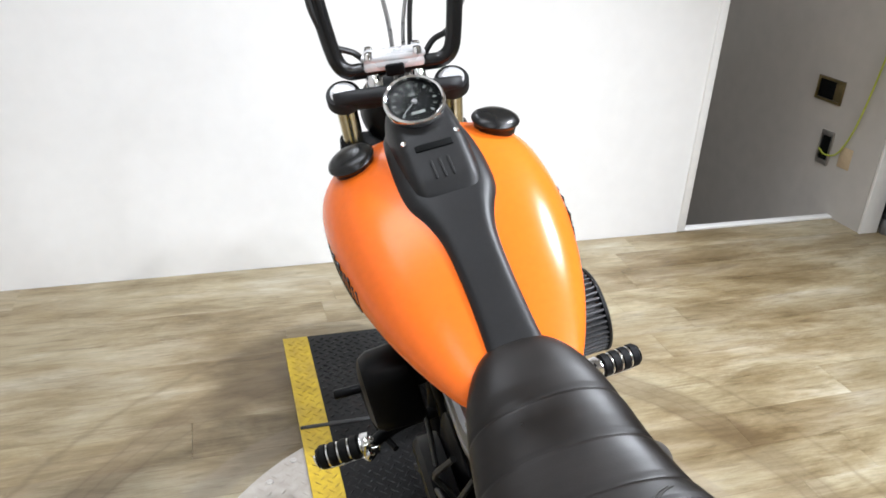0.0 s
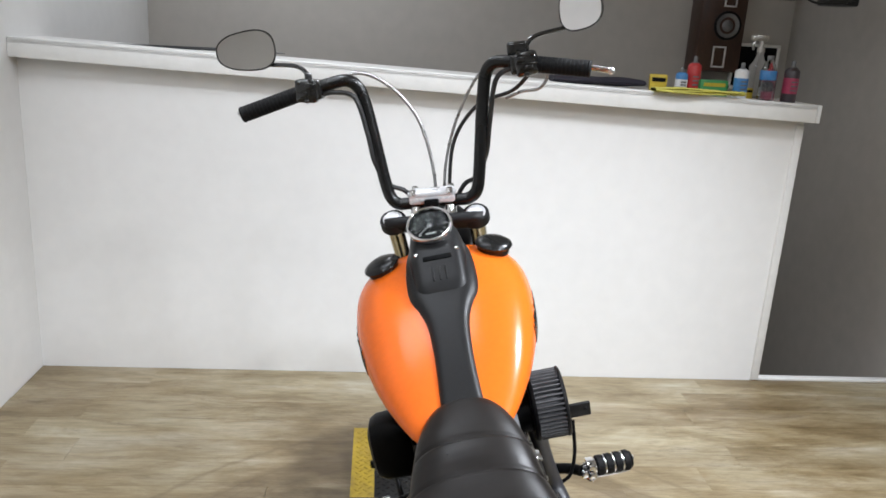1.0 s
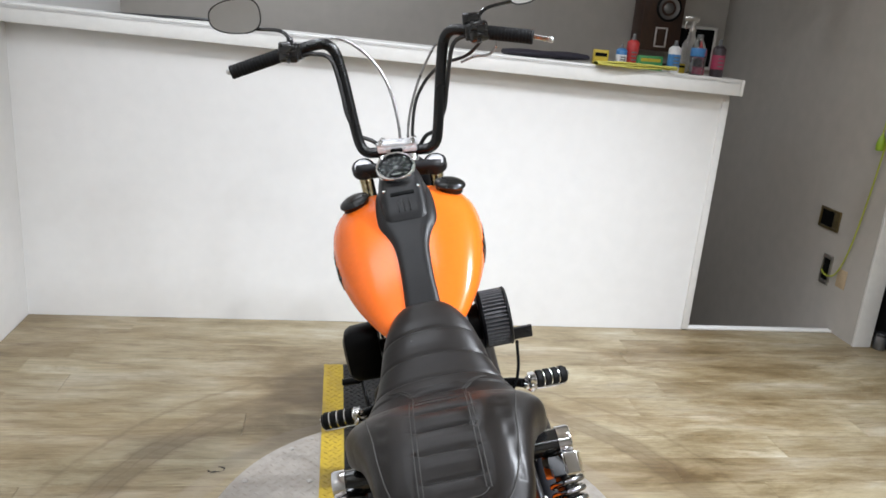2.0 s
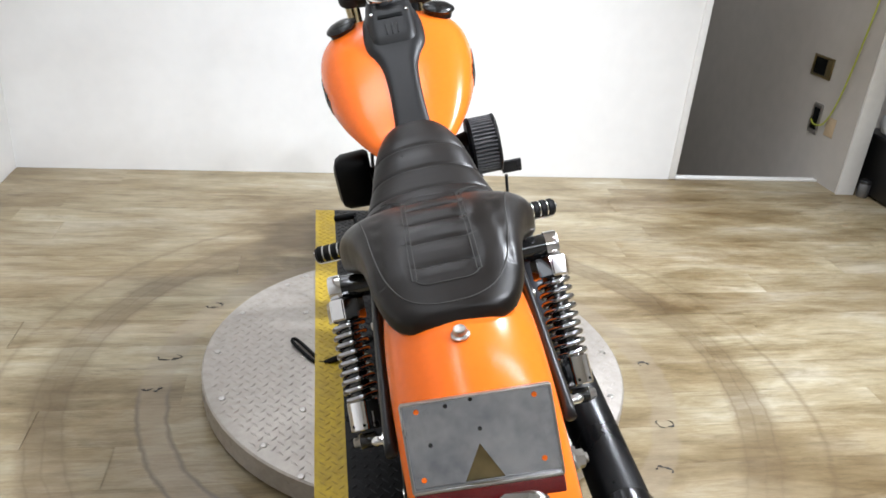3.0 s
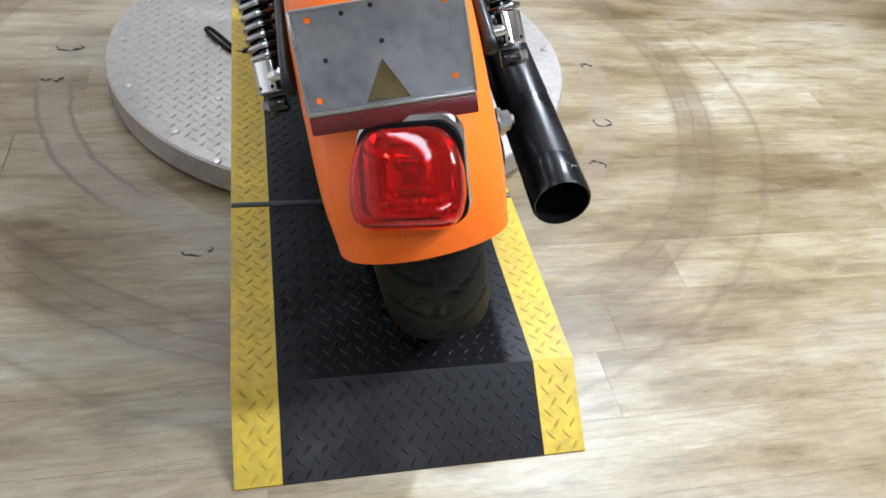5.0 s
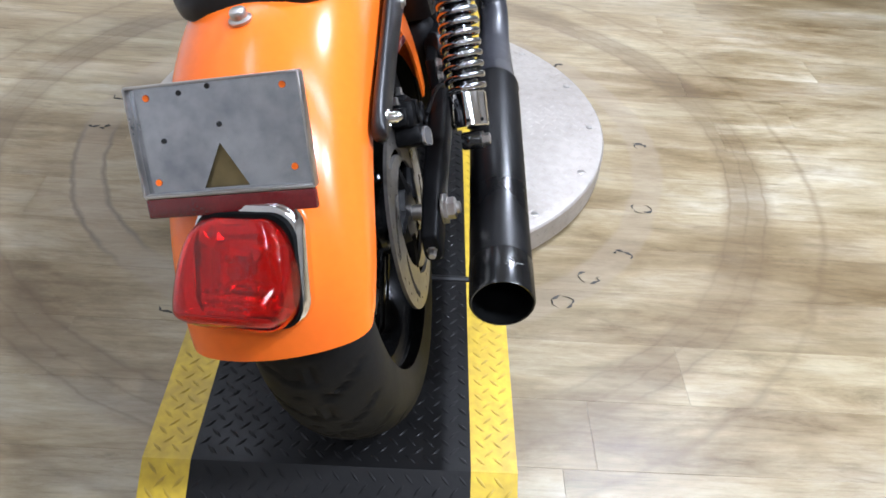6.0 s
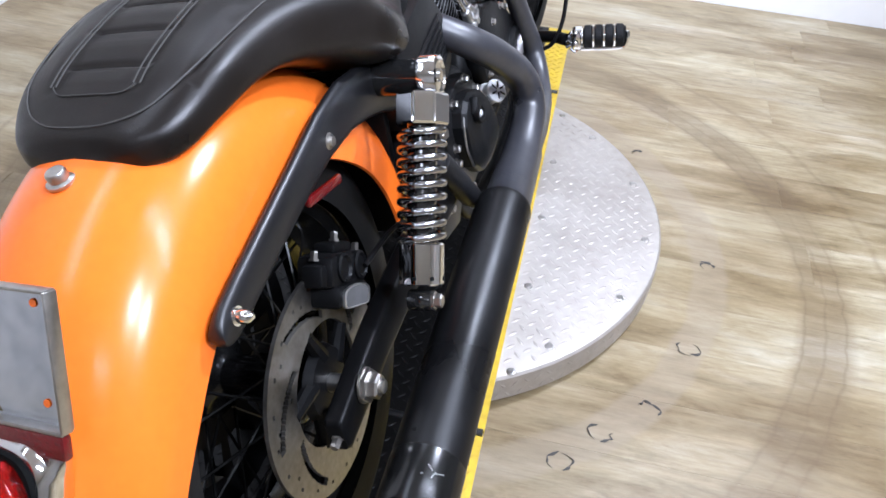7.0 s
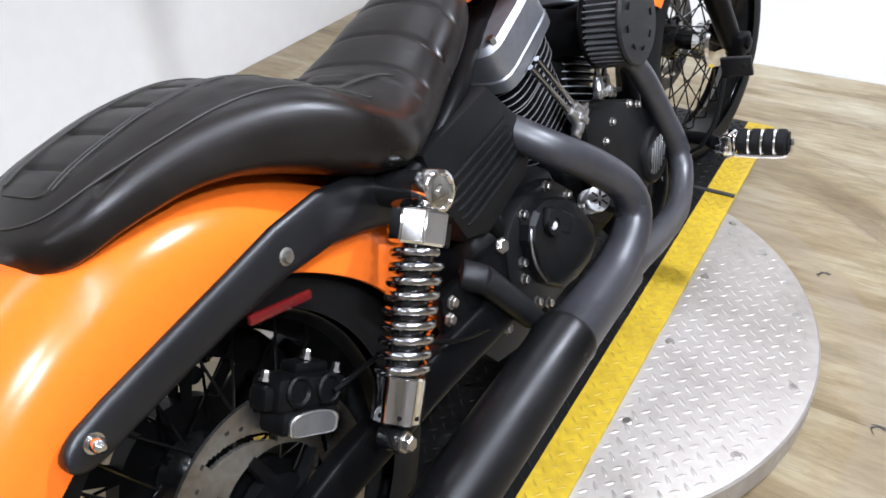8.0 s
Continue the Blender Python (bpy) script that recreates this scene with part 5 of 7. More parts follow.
for s in (-1, 1):
    for off in (0.0035, -0.0035):
        bm = bmesh.new()
        pts = []
        for k in range(20):
            y = 0.08 + (0.47 - 0.08) * k / 19
            x = s * (PANEL + off)
            pts.append((x, y, seat_top(x, y) + 0.0008))
        pts += [(s * (x + off), y, seat_top(x + off, y) + 0.0026) for x, y in ((0.056, 0.482), (0.066, 0.497), (0.08, 0.508), (0.094, 0.514))]
        tube(bm, pts, 0.0009, 5, 4)
        part("stitching", bm, M_thread, seat, "fine grey stitching")
bm = bmesh.new()
pts = [(PANEL * u, 0.08 - 0.012 * (1 - u ** 6), seat_top(PANEL * u, 0.08 - 0.012 * (1 - u ** 6)) + 0.0008) for u in [-1 + k / 10 for k in range(21)]]
tube(bm, pts, 0.0009, 5, 4)
part("stitching", bm, M_thread, seat)
for s in (-1, 1):
    bm = bmesh.new()
    pts = [(s * x, y, seat_top(x, y) + 0.0006) for x, y in ((0.0, 0.034), (0.035, 0.038), (0.068, 0.058), (0.092, 0.10), (0.107, 0.17), (0.116, 0.24), (0.126, 0.30), (0.13, 0.36), (0.12, 0.44))]
    tube(bm, pts, 0.0011, 5, 6)
    part("piping", bm, M_thread, seat)

# frame rails, backbone and battery box
for s in (-1, 1):
    bm = bmesh.new()
    tube(bm, [(s * 0.125, 0.45, 0.55), (s * 0.12, 0.56, 0.52), (s * 0.115, 0.62, 0.40), (s * 0.12, 0.66, 0.22), (s * 0.12, 0.78, 0.15), (s * 0.12, 1.15, 0.15), (s * 0.09, 1.28, 0.28), (s * 0.05, 1.26, 0.6), (s * 0.035, 1.25, 0.8)], 0.017, 12)
    part("frame_rail", bm, M_black, bike)
    bm = bmesh.new()
    tube(bm, [(s * 0.12, 0.30, 0.60), (s * 0.115, 0.45, 0.575), (s * 0.1, 0.62, 0.63), (s * 0.04, 0.8, 0.68), (0, 1.2, 0.80)], 0.018, 12)
    part("frame_rail", bm, M_black, bike)
bm = bmesh.new()
tube(bm, [(0, 0.62, 0.66), (0, 0.9, 0.70), (0, 1.24, 0.84)], 0.03, 14)
part("backbone", bm, M_black, bike)
# side covers with ribs
for s in (-1, 1):
    bm = bmesh.new()
    out = [(0.48, 0.605), (0.655, 0.632), (0.735, 0.54), (0.735, 0.50), (0.705, 0.466), (0.58, 0.432), (0.525, 0.45), (0.495, 0.52)]
    prism(bm, [(s * 0.062, y, z) for y, z in out], (s * 0.076, 0, 0), 0.014)
    # left cover and ribs get a darker black: that side's shade as colour
    cover = part("side_cover", bm, M_casing if s > 0 else M_black, bike, "ribbed black side cover")
    for k in range(6):
        bm = bmesh.new()
        z = 0.474 + 0.0145 * k
        y0 = 0.53 - 0.005 * k
        tube(bm, [(s * 0.136, y0, z), (s * 0.139, y0 + 0.02, z + 0.003), (s * 0.139, 0.66, z + 0.024), (s * 0.136, 0.69 - 0.003 * k, z + 0.028)], 0.0032, 8, 4)
        part("rib", bm, M_casing if s > 0 else M_black, cover)
bm = bmesh.new()
box(bm, (0, 0.62, 0.52), (0.13, 0.2, 0.2), 0.02)
part("oil_tank", bm, M_black, bike)

# inner black guard between wheel and battery
bm = bmesh.new()
box(bm, (0, 0.50, 0.42), (0.17, 0.02, 0.26), 0.006, Matrix.Rotation(radians(-10), 4, "X"))
part("mud_flap", bm, M_black, bike)

# transmission and its cover
bm = bmesh.new()
box(bm, (0, 0.68, 0.34), (0.25, 0.26, 0.2), 0.03, seg=3)
gearbox = part("gearbox", bm, M_casing, bike, "black gearbox")
bm = bmesh.new()
out = [(0.60, 0.40), (0.64, 0.432), (0.70, 0.444), (0.765, 0.43), (0.815, 0.385), (0.835, 0.32), (0.82, 0.26), (0.76, 0.235), (0.69, 0.238), (0.635, 0.25), (0.605, 0.29), (0.59, 0.35)]
prism(bm, [(0.105, y, z) for y, z in out], (0.036, 0, 0), 0.008)
cov = part("gearbox_cover", bm, M_casing, gearbox, "black gearbox end cover")
bm = bmesh.new()
out = [(0.645, 0.412), (0.665, 0.425), (0.70, 0.424), (0.755, 0.402), (0.795, 0.362), (0.822, 0.314), (0.822, 0.278), (0.79, 0.262), (0.735, 0.258), (0.69, 0.268), (0.655, 0.3), (0.637, 0.345), (0.634, 0.39)]
rings = []
for x, g in ((0.14, 1.0), (0.158, 1.0), (0.166, 0.95), (0.17, 0.86), (0.1705, 0.84), (0.177, 0.62), (0.178, 0.56)):
    rings.append([(x, 0.732 + (y - 0.732) * g + 0.012 * (1 - g), 0.335 + (z - 0.335) * g - 0.01 * (1 - g)) for y, z in out])
loft(bm, rings)
clutch = part("clutch_cover", bm, M_casing, gearbox, "domed black clutch cover", smooth=22)
bm = bmesh.new()
for v in box(bm, (0, 0, 0), (0.02, 0.085, 0.036), 0.009):
    v.co = Matrix.Translation((0.172, 0.703, 0.388)) @ Matrix.Rotation(radians(-38), 4, "X") @ v.co
lathe(bm, (0.176, 0.678, 0.394), (1, -0.1, 0.2), [(0, 0.017), (0.008, 0.0165), (0.009, 0.012), (0.004, 0.010), (0.004, 0)], 20)
part("plug_boss", bm, M_casing, clutch)
bm = bmesh.new()
bolt(bm, (0.180, 0.678, 0.395), (1, -0.1, 0.2), 0.0055, 0.004)
part("plug", bm, M_bright, clutch, "small bright plug screw")
bm = bmesh.new()
tube(bm, [(0.160, 0.648, 0.408), (0.161, 0.636, 0.385), (0.160, 0.638, 0.345), (0.160, 0.656, 0.302)], 0.0022, 6)
part("gasket_edge", bm, M_alu, clutch, "bright gasket edge")
bolts([(0.140, y, z) for y, z in ((0.655, 0.424), (0.735, 0.432), (0.79, 0.388), (0.627, 0.355), (0.622, 0.328), (0.672, 0.25), (0.643, 0.272), (0.83, 0.345))], (1, 0, 0), gearbox, M_steel, 0.0068, 0.012)
bolts([(0.138, 0.594, 0.404)], (1, -0.2, 0.3), gearbox, M_steel, 0.0095, 0.007)
bm = bmesh.new()
lathe(bm, (0.14, 0.862, 0.335), (0.8, -0.4, 0.45), [(0, 0.022), (0.01, 0.022), (0.014, 0.019), (0.03, 0.019), (0.032, 0.023), (0.036, 0.022), (0.038, 0.012), (0.038, 0)], 22)
filler = part("oil_filler", bm, M_bright, gearbox, "chrome oil filler cap")
fd_ = Vector((0.8, -0.4, 0.45)).normalized()
fm = Matrix.Translation(Vector((0.14, 0.862, 0.335)) + fd_ * 0.038) @ axes_to(fd_)
for k in range(6):
    bm = bmesh.new()
    for v in box(bm, (0.011, 0, 0.0012), (0.013, 0.004, 0.003), 0.001):
        v.co = fm @ (Matrix.Rotation(k * math.pi / 3, 4, "Z") @ v.co)
    part("flute", bm, M_chrome, filler)
bm = bmesh.new()
rod(bm, (0.15, 0.515, 0.399), (0.168, 0.588, 0.282), 0.021, 0.0195, 20, 0.004)
rod(bm, (0.125, 0.5, 0.41), (0.152, 0.52, 0.392), 0.024, 0.022, 16, 0.004)
peg_mount = part("passenger_peg_mount", bm, M_wrinkle, bike, "black passenger peg mount")
bm = bmesh.new()
rod(bm, (0.168, 0.588, 0.282), (0.17, 0.602, 0.26), 0.013, 0.012, 12, 0.003)
part("pivot_pin", bm, M_bright, peg_mount, "bright pivot pin")
bolts([(0.14, 0.554, 0.282), (0.136, 0.456, 0.394), (0.136, 0.442, 0.375)], (1, 0, 0), bike, M_steel, 0.0078, 0.009)
bm = bmesh.new()
prism(bm, [(0.118, 0.43, 0.36), (0.118, 0.44, 0.41), (0.118, 0.60, 0.41), (0.118, 0.66, 0.27), (0.118, 0.60, 0.22), (0.118, 0.52, 0.24)], (0.018, 0, 0), 0.004)
part("pivot_bracket", bm, M_black, bike)

# engine
bm = bmesh.new()
lathe(bm, (-0.11, 1.0, 0.33), (1, 0, 0), [(0, 0.09), (0.01, 0.115), (0.02, 0.125), (0.19, 0.125), (0.2, 0.12), (0.215, 0.1)], 36)
box(bm, (0, 0.98, 0.26), (0.2, 0.24, 0.12), 0.03, seg=3)
engine = part("engine_case", bm, M_black, bike, "black V-twin crankcase")
bm = bmesh.new()
out = [(0.905, 0.455), (0.94, 0.487), (1.02, 0.463), (1.115, 0.425), (1.17, 0.378), (1.203, 0.325), (1.2, 0.268), (1.16, 0.235), (1.08, 0.232), (0.98, 0.248), (0.925, 0.3), (0.9, 0.38)]
prism(bm, [(0.098, y, z) for y, z in out], (0.04, 0, 0), 0.012)
cam_cover = part("cam_cover", bm, M_casing, engine, "black engine side cover")
bm = bmesh.new()
lathe(bm, (0.136, 1.149, 0.294), (1, 0, 0), [(0, 0.06), (0.008, 0.058), (0.013, 0.052), (0.014, 0)], 32)
part("timer_cover", bm, M_casing, engine, "round black cover with bright slats")
for k in range(6):
    bm = bmesh.new()
    h = 0.046 * math.sqrt(1 - ((k - 2.5) / 3.4) ** 2)
    box(bm, (0.151, 1.149 + (k - 2.5) * 0.013, 0.294), (0.003, 0.0035, 2 * h * 0.8), 0.001, Matrix.Rotation(radians(-25), 4, "X"))
    part("slat", bm, M_alu, engine)
bolts([(0.136, y, z) for y, z in ((1.075, 0.432), (1.112, 0.416), (0.998, 0.428), (0.962, 0.406), (0.925, 0.35), (1.0, 0.265), (1.085, 0.245))], (1, 0, 0), engine, M_steel, 0.0062, 0.009)


def cylinder_bank(y0, lean, name):
    """A finned black cylinder with bright fin edges and a cast rocker box."""
    d = Vector((0, math.sin(lean), math.cos(lean)))
    o = Vector((0, y0, 0.42))
    m = Matrix.Translation(o) @ Matrix.Rotation(-lean, 4, "X")

    def ring(z, w, l, n=36, e=0.55):
        return [m @ Vector((w * math.copysign(abs(math.cos(a)) ** e, math.cos(a)), l * math.copysign(abs(math.sin(a)) ** e, math.sin(a)), z)) for a in [2 * math.pi * k / n for k in range(n)]]
    bm = bmesh.new()
    loft(bm, [ring(0.0, 0.062, 0.062), ring(0.21, 0.062, 0.062)])
    bank = part(name, bm, M_black, engine)
    for k in range(14):
        bm = bmesh.new()
        z = 0.02 + 0.0132 * k
        w = 0.082 if k < 10 else 0.09
        loft(bm, [ring(z, w - 0.002, w - 0.002), ring(z + 0.0015, w, w), ring(z + 0.0035, w, w), ring(z + 0.005, w - 0.002, w - 0.002)])
        part("fin", bm, M_black, bank)
        bm = bmesh.new()
        rr = ring(z + 0.0026, w + 0.0003, w + 0.0003)
        tube(bm, rr + [rr[0]], 0.0011, 4, 1, smooth_it=False)
        part("fin_edge", bm, M_finedge, bank, "bright machined fin edge")
    bm = bmesh.new()
    loft(bm, [ring(0.204, 0.096, 0.09, 36, 0.3), ring(0.207, 0.1, 0.094, 36, 0.3), ring(0.228, 0.1, 0.094, 36, 0.3), ring(0.231, 0.098, 0.092, 36, 0.3), ring(0.278, 0.096, 0.09, 36, 0.3), ring(0.287, 0.088, 0.082, 36, 0.3), ring(0.29, 0.07, 0.066, 36, 0.3)])
    part("rocker_box", bm, M_castsat, bank, "polished aluminium rocker box", smooth=25)
    bolts([m @ Vector((sx, sy, 0.25)) for sx, sy in ((0.083, 0.06), (0.083, -0.062), (-0.083, 0.06), (-0.083, -0.062))], d, bank, M_alu, 0.008, 0.045)
    return bank


cylinder_bank(0.93, radians(-22.5), "rear_cylinder")
cylinder_bank(1.025, radians(22.5), "front_cylinder")
for y0, z0, y1, z1 in ((0.905, 0.477, 0.815, 0.6), (0.922, 0.482, 0.838, 0.606), (1.008, 0.49, 1.05, 0.612), (1.034, 0.482, 1.078, 0.606)):
    bm = bmesh.new()
    rod(bm, (0.118, y0, z0), (0.108, y1, z1), 0.0052, seg=14)
    pr = part("pushrod_tube", bm, M_spring, engine, "dull chrome pushrod tube")
    bm = bmesh.new()
    d = (Vector((0.108, y1, z1)) - Vector((0.118, y0, z0))).normalized()
    lathe(bm, Vector((0.118, y0, z0)), d, [(-0.01, 0.011), (0.006, 0.011), (0.01, 0.009), (0.02, 0.009), (0.022, 0.006)], 14)
    part("base", bm, M_alu, pr)
for y, z, tilt in ((0.916, 0.466, 35), (1.022, 0.474, -18)):
    bm = bmesh.new()
    tm = Matrix.Translation((0.122, y, z)) @ Matrix.Rotation(radians(tilt), 4, "X")
    for c, d, b in (((0, 0, 0), (0.022, 0.05, 0.012), 0.004), ((0.002, 0, 0.004), (0.026, 0.014, 0.022), 0.004), ((0, 0.028, -0.001), (0.016, 0.014, 0.016), 0.004), ((0, -0.028, -0.001), (0.016, 0.014, 0.016), 0.004)):
        for v in box(bm, c, d, b):
            v.co = tm @ v.co
    part("tappet_block", bm, M_alu, engine, "bright tappet block")

# black filler added so no bright floor shows between the cylinders
bm = bmesh.new()
box(bm, (0.0, 0.962, 0.53), (0.12, 0.11, 0.2), 0.02, None, 3)
box(bm, (0.0, 1.0, 0.43), (0.17, 0.2, 0.06), 0.015)
part("intake_body", bm, M_black, engine, "added black block closing the dark gap between the cylinders")
# frame down tubes, and a black block added to keep their gap dark
for sx in (-1, 1):
    bm = bmesh.new()
    tube(bm, [(sx * 0.035, 1.27, 0.72), (sx * 0.07, 1.235, 0.5), (sx * 0.075, 1.215, 0.28), (sx * 0.075, 1.16, 0.19), (sx * 0.075, 1.04, 0.175)], 0.018, 14)
    part("down_tube", bm, M_black, bike)
bm = bmesh.new()
box(bm, (0, 1.228, 0.34), (0.13, 0.035, 0.13), 0.006)
part("regulator", bm, M_black, bike, "plain black block added to darken the gap between the down tubes")

# air cleaner
ac = Vector((0.157, 1.008, 0.605))
bm = bmesh.new()
lathe(bm, ac + Vector((-0.024, 0, 0)), (1, 0, 0), [(0, 0.05), (0, 0.072), (0.005, 0.076), (0.01, 0.076), (0.012, 0.072)], 48)
aircl = part("air_cleaner", bm, M_black, bike, "round open-element air cleaner with black end plates")
bm = bmesh.new()
rings = []
for q in (0, 1):
    rings.append([ac + Vector((-0.013 + 0.059 * q, (0.0745 if k % 4 < 2 else 0.063) * math.cos(2 * math.pi * k / 176), (0.0745 if k % 4 < 2 else 0.063) * math.sin(2 * math.pi * k / 176))) for k in range(176)])
loft(bm, rings)
part("filter_element", bm, M_filter, aircl, "grey pleated filter gauze", smooth=10)
bm = bmesh.new()
lathe(bm, ac + Vector((0.045, 0, 0)), (1, 0, 0), [(0, 0.072), (0.002, 0.076), (0.006, 0.076), (0.009, 0.072), (0.01, 0.0)], 48)
part("end_plate", bm, M_wrinkle, aircl, "black end plate with small slots")
for k in range(8):
    bm = bmesh.new()
    a = 2 * math.pi * k / 8
    box(bm, ac + Vector((0.0555, 0.048 * math.cos(a), 0.048 * math.sin(a))), (0.002, 0.006, 0.012), 0.001, Matrix.Rotation(a, 4, "X"))
    part("slot", bm, M_dial, aircl)
bm = bmesh.new()
lathe(bm, (0.045, 1.0, 0.592), (1, 0.1, 0.1), [(0, 0.05), (0.03, 0.042), (0.11, 0.05)], 24)
part("intake", bm, M_black, aircl)

# exhaust
bm = bmesh.new()
tube(bm, [(0.095, 0.70, 0.555), (0.165, 0.725, 0.505), (0.198, 0.79, 0.444), (0.22, 0.848, 0.374), (0.228, 0.845, 0.315), (0.222, 0.77, 0.268), (0.221, 0.66, 0.256), (0.221, 0.54, 0.254)], [0.026, 0.0275, 0.029, 0.0295, 0.031, 0.034, 0.039, 0.042], 20, 10)
exhaust = part("exhaust", bm, M_pipe, bike, "matt black two-into-one exhaust", smooth=60)
bm = bmesh.new()
tube(bm, [(0.09, 1.0, 0.60), (0.13, 1.035, 0.575), (0.146, 1.122, 0.48), (0.156, 1.18, 0.37), (0.172, 1.205, 0.262), (0.196, 1.11, 0.202), (0.213, 0.96, 0.217), (0.221, 0.83, 0.245), (0.222, 0.70, 0.253)], [0.022, 0.022, 0.022, 0.022, 0.023, 0.024, 0.026, 0.03, 0.03], 20, 10)
part("front_header", bm, M_pipe, exhaust, smooth=60)
bm = bmesh.new()
rings = []
for t in [k / 20 for k in range(21)]:
    y = 0.80 - 0.26 * t
    ry, rz = 0.034 + 0.012 * t, 0.030 + 0.016 * t
    rings.append([(0.223 - 0.002 * t + rz * math.cos(a), y, 0.252 + 0.002 * t + ry * math.sin(a) - 0.012 * (1 - t) * (1 if math.sin(a) < 0 else 0)) for a in [2 * math.pi * k / 24 for k in range(24)]])
loft(bm, rings)
part("collector", bm, M_pipe, exhaust, smooth=50)
mp0, mp1 = Vector((0.221, 0.545, 0.254)), Vector((0.226, 0.0, 0.226))
md = (mp1 - mp0).normalized()
ML = (mp1 - mp0).length
bm = bmesh.new()
lathe(bm, mp0, md, [(-0.045, 0.043), (-0.0445, 0.0485), (-0.038, 0.0495), (-0.034, 0.0485), (ML - 0.078, 0.0485), (ML - 0.076, 0.0475)], 40)
muffler = part("muffler", bm, M_muff, exhaust, "straight satin black muffler")
bm = bmesh.new()
lathe(bm, mp0, md, [(ML - 0.075, 0.047), (ML - 0.0745, 0.0492), (ML - 0.004, 0.0492), (ML, 0.047), (ML - 0.001, 0.0448), (ML - 0.05, 0.0435), (ML - 0.09, 0.022), (ML - 0.09, 0)], 40)
part("end_cap", bm, M_barblk, exhaust, "satin black muffler tip")
# near-black lining paints the shade inside the muffler tip
bm = bmesh.new()
lathe(bm, mp0, md, [(ML - 0.002, 0.0444), (ML - 0.05, 0.0425), (ML - 0.085, 0.021), (ML - 0.085, 0)], 40, close=False)
part("bore", bm, M_dial, exhaust, "black bore lining with the hollow's shade in its colour")
mm = Matrix.Translation(mp0) @ axes_to(md)
for a, zz in ((0.0, ML - 0.092), (2.1, ML - 0.09), (-2.1, ML - 0.09)):
    p = mp0 + md * zz + (Matrix.Rotation(a, 3, md) @ Vector((-0.25, 0, 0.97)).normalized()) * 0.0484
    bm = bmesh.new()
    lathe(bm, p, p - (mp0 + md * zz), [(0, 0.003), (0.0006, 0.003), (0.0006, 0)], 10)
    part("rivet_hole", bm, M_dial, muffler)
bm = bmesh.new()
for k, (da, dz, n, rot) in enumerate(((0, 0.0, 0.012, 0.3), (0.14, 0.004, 0.01, 1.2), (0.26, -0.004, 0.009, -0.7), (0.42, 0.006, 0.004, 0.2))):
    nrm = Matrix.Rotation(da + 0.15, 3, md) @ Vector((0.75, 0, 0.66)).normalized()
    c = mp0 + md * (ML - 0.04 + dz) + nrm * 0.0493
    fr = Matrix((md.cross(nrm), md, nrm)).transposed().to_4x4()
    vs = box(bm, (0, 0, 0), (n, 0.0018, 0.0008), 0)
    for v in vs:
        v.co = Matrix.Translation(c) @ fr @ Matrix.Rotation(rot, 4, "Z") @ v.co
part("print_mark", bm, M_white_mark, muffler, "short white print strokes")

# primary cover, horn cover and left side
bm = bmesh.new()
rings = []
for x, g in ((-0.11, 0.0), (-0.115, 0.008), (-0.155, 0.008), (-0.165, 0.0), (-0.168, -0.015)):
    rings.append([(x, 0.865 + (0.255 + g) * math.copysign(abs(math.cos(a)) ** 0.75, math.cos(a)), 0.32 + (0.095 + g) * math.sin(a)) for a in [2 * math.pi * k / 40 for k in range(40)]])
loft(bm, rings)
part("primary_cover", bm, M_black, bike, "long black primary drive cover")
bm = bmesh.new()
rings = []
for x, w, h in ((-0.13, 0.046, 0.066), (-0.14, 0.052, 0.072), (-0.20, 0.05, 0.07), (-0.215, 0.044, 0.062), (-0.222, 0.03, 0.045)):
    rings.append([(x, 1.0 + w * math.copysign(abs(math.cos(a)) ** 0.6, math.cos(a)), 0.585 + h * math.copysign(abs(math.sin(a)) ** 0.6, math.sin(a))) for a in [2 * math.pi * k / 28 for k in range(28)]])
loft(bm, rings)
horn = part("horn_cover", bm, M_black, bike, "black horn cover")
bm = bmesh.new()
rod(bm, (-0.05, 1.0, 0.6), (-0.135, 1.0, 0.59), 0.018, seg=14)
part("bracket", bm, M_black, horn)


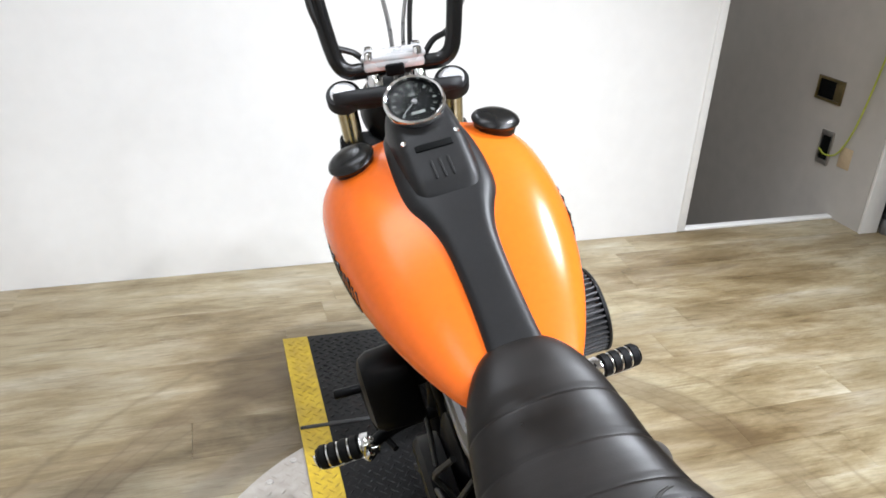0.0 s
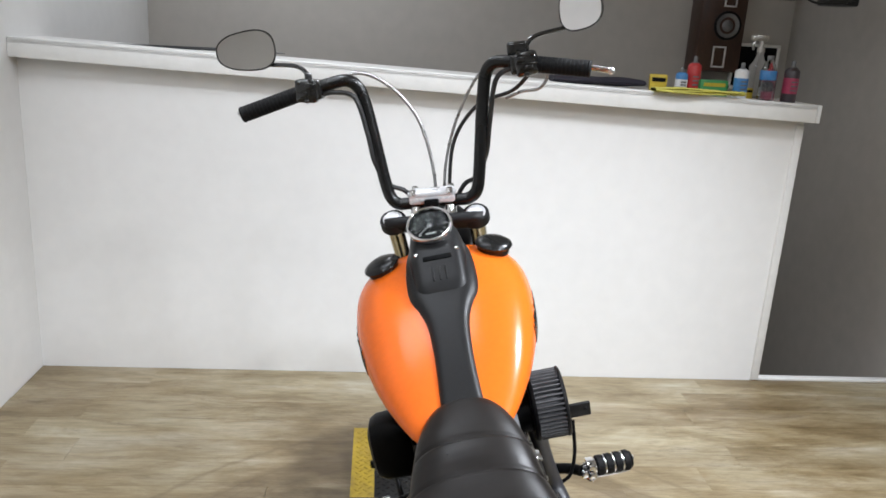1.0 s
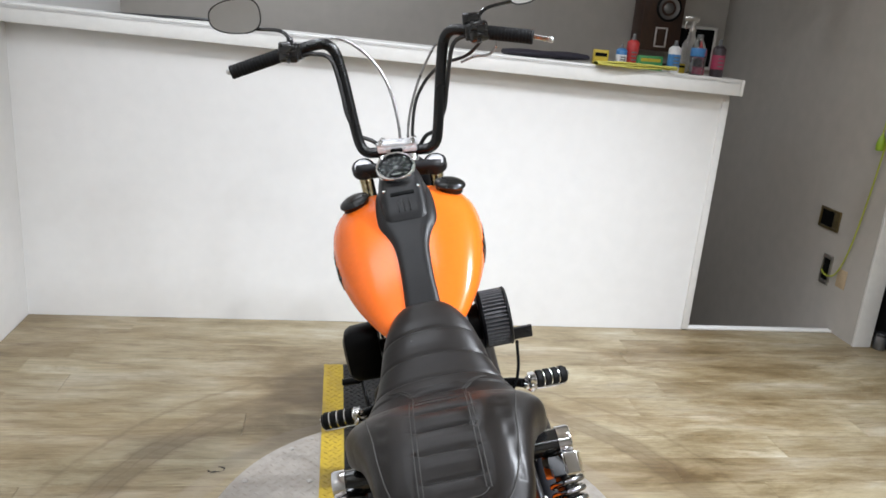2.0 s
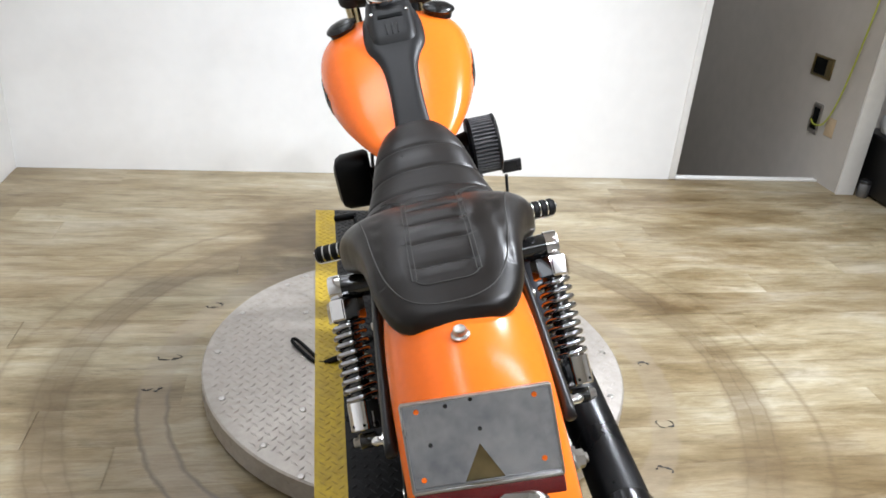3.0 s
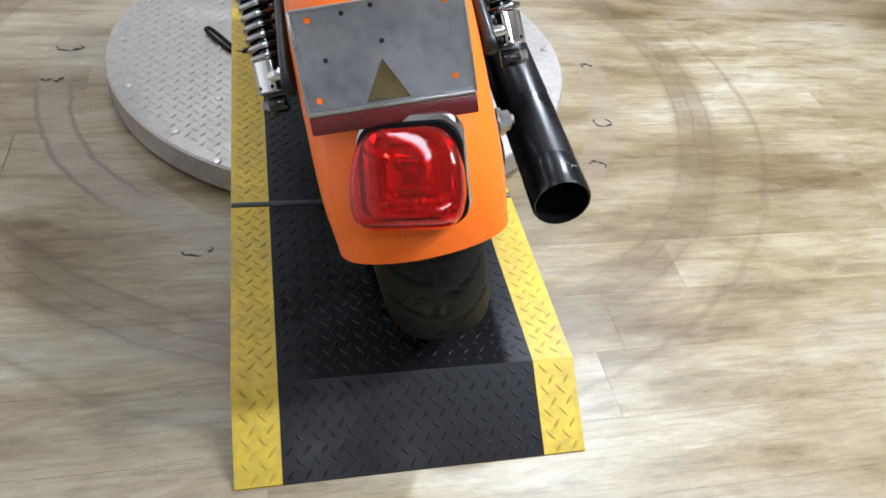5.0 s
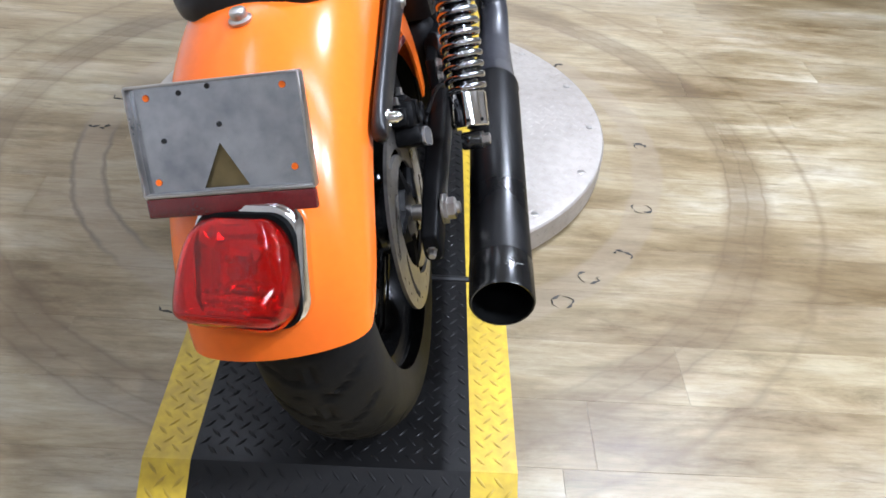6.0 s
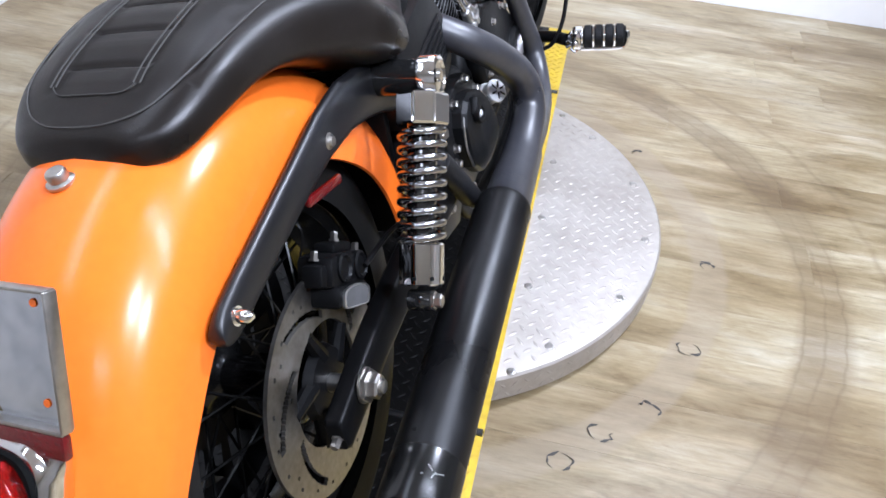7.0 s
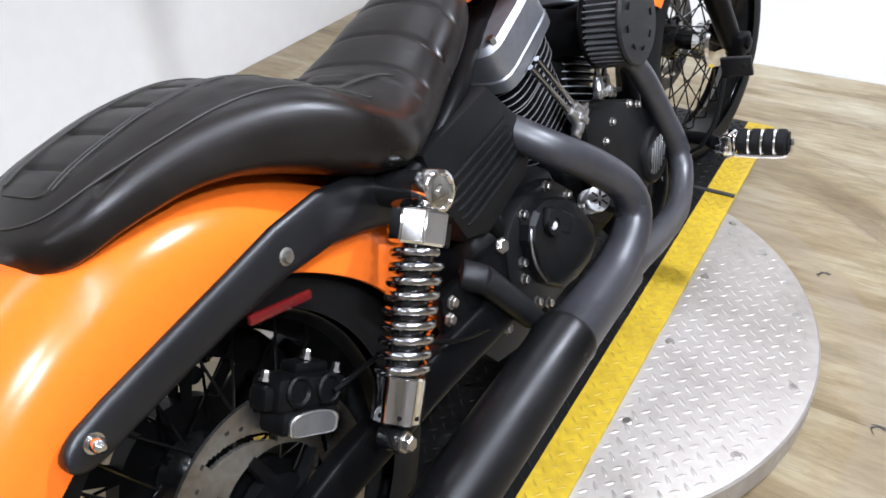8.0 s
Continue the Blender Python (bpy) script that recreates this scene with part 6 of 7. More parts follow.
# foot pegs
def foot_peg(s):
    o = Vector((s * 0.237 + (0.012 if s > 0 else 0.0), 1.22, 0.29))
    d = Vector((s, 0.12, -0.07)).normalized()
    bm = bmesh.new()
    lathe(bm, o, d, [(0.0, 0.008), (0.008, 0.015), (0.02, 0.016), (0.03, 0.0195), (0.034, 0.0195), (0.034, 0.013)], 20)
    box(bm, o + Vector((s * 0.01, -0.002, -0.012)), (0.03, 0.028, 0.02), 0.004)
    box(bm, o + d * 0.022 + Vector((0, -0.004, 0.0)), (0.022, 0.044, 0.04), 0.005)
    lathe(bm, o + d * 0.02 + Vector((0, -0.028, -0.006)), (0, -1, 0), [(0, 0.009), (0.006, 0.009), (0.008, 0.006), (0.008, 0)], 12)
    peg = part("foot_peg", bm, M_chrome, bike, "chrome foot peg with black rubber bands")
    bm = bmesh.new()
    prof = [(0.034, 0.014)]
    for k in range(4):
        z = 0.036 + 0.0235 * k
        prof += [(z, 0.0185), (z + 0.003, 0.026), (z + 0.016, 0.026), (z + 0.019, 0.023), (z + 0.0205, 0.0195)]
    prof += [(0.13, 0.021), (0.131, 0.0)]
    lathe(bm, o, d, prof, 20)
    part("rubber", bm, M_rubber, peg, "black ribbed peg rubber")
    for k in range(3):
        bm = bmesh.new()
        z = 0.036 + 0.0235 * (k + 1) - 0.0035
        lathe(bm, o, d, [(z, 0.019), (z, 0.0245), (z + 0.0035, 0.0245), (z + 0.0035, 0.019)], 20)
        part("band", bm, M_chrome, peg)
    bm = bmesh.new()
    tube(bm, [o + d * 0.03 + Vector((0, -0.004, -0.027)), o + d * 0.08 + Vector((0, -0.004, -0.0285)), o + d * 0.122 + Vector((0, -0.004, -0.026)), o + d * 0.134 + Vector((0, -0.004, -0.006)), o + d * 0.134 + Vector((0, -0.002, 0.010))], 0.0045, 8)
    part("rail", bm, M_chrome, peg)
    bm = bmesh.new()
    tube(bm, [(s * 0.09, 1.27, 0.275), (s * 0.16, 1.262, 0.28), (s * 0.215, 1.24, 0.285), (s * 0.245, 1.218, 0.286)], 0.014, 12)
    part("mount", bm, M_black, peg)
    bm = bmesh.new()
    tube(bm, [o + Vector((s * 0.004, -0.01, -0.02)), o + Vector((s * 0.02, -0.022, -0.026)), o + Vector((s * 0.034, -0.012, -0.014)), o + Vector((s * 0.018, -0.004, 0.018))], 0.003, 6)
    part("clip", bm, M_chrome, peg)


foot_peg(1), foot_peg(-1)
bm = bmesh.new()
tube(bm, [(0.19, 1.21, 0.268), (0.218, 1.215, 0.285), (0.24, 1.24, 0.33), (0.252, 1.272, 0.402)], 0.0048, 10)
pedal = part("brake_pedal", bm, M_black, bike, "black brake pedal arm with a flat pad")
bm = bmesh.new()
box(bm, (0.274, 1.286, 0.42), (0.06, 0.01, 0.042), 0.003, Matrix.Rotation(radians(12), 4, "X"))
bolt(bm, (0.291, 1.28, 0.424), (0, -0.97, 0.2), 0.005, 0.003)
part("pad", bm, M_wrinkle, pedal)
bm = bmesh.new()
tube(bm, [(-0.20, 1.20, 0.27), (-0.225, 1.27, 0.285), (-0.235, 1.345, 0.325), (-0.235, 1.36, 0.34)], 0.007, 8)
rod(bm, (-0.235, 1.355, 0.335), (-0.30, 1.36, 0.335), 0.011, seg=12, bevel=0.002)
part("shift_lever", bm, M_black, bike, "black shift lever with a rubber toe peg")
# side stand
bm = bmesh.new()
tube(bm, [(-0.11, 0.93, 0.20), (-0.2, 0.94, 0.15), (-0.30, 0.935, 0.108), (-0.375, 0.93, 0.092)], 0.009, 10)
loop = [(-0.375, 0.93, 0.092), (-0.41, 0.945, 0.098), (-0.468, 1.03, 0.118), (-0.462, 1.046, 0.118), (-0.43, 1.005, 0.106), (-0.395, 0.95, 0.094)]
tube(bm, loop, 0.0055, 8)
part("side_stand", bm, M_black, bike, "black side stand with a looped foot")
# cables on the left of the engine
for pts in ([(-0.06, 1.2, 0.72), (-0.12, 1.1, 0.62), (-0.13, 1.0, 0.48), (-0.14, 0.95, 0.40)], [(-0.1, 0.72, 0.60), (-0.14, 0.78, 0.5), (-0.15, 0.9, 0.42), (-0.17, 1.1, 0.3)], [(-0.12, 0.75, 0.62), (-0.15, 0.8, 0.55), (-0.13, 0.85, 0.45), (-0.12, 0.84, 0.35)]):
    bm = bmesh.new()
    tube(bm, pts, 0.005, 8)
    part("hose", bm, M_hose, bike)
bm = bmesh.new()
tube(bm, [(0.14, 0.22, 0.43), (0.15, 0.32, 0.42), (0.16, 0.42, 0.36), (0.15, 0.5, 0.32)], 0.0035, 8)
part("brake_line", bm, M_black, bike, "black rubber brake line")

# ---- front end: fork, bars, lamp ----
FORK_T, FORK_B = Vector((0, 1.375, 0.975)), Vector((0, FX_Y, FX_Z))
fd = (FORK_B - FORK_T).normalized()
bm = bmesh.new()
rings = []
for t in (-0.128, -0.12, -0.1, -0.06, 0, 0.06, 0.1, 0.12, 0.128):
    w = 0.036 if abs(t) < 0.11 else (0.03 if abs(t) < 0.125 else 0.016)
    rings.append([Vector((t, 1.372, 0.964)) + Vector((0, 0.85 * w * math.cos(a), -0.5 * w * math.cos(a))) + Vector((0, 0.5, 0.86)) * (0.017 * math.copysign(abs(math.sin(a)) ** 0.5, math.sin(a))) for a in [2 * math.pi * k / 20 for k in range(20)]])
loft(bm, rings)
triple = part("top_clamp", turned(bm), M_wrinkle, bike, "black upper fork clamp", smooth=50)
for s in (-1, 1):
    bm = bmesh.new()
    o = Vector((s * 0.105, 1.375, 0.972))
    lathe(bm, o, -fd, [(-0.012, 0.034), (0.008, 0.034), (0.012, 0.032)], 28)
    part("fork_collar", turned(bm), M_wrinkle, triple)
    bm = bmesh.new()
    lathe(bm, o, -fd, [(0.013, 0.02), (0.02, 0.02), (0.022, 0.018), (0.0225, 0.0)], 6)
    lathe(bm, o, -fd, [(0.0, 0.025), (0.014, 0.025), (0.016, 0.023), (0.0165, 0.0)], 28)
    part("fork_cap", turned(bm), M_bright, triple, "chrome hexagonal fork cap", smooth=20)
    bm = bmesh.new()
    rod(bm, o, o + fd * 0.36, 0.0205, seg=24)
    tubep = part("fork_tube", turned(bm), M_silver, bike, "polished fork tube")
    bm = bmesh.new()
    lathe(bm, o, fd, [(0.34, 0.024), (0.342, 0.032), (0.37, 0.033), (0.375, 0.029), (0.70, 0.0275), (0.755, 0.026), (0.78, 0.02)], 28)
    part("fork_slider", turned(bm), M_black, tubep, "black lower fork leg")
bm = bmesh.new()
box(bm, (0, 1.445, 0.845), (0.27, 0.06, 0.03), 0.01, Matrix.Rotation(RAKE, 4, "X"))
part("lower_clamp", turned(bm), M_black, triple)
bm = bmesh.new()
rod(bm, (-0.14, FX_Y, FX_Z), (0.145, FX_Y, FX_Z), 0.01)
bolt(bm, (0.142, FX_Y, FX_Z), (1, 0, 0), 0.016, 0.012)
box(bm, (0.125, FX_Y, FX_Z - 0.005), (0.04, 0.06, 0.055), 0.008)
part("front_axle", turned(bm), M_black, bike)
FF = [(50, 0.064, 0.006, 0.05), (80, 0.066, 0.006, 0.075), (110, 0.066, 0.006, 0.075), (150, 0.06, 0.006, 0.05)]
part("front_fender", turned(fender_mesh(FR + 0.03, FX_Y, FX_Z, radians(62), radians(148), FF, 30, 22, 0.003)), M_orange, bike, "satin orange front fender", smooth=60)
bm = bmesh.new()
lathe(bm, (0, 1.47, 0.90), (0, 1, -0.1), [(-0.06, 0.02), (-0.05, 0.05), (-0.02, 0.075), (0.03, 0.085), (0.05, 0.086), (0.055, 0.08)], 32)
part("headlamp", turned(bm), M_black, bike, "black headlamp shell")

# risers, clamp and bars
BAR = [(0.0, 1.385, 1.016), (0.065, 1.385, 1.015), (0.092, 1.385, 1.017), (0.112, 1.386, 1.034), (0.122, 1.388, 1.075), (0.135, 1.393, 1.17), (0.149, 1.398, 1.265), (0.161, 1.397, 1.316), (0.184, 1.389, 1.337), (0.218, 1.38, 1.336), (0.285, 1.368, 1.324), (0.403, 1.35, 1.302)]
BAR_L = [(-0.065, 1.385, 1.015), (-0.088, 1.385, 1.017), (-0.105, 1.386, 1.034), (-0.115, 1.388, 1.075), (-0.127, 1.393, 1.17), (-0.139, 1.398, 1.258), (-0.151, 1.397, 1.308), (-0.175, 1.389, 1.331), (-0.215, 1.38, 1.329), (-0.30, 1.367, 1.312), (-0.437, 1.343, 1.279)]
bars_pts = BAR_L[::-1] + BAR
bm = bmesh.new()
tube(bm, bars_pts, 0.0155, 16, 6)
bars = part("handlebar", turned(bm), M_barblk, bike, "tall gloss black handlebar", smooth=60)
for s in (-1, 1):
    bm = bmesh.new()
    rod(bm, (s * 0.042, 1.372, 0.972), (s * 0.042, 1.383, 1.004), 0.0155, 0.0165, 18, 0.002)
    part("riser", turned(bm), M_chrome, bars, "chrome handlebar riser")
bm = bmesh.new()
prism(bm, [(-0.056, 1.364, 1.03), (0.056, 1.364, 1.03), (0.062, 1.374, 1.032), (0.054, 1.408, 1.036), (-0.054, 1.408, 1.036), (-0.062, 1.374, 1.032)], (0, 0, 0.012), 0.004)
box(bm, (0, 1.386, 1.024), (0.116, 0.045, 0.02), 0.006)
part("bar_clamp", turned(bm), M_bright, bars, "chrome handlebar top clamp", smooth=25)
for x in (-0.046, 0.046):
    for y in (1.366, 1.41):
        bm = bmesh.new()
        lathe(bm, (x, y, 1.04), (0, 0, 1), [(0, 0.0085), (0.01, 0.0085), (0.012, 0.007), (0.012, 0.004), (0.009, 0.004), (0.009, 0)], 14)
        part("clamp_bolt", turned(bm), M_chrome, bars)
bm = bmesh.new()
box(bm, (0, 1.355, 1.017), (0.036, 0.014, 0.022), 0.004)
part("indicator_block", turned(bm), M_black, bars, "small gloss black indicator block")

for s in (-1, 1):
    g0, g1 = (Vector((0.283, 1.368, 1.324)), Vector((0.403, 1.35, 1.302))) if s > 0 else (Vector((-0.297, 1.367, 1.3125)), Vector((-0.437, 1.343, 1.279)))
    gn = (g1 - g0).length
    gd = (g1 - g0).normalized()
    bm = bmesh.new()
    prof = [(0.0, 0.019)]
    for k in range(int((gn - 0.006) / 0.0095)):
        z = 0.004 + 0.0095 * k
        prof += [(z, 0.0195), (z + 0.0065, 0.0195), (z + 0.0075, 0.0185), (z + 0.009, 0.0185)]
    prof += [(gn - 0.003, 0.0205), (gn + 0.001, 0.018), (gn + 0.001, 0.0)]
    lathe(bm, g0, gd, prof, 22)
    part("grip", turned(bm), M_rubber, bars, "black rubber grip")
    bm = bmesh.new()
    c = g0 - gd * 0.026
    box(bm, c, (0.058, 0.05, 0.056), 0.012, Matrix.Rotation(radians(-8 * s), 4, "Y"), 3)
    box(bm, c + Vector((-s * 0.012, -0.026, 0.012)), (0.02, 0.016, 0.014), 0.003)
    box(bm, c + Vector((s * 0.006, -0.024, -0.008)), (0.022, 0.01, 0.012), 0.003)
    box(bm, c + Vector((-s * 0.006, 0.03, 0.008)), (0.045, 0.03, 0.03), 0.007)
    box(bm, c + Vector((-s * 0.03, 0.0, 0.0)), (0.016, 0.042, 0.046), 0.006)
    box(bm, c + Vector((s * 0.002, -0.027, 0.002)), (0.05, 0.006, 0.004), 0.0015)
    for dx, dz in ((-0.016, 0.022), (0.016, 0.022), (0.0, -0.024)):
        lathe(bm, c + Vector((dx, -0.02, dz)), (0, -1, 0.3), [(0, 0.006), (0.008, 0.006), (0.01, 0.004), (0.01, 0)], 10)
    rod(bm, c + Vector((0, 0.02, 0.01)), c + Vector((0, 0.02, 0.04)), 0.011, 0.009, 12, 0.002)
    sw = part("switch_housing", turned(bm), M_gloss, bars, "glossy black switch housing")
    bm = bmesh.new()
    lv = [c + Vector((s * 0.005, 0.045, 0.008)), c + Vector((s * 0.05, 0.062, -0.004)), c + Vector((s * 0.12, 0.066, -0.022)), c + Vector((s * 0.2, 0.058, -0.042))]
    tube(bm, lv, [0.007, 0.006, 0.005, 0.005], 10, 8, 1.7)
    bmesh.ops.create_uvsphere(bm, u_segments=14, v_segments=10, radius=0.009, matrix=Matrix.Translation(lv[-1]))
    part("lever", turned(bm), M_alu, sw, "polished lever with a ball end")
    if s > 0:
        bm = bmesh.new()
        box(bm, c + Vector((-0.018, 0.03, 0.036)), (0.05, 0.05, 0.032), 0.007, None, 3)
        part("brake_reservoir", turned(bm), M_gloss, sw)
    # mirror
    base = c + Vector((s * 0.0, 0.02, 0.026))
    mc = c + (Vector((0.135, 0.03, 0.108)) if s > 0 else Vector((-0.15, 0.035, 0.108)))
    mdir = (Vector((-0.55, -1, 0.02)) if s > 0 else Vector((0.22, -1, 0.05))).normalized()
    mx = Vector((0, 0, 1)).cross(mdir).normalized() * -1
    mz = mdir.cross(mx).normalized()
    mz = mz if mz.z > 0 else -mz

    def oval(w, h, d):
        out = []
        w = w * (0.76 if s > 0 else 1.0)
        for k in range(40):
            a = 2 * math.pi * k / 40
            e = 0.78
            px = w * math.copysign(abs(math.cos(a)) ** e, math.cos(a))
            pz2 = h * math.copysign(abs(math.sin(a)) ** e, math.sin(a)) * (1 - 0.16 * s * (1 if mx.x > 0 else -1) * px / w)
            out.append(mc + mx * px + mz * pz2 + mdir * d)
        return out
    bm = bmesh.new()
    loft(bm, [oval(0.033, 0.02, -0.026), oval(0.058, 0.038, -0.018), oval(0.07, 0.046, -0.006), oval(0.0725, 0.048, 0.002), oval(0.0725, 0.048, 0.004), oval(0.069, 0.0445, 0.004)])
    mir = part("mirror", turned(bm), M_gloss, bars, "black oval rear-view mirror", smooth=45)
    bm = bmesh.new()
    loft(bm, [oval(0.0688, 0.0443, 0.0042), oval(0.0688, 0.0443, 0.0048)])
    part("mirror_glass", turned(bm), M_mirror, mir, "silver mirror glass", smooth=20)
    bm = bmesh.new()
    tube(bm, [base, base + Vector((s * 0.004, 0.004, 0.014)), base + Vector((s * 0.03, 0.008, 0.034)), mc - mdir * 0.03 + Vector((-s * 0.035, 0.0, -0.034)), mc - mdir * 0.024 + Vector((-s * 0.012, 0.0, -0.012))], 0.0055, 10)
    part("stem", turned(bm), M_gloss, mir)

# control cables and brake line
for name, mat_, r, pts in (
    ("clutch_cable", M_braid, 0.0045, [(-0.24, 1.39, 1.318), (-0.16, 1.43, 1.345), (-0.085, 1.445, 1.305), (-0.025, 1.45, 1.22), (0.0, 1.45, 1.1), (0.0, 1.45, 0.96)]),
    ("throttle_cable", M_braid, 0.004, [(0.20, 1.41, 1.335), (0.14, 1.45, 1.31), (0.07, 1.47, 1.2), (0.03, 1.46, 1.08), (0.02, 1.45, 0.96)]),
    ("throttle_cable", M_hose, 0.005, [(0.27, 1.39, 1.31), (0.22, 1.43, 1.265), (0.13, 1.46, 1.235), (0.06, 1.47, 1.15), (0.035, 1.45, 1.02), (0.03, 1.44, 0.95)]),
    ("brake_hose", M_braid, 0.0042, [(0.265, 1.42, 1.33), (0.305, 1.44, 1.295), (0.285, 1.45, 1.262), (0.24, 1.45, 1.258), (0.2, 1.455, 1.245)]),
    ("wiring_loom", M_hose, 0.006, [(0.235, 1.372, 1.325), (0.185, 1.375, 1.30), (0.16, 1.39, 1.2), (0.143, 1.40, 1.12), (0.112, 1.41, 1.065), (0.08, 1.42, 1.045), (0.05, 1.43, 1.0)]),
    ("wiring_loom", M_hose, 0.006, [(-0.245, 1.372, 1.305), (-0.205, 1.37, 1.308), (-0.16, 1.378, 1.288), (-0.142, 1.38, 1.2), (-0.134, 1.38, 1.13), (-0.11, 1.39, 1.07), (-0.07, 1.40, 1.045), (-0.04, 1.43, 1.0)])):
    bm = bmesh.new()
    tube(bm, pts, r, 8)
    part(name, turned(bm), mat_, bike)

# ---- things on the ledge and beyond ----
LY = Y_FRONT + 0.02


def spray_can(x, y, h, r, body, band, label, cap=None):
    o = thing("spray_can", pose(x, y, LEDGE_Z), label, "spray can", "cans and bottles on the ledge")
    bm = bmesh.new()
    lathe(bm, (0, 0, 0), (0, 0, 1), [(0, r * 0.9), (0.003, r), (h * 0.74, r), (h * 0.78, r * 0.92), (h * 0.83, r * 0.55)], 24)
    part("can", bm, body, o)
    bm = bmesh.new()
    lathe(bm, (0, 0, 0), (0, 0, 1), [(h * 0.22, r * 1.005), (h * 0.23, r * 1.012), (h * 0.58, r * 1.012), (h * 0.59, r * 1.005)], 24, close=False)
    part("label_band", bm, band, o)
    bm = bmesh.new()
    for k in range(3):
        box(bm, (0.0, -r * 1.012, h * (0.3 + 0.1 * k)), (r * 0.9, 0.002, 0.006), 0)
    part("print_bar", bm, M_white_mark, o)
    bm = bmesh.new()
    lathe(bm, (0, 0, 0), (0, 0, 1), [(h * 0.82, r * 0.5), (h * 0.84, r * 0.5), (h * 0.86, r * 0.3), (h * 0.97, r * 0.28), (h, r * 0.2)], 18)
    part("nozzle", bm, cap or M_white_mark, o)
    return o


M_red = surface("red_label", (0.45, 0.03, 0.03), 0.35, bump=0)
M_maroon = surface("maroon_label", (0.4, 0.045, 0.1), 0.35, bump=0)
M_blue = surface("blue_label", (0.05, 0.2, 0.45), 0.35, bump=0)
M_white_can = surface("white_can", (0.7, 0.7, 0.7), 0.3, bump=0)
M_dkcan = surface("dark_can", (0.04, 0.03, 0.035), 0.3, bump=0)
M_greenbox = surface("green_card", (0.06, 0.3, 0.1), 0.5, bump=0.02)
M_yelbox = surface("yellow_card", (0.55, 0.4, 0.03), 0.5, bump=0.02)
M_cloth = surface("yellow_cloth", (0.55, 0.5, 0.1), 0.85, scale=30, fine=300, var=0.35, bump=0.4, bscale=500)
M_pet = glass_mat("clear_plastic", (0.9, 0.93, 0.95), 0.05, 1.35)
M_navy = surface("dark_blue_cloth", (0.016, 0.013, 0.022), 0.8, bump=0.2)

spray_can(1.375, LY, 0.155, 0.029, M_white_can, M_blue, "white and blue spray can on the ledge")
spray_can(1.53, LY + 0.06, 0.16, 0.030, M_maroon, M_dkcan, "maroon spray can on the ledge", M_red)
spray_can(1.595, LY, 0.175, 0.031, M_dkcan, M_maroon, "tall maroon spray can near the ledge's end")
spray_can(1.19, LY + 0.06, 0.17, 0.029, M_red, M_red, "red spray can on the ledge")
spray_can(1.135, LY + 0.05, 0.12, 0.026, M_blue, M_white_can, "small blue can on the ledge")
bottle = thing("plastic_bottle", pose(1.475, LY - 0.03, ledge_z(1.475)), "clear plastic bottle with a blue label", "bottle", "cans and bottles on the ledge")
bm = bmesh.new()
lathe(bm, (0, 0, 0), (0, 0, 1), [(0, 0.028), (0.004, 0.033), (0.05, 0.033), (0.055, 0.031), (0.06, 0.033), (0.12, 0.033), (0.15, 0.022), (0.165, 0.013), (0.172, 0.013), (0.172, 0.011), (0.163, 0.011), (0.148, 0.02), (0.12, 0.0315), (0.005, 0.0315), (0.004, 0)], 24)
part("bottle_body", bm, M_pet, bottle)
bm = bmesh.new()
lathe(bm, (0, 0, 0), (0, 0, 1), [(0.085, 0.0335), (0.086, 0.034), (0.122, 0.034), (0.123, 0.0335)], 24, close=False)
part("label_band", bm, M_blue, bottle)
bm = bmesh.new()
lathe(bm, (0, 0, 0), (0, 0, 1), [(0.168, 0.014), (0.182, 0.014), (0.184, 0.012), (0.184, 0)], 18)
part("cap", bm, M_white_mark, bottle)
spray = thing("spray_bottle", pose(1.50, LY + 0.12, ledge_z(1.50)), "clear spray bottle with a grey trigger head", "bottle", "cans and bottles on the ledge")
bm = bmesh.new()
lathe(bm, (0, 0, 0), (0, 0, 1), [(0, 0.035), (0.004, 0.04), (0.13, 0.04), (0.17, 0.02), (0.2, 0.013)], 24)
part("bottle_body", bm, M_pet, spray)
bm = bmesh.new()
lathe(bm, (0, 0, 0.195), (0, 0, 1), [(0, 0.016), (0.02, 0.016), (0.022, 0.01), (0.05, 0.01)], 16)
box(bm, (-0.012, 0, 0.255), (0.075, 0.024, 0.024), 0.007)
tube(bm, [(-0.03, 0, 0.245), (-0.038, 0, 0.225), (-0.034, 0, 0.205)], 0.005, 8)
part("trigger_head", bm, M_steel, spray)
for nm, x, y, sx, sy, sz, mt, rot, lab in (("card_box", 1.27, LY + 0.05, 0.13, 0.05, 0.075, M_greenbox, 8, "green and yellow cardboard box on the ledge"), ("card_box", 1.04, LY + 0.07, 0.07, 0.05, 0.085, M_yelbox, -12, "yellow and black carton on the ledge"), ("card_box", 1.425, LY + 0.05, 0.05, 0.04, 0.05, M_yelbox, 20, "small yellow carton on the ledge")):
    o = thing(nm, pose(x, y, LEDGE_Z, 0, 0, rot), lab, "box")
    bm = bmesh.new()
    box(bm, (0, 0, sz / 2), (sx, sy, sz), 0.002)
    part("carton", bm, mt, o)
    bm = bmesh.new()
    box(bm, (0, -sy / 2 - 0.0008, sz * 0.75), (sx * 0.8, 0.001, sz * 0.2), 0)
    part("print_bar", bm, M_yelbox if mt is M_greenbox else M_dial, o)
rag = thing("folded_cloth", pose(1.16, LY - 0.075, ledge_z(1.16)), "folded yellow cleaning cloth at the ledge's edge", "cloth")
bm = bmesh.new()
rr = random.Random(8)
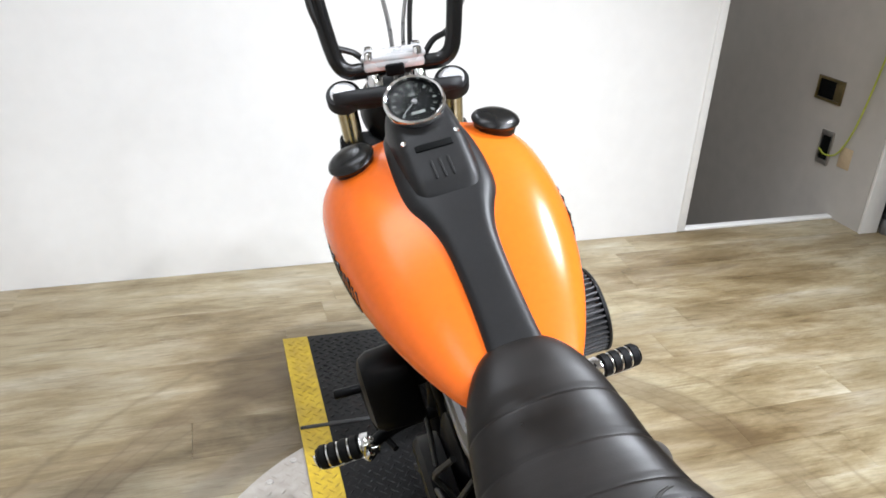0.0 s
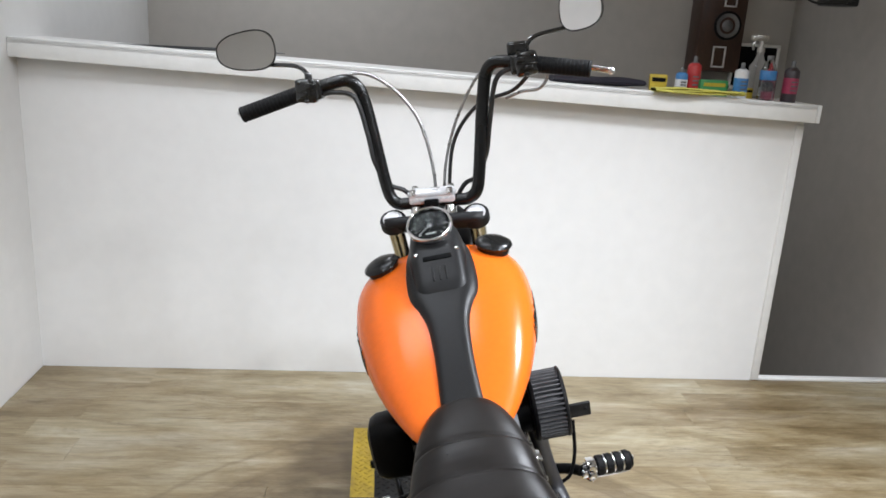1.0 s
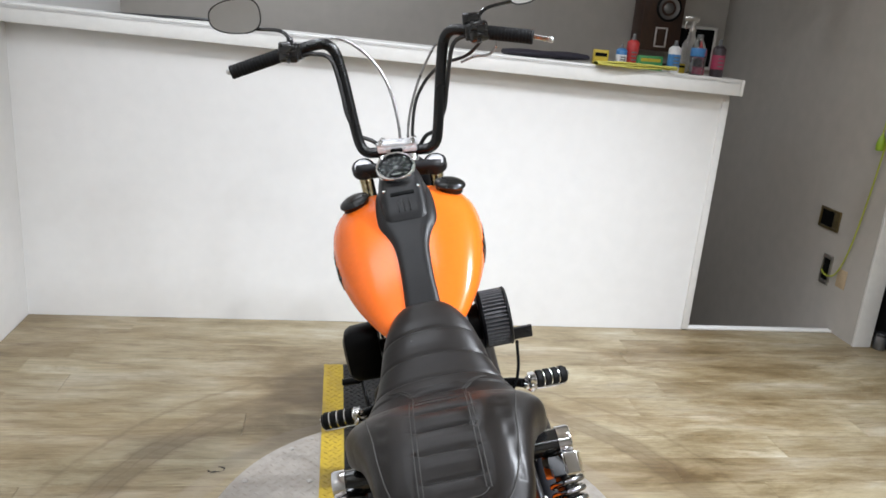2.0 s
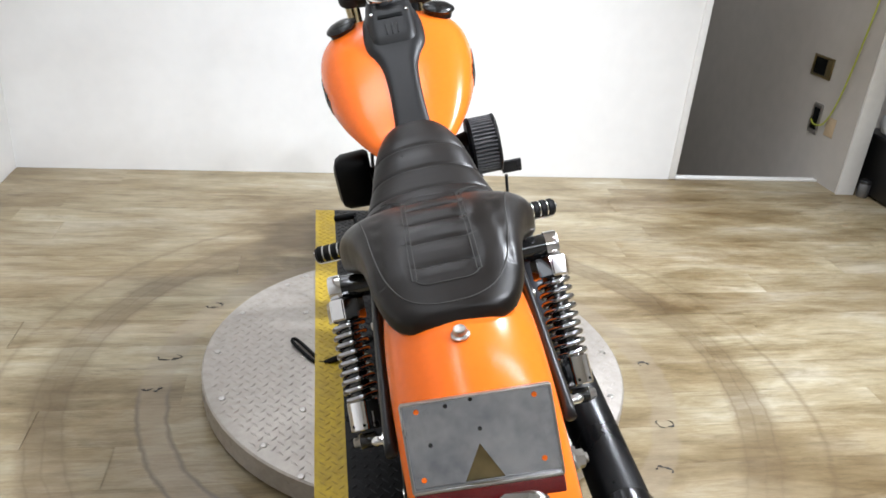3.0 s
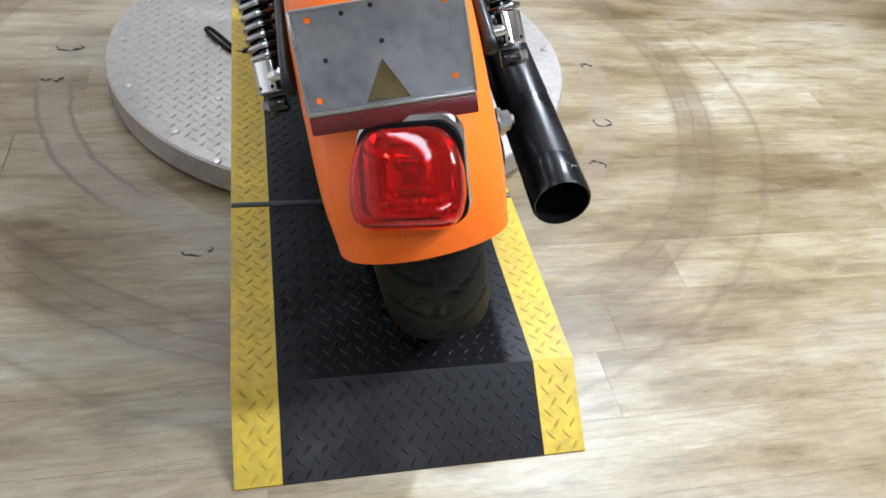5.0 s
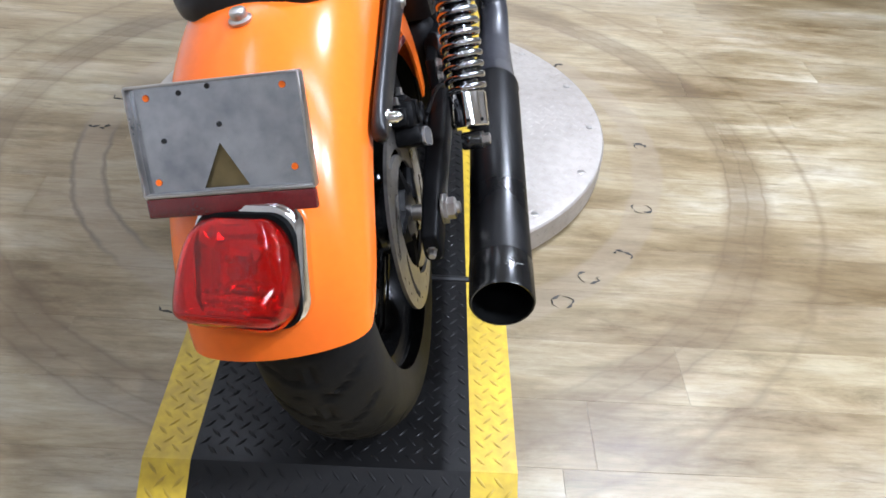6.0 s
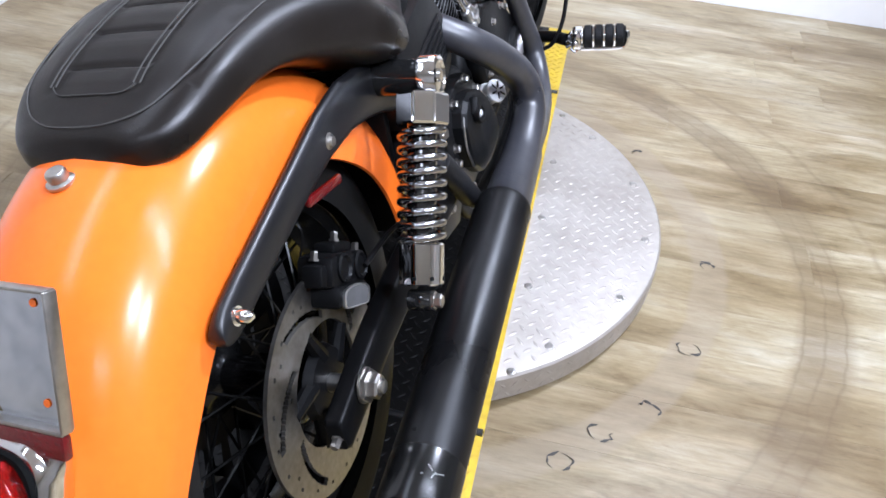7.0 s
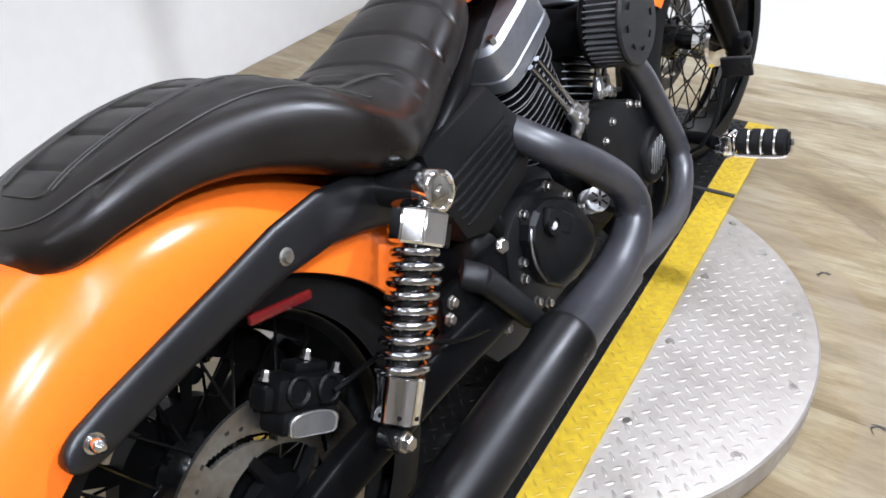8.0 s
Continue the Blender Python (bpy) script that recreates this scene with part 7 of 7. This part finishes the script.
for q in range(3):
    rings = []
    for k in range(26):
        x = -0.19 + 0.38 * k / 25
        t = 0.004 + 0.003 * rr.random()
        cz = 0.006 + 0.006 * q + 0.005 * math.sin(9 * x + q) ** 2
        cy = 0.02 * math.sin(14 * x + q) * 0.5
        rings.append([(x, cy + 0.042 * math.cos(a) * (1 - 0.12 * q), cz + t * math.sin(a)) for a in [2 * math.pi * j / 12 for j in range(12)]])
    loft(bm, rings)
part("cloth", bm, M_cloth, rag)
roll = thing("dark_cloth", pose(0.78, LY + 0.1, ledge_z(0.78)), "dark blue folded cloth lying on the ledge", "cloth")
bm = bmesh.new()
rings = []
for k in range(24):
    x = -0.2 + 0.4 * k / 23
    rings.append([(x, 0.06 * math.cos(a) + 0.012 * math.sin(17 * x), 0.018 + 0.016 * math.sin(a) * (1 + 0.35 * math.sin(19 * x) * math.sin(7 * x))) for a in [2 * math.pi * j / 14 for j in range(14)]])
loft(bm, rings)
part("cloth", bm, M_navy, roll)
stick = thing("black_strip", pose(-0.9, LY + 0.13, ledge_z(-0.9)), "thin black strip lying along the ledge", "strip")
bm = bmesh.new()
tube(bm, [(-0.45, 0, 0.006), (-0.2, 0.01, 0.006), (0.1, 0.005, 0.008), (0.35, 0.02, 0.006)], [0.003, 0.005, 0.007, 0.002], 8)
part("strip", bm, M_binblk, stick)

# loudspeaker behind
speaker = thing("loudspeaker", pose(1.96, Y_FAR, 1.64), "dark walnut loudspeaker cabinet with a silver cone on the wall", "loudspeaker")
bm = bmesh.new()
box(bm, (0, -0.09, 0.08), (0.285, 0.18, 0.72), 0.006)
part("cabinet", bm, M_wood_dark, speaker)
bm = bmesh.new()
lathe(bm, (0.03, -0.18, 0.0), (0, -1, 0), [(0, 0.088), (0.006, 0.087), (0.009, 0.081), (0.011, 0.077), (0.006, 0.072)], 36, close=False)
part("surround", bm, M_rubber, speaker, "black rubber cone surround")
bm = bmesh.new()
lathe(bm, (0.03, -0.18, 0.0), (0, -1, 0), [(0.007, 0.073), (0.001, 0.055), (-0.003, 0.036), (0.003, 0.034), (0.010, 0.024), (0.013, 0.01), (0.0135, 0)], 36, close=False)
part("cone", bm, M_badge, speaker, "silver loudspeaker cone with a dust cap")
for x, z, w, h in ((0.03, 0.19, 0.07, 0.15), (0.0, -0.19, 0.075, 0.12)):
    bm = bmesh.new()
    for c, s in (((x - w / 2, z), (0.01, h)), ((x + w / 2, z), (0.01, h)), ((x, z + h / 2), (w + 0.01, 0.01)), ((x, z - h / 2), (w + 0.01, 0.01))):
        box(bm, (c[0], -0.184, c[1]), (s[0], 0.008, s[1]), 0.001)
    part("bright_trim", bm, M_satin, speaker)
bracket = thing("wall_bracket", pose(1.96, Y_FAR, 1.27), "black steel bracket carrying a loudspeaker", "bracket")
bm = bmesh.new()
box(bm, (0, -0.09, 0.0), (0.2, 0.18, 0.02), 0.003)
box(bm, (0, -0.006, -0.06), (0.12, 0.012, 0.12), 0.003)
part("bracket_body", bm, M_binblk, bracket)
shelf = thing("picture_frame", pose(2.27, Y_FAR, 1.40), "dark panel with a pale frame on the wall", "frame")
bm = bmesh.new()
box(bm, (0, -0.02, 0), (0.30, 0.03, 0.26), 0.004)
part("panel", bm, M_dial, shelf)
bm = bmesh.new()
for c, s in (((-0.15, 0), (0.02, 0.28)), ((0.15, 0), (0.02, 0.28)), ((0, 0.135), (0.32, 0.02)), ((0, -0.135), (0.32, 0.02))):
    box(bm, (c[0], -0.035, c[1]), (s[0], 0.02, s[1]), 0.003)
part("border", bm, M_trim, shelf)
tv = thing("hanging_bracket", pose(1.965, 3.3, 1.78), "black mount with a slack cable hanging from the ceiling", "bracket")
bm = bmesh.new()
box(bm, (-0.14, 0, 0.03), (0.11, 0.12, 0.13), 0.012)
box(bm, (0.11, 0, 0.02), (0.15, 0.12, 0.14), 0.008)
box(bm, (0, 0.0, 0.10), (0.4, 0.09, 0.05), 0.006)
part("bracket_body", bm, M_binblk, tv)
bm = bmesh.new()
rod(bm, (0, 0, 0.1), (0, 0, CEIL - 1.78), 0.022, seg=16)
part("drop_pole", bm, M_binblk, tv)
bm = bmesh.new()
tube(bm, [(-0.1, -0.06, -0.02), (-0.03, -0.06, -0.045), (0.06, -0.06, -0.04), (0.13, -0.06, -0.03), (0.3, -0.04, 0.06), (0.36, 0.0, 0.3), (0.3, 0.0, CEIL - 1.78)], 0.006, 6)
part("cable", bm, M_hose, tv)

# black bin, white box and stand beyond the stairwell
bin_ = thing("waste_bin", pose(2.86, 2.45, 0), "black plastic bin standing by the wall", "bin")
bm = bmesh.new()
loft(bm, [[(sx * w, sy * w * 0.9, z) for sx, sy in ((-1, -1), (1, -1), (1, 1), (-1, 1))] for z, w in ((0.012, 0.2), (0.02, 0.205), (0.30, 0.22), (0.312, 0.228), (0.325, 0.228))])
bmesh.ops.bevel(bm, geom=[e for e in bm.edges if abs(e.verts[0].co.z - e.verts[1].co.z) > 0.02], offset=0.02, segments=4, affect="EDGES")
part("bin_body", bm, M_binblk, bin_)
for sx in (-1, 1):
    for sy in (-1, 1):
        bm = bmesh.new()
        lathe(bm, (sx * 0.16, sy * 0.14, 0.0), (0, 0, 1), [(0, 0.012), (0.002, 0.016), (0.014, 0.016)], 12)
        part("foot", bm, M_rubber, bin_)
liner = thing("white_sack", pose(2.87, 2.46, 0.327), "white folded sack lying on the black bin", "sack")
bm = bmesh.new()
rng = random.Random(9)
loft(bm, [[((0.2 + g + 0.012 * math.sin(5 * a + 9 * z)) * math.copysign(abs(math.cos(a)) ** 0.6, math.cos(a)), (0.17 + g) * math.copysign(abs(math.sin(a)) ** 0.6, math.sin(a)), z) for a in [2 * math.pi * k / 40 for k in range(40)]] for z, g in ((0.0, -0.03), (0.006, 0.0), (0.04, 0.012), (0.08, 0.008), (0.105, -0.01), (0.112, -0.05))])
part("cloth", bm, M_white_can, liner, smooth=60)
crate = thing("storage_box", pose(2.9, 2.47, 0.441), "black storage box on top of the white sack", "box")
bm = bmesh.new()
loft(bm, [[(sx * w, sy * w * 0.75, z) for sx, sy in ((-1, -1), (1, -1), (1, 1), (-1, 1))] for z, w in ((0.0, 0.18), (0.15, 0.19), (0.155, 0.2), (0.175, 0.2))])
bmesh.ops.bevel(bm, geom=[e for e in bm.edges if abs(e.verts[0].co.z - e.verts[1].co.z) > 0.02], offset=0.02, segments=3, affect="EDGES")
part("tub", bm, M_binblk, crate)
bm = bmesh.new()
box(bm, (0, 0, 0.183), (0.4, 0.3, 0.014), 0.005)
part("lid", bm, M_binblk, crate)
can2 = thing("paint_can", pose(2.632, 2.50, 0), "small grey can with a black lid by the bin", "can")
bm = bmesh.new()
lathe(bm, (0, 0, 0), (0, 0, 1), [(0, 0.028), (0.003, 0.03), (0.07, 0.03), (0.073, 0.028)], 20)
part("can_body", bm, M_badge, can2)
bm = bmesh.new()
lathe(bm, (0, 0, 0.0735), (0, 0, 1), [(0, 0.031), (0.012, 0.031), (0.016, 0.028), (0.016, 0)], 20)
part("lid", bm, M_binblk, can2)
trolley = thing("wheeled_stand", pose(2.32, 1.52, 0), "black wheeled stand at the room's side", "stand")
bm = bmesh.new()
lathe(bm, (-0.03, 0, 0.045), (1, 0, 0), [(0, 0.03), (0.004, 0.044), (0.026, 0.044), (0.03, 0.03)], 24)
part("castor", bm, M_rubber, trolley)
bm = bmesh.new()
box(bm, (0.18, 0, 0.12), (0.42, 0.06, 0.05), 0.008)
rod(bm, (0, 0, 0.045), (0.0, 0, 0.12), 0.016)
part("base_bar", bm, M_binblk, trolley)
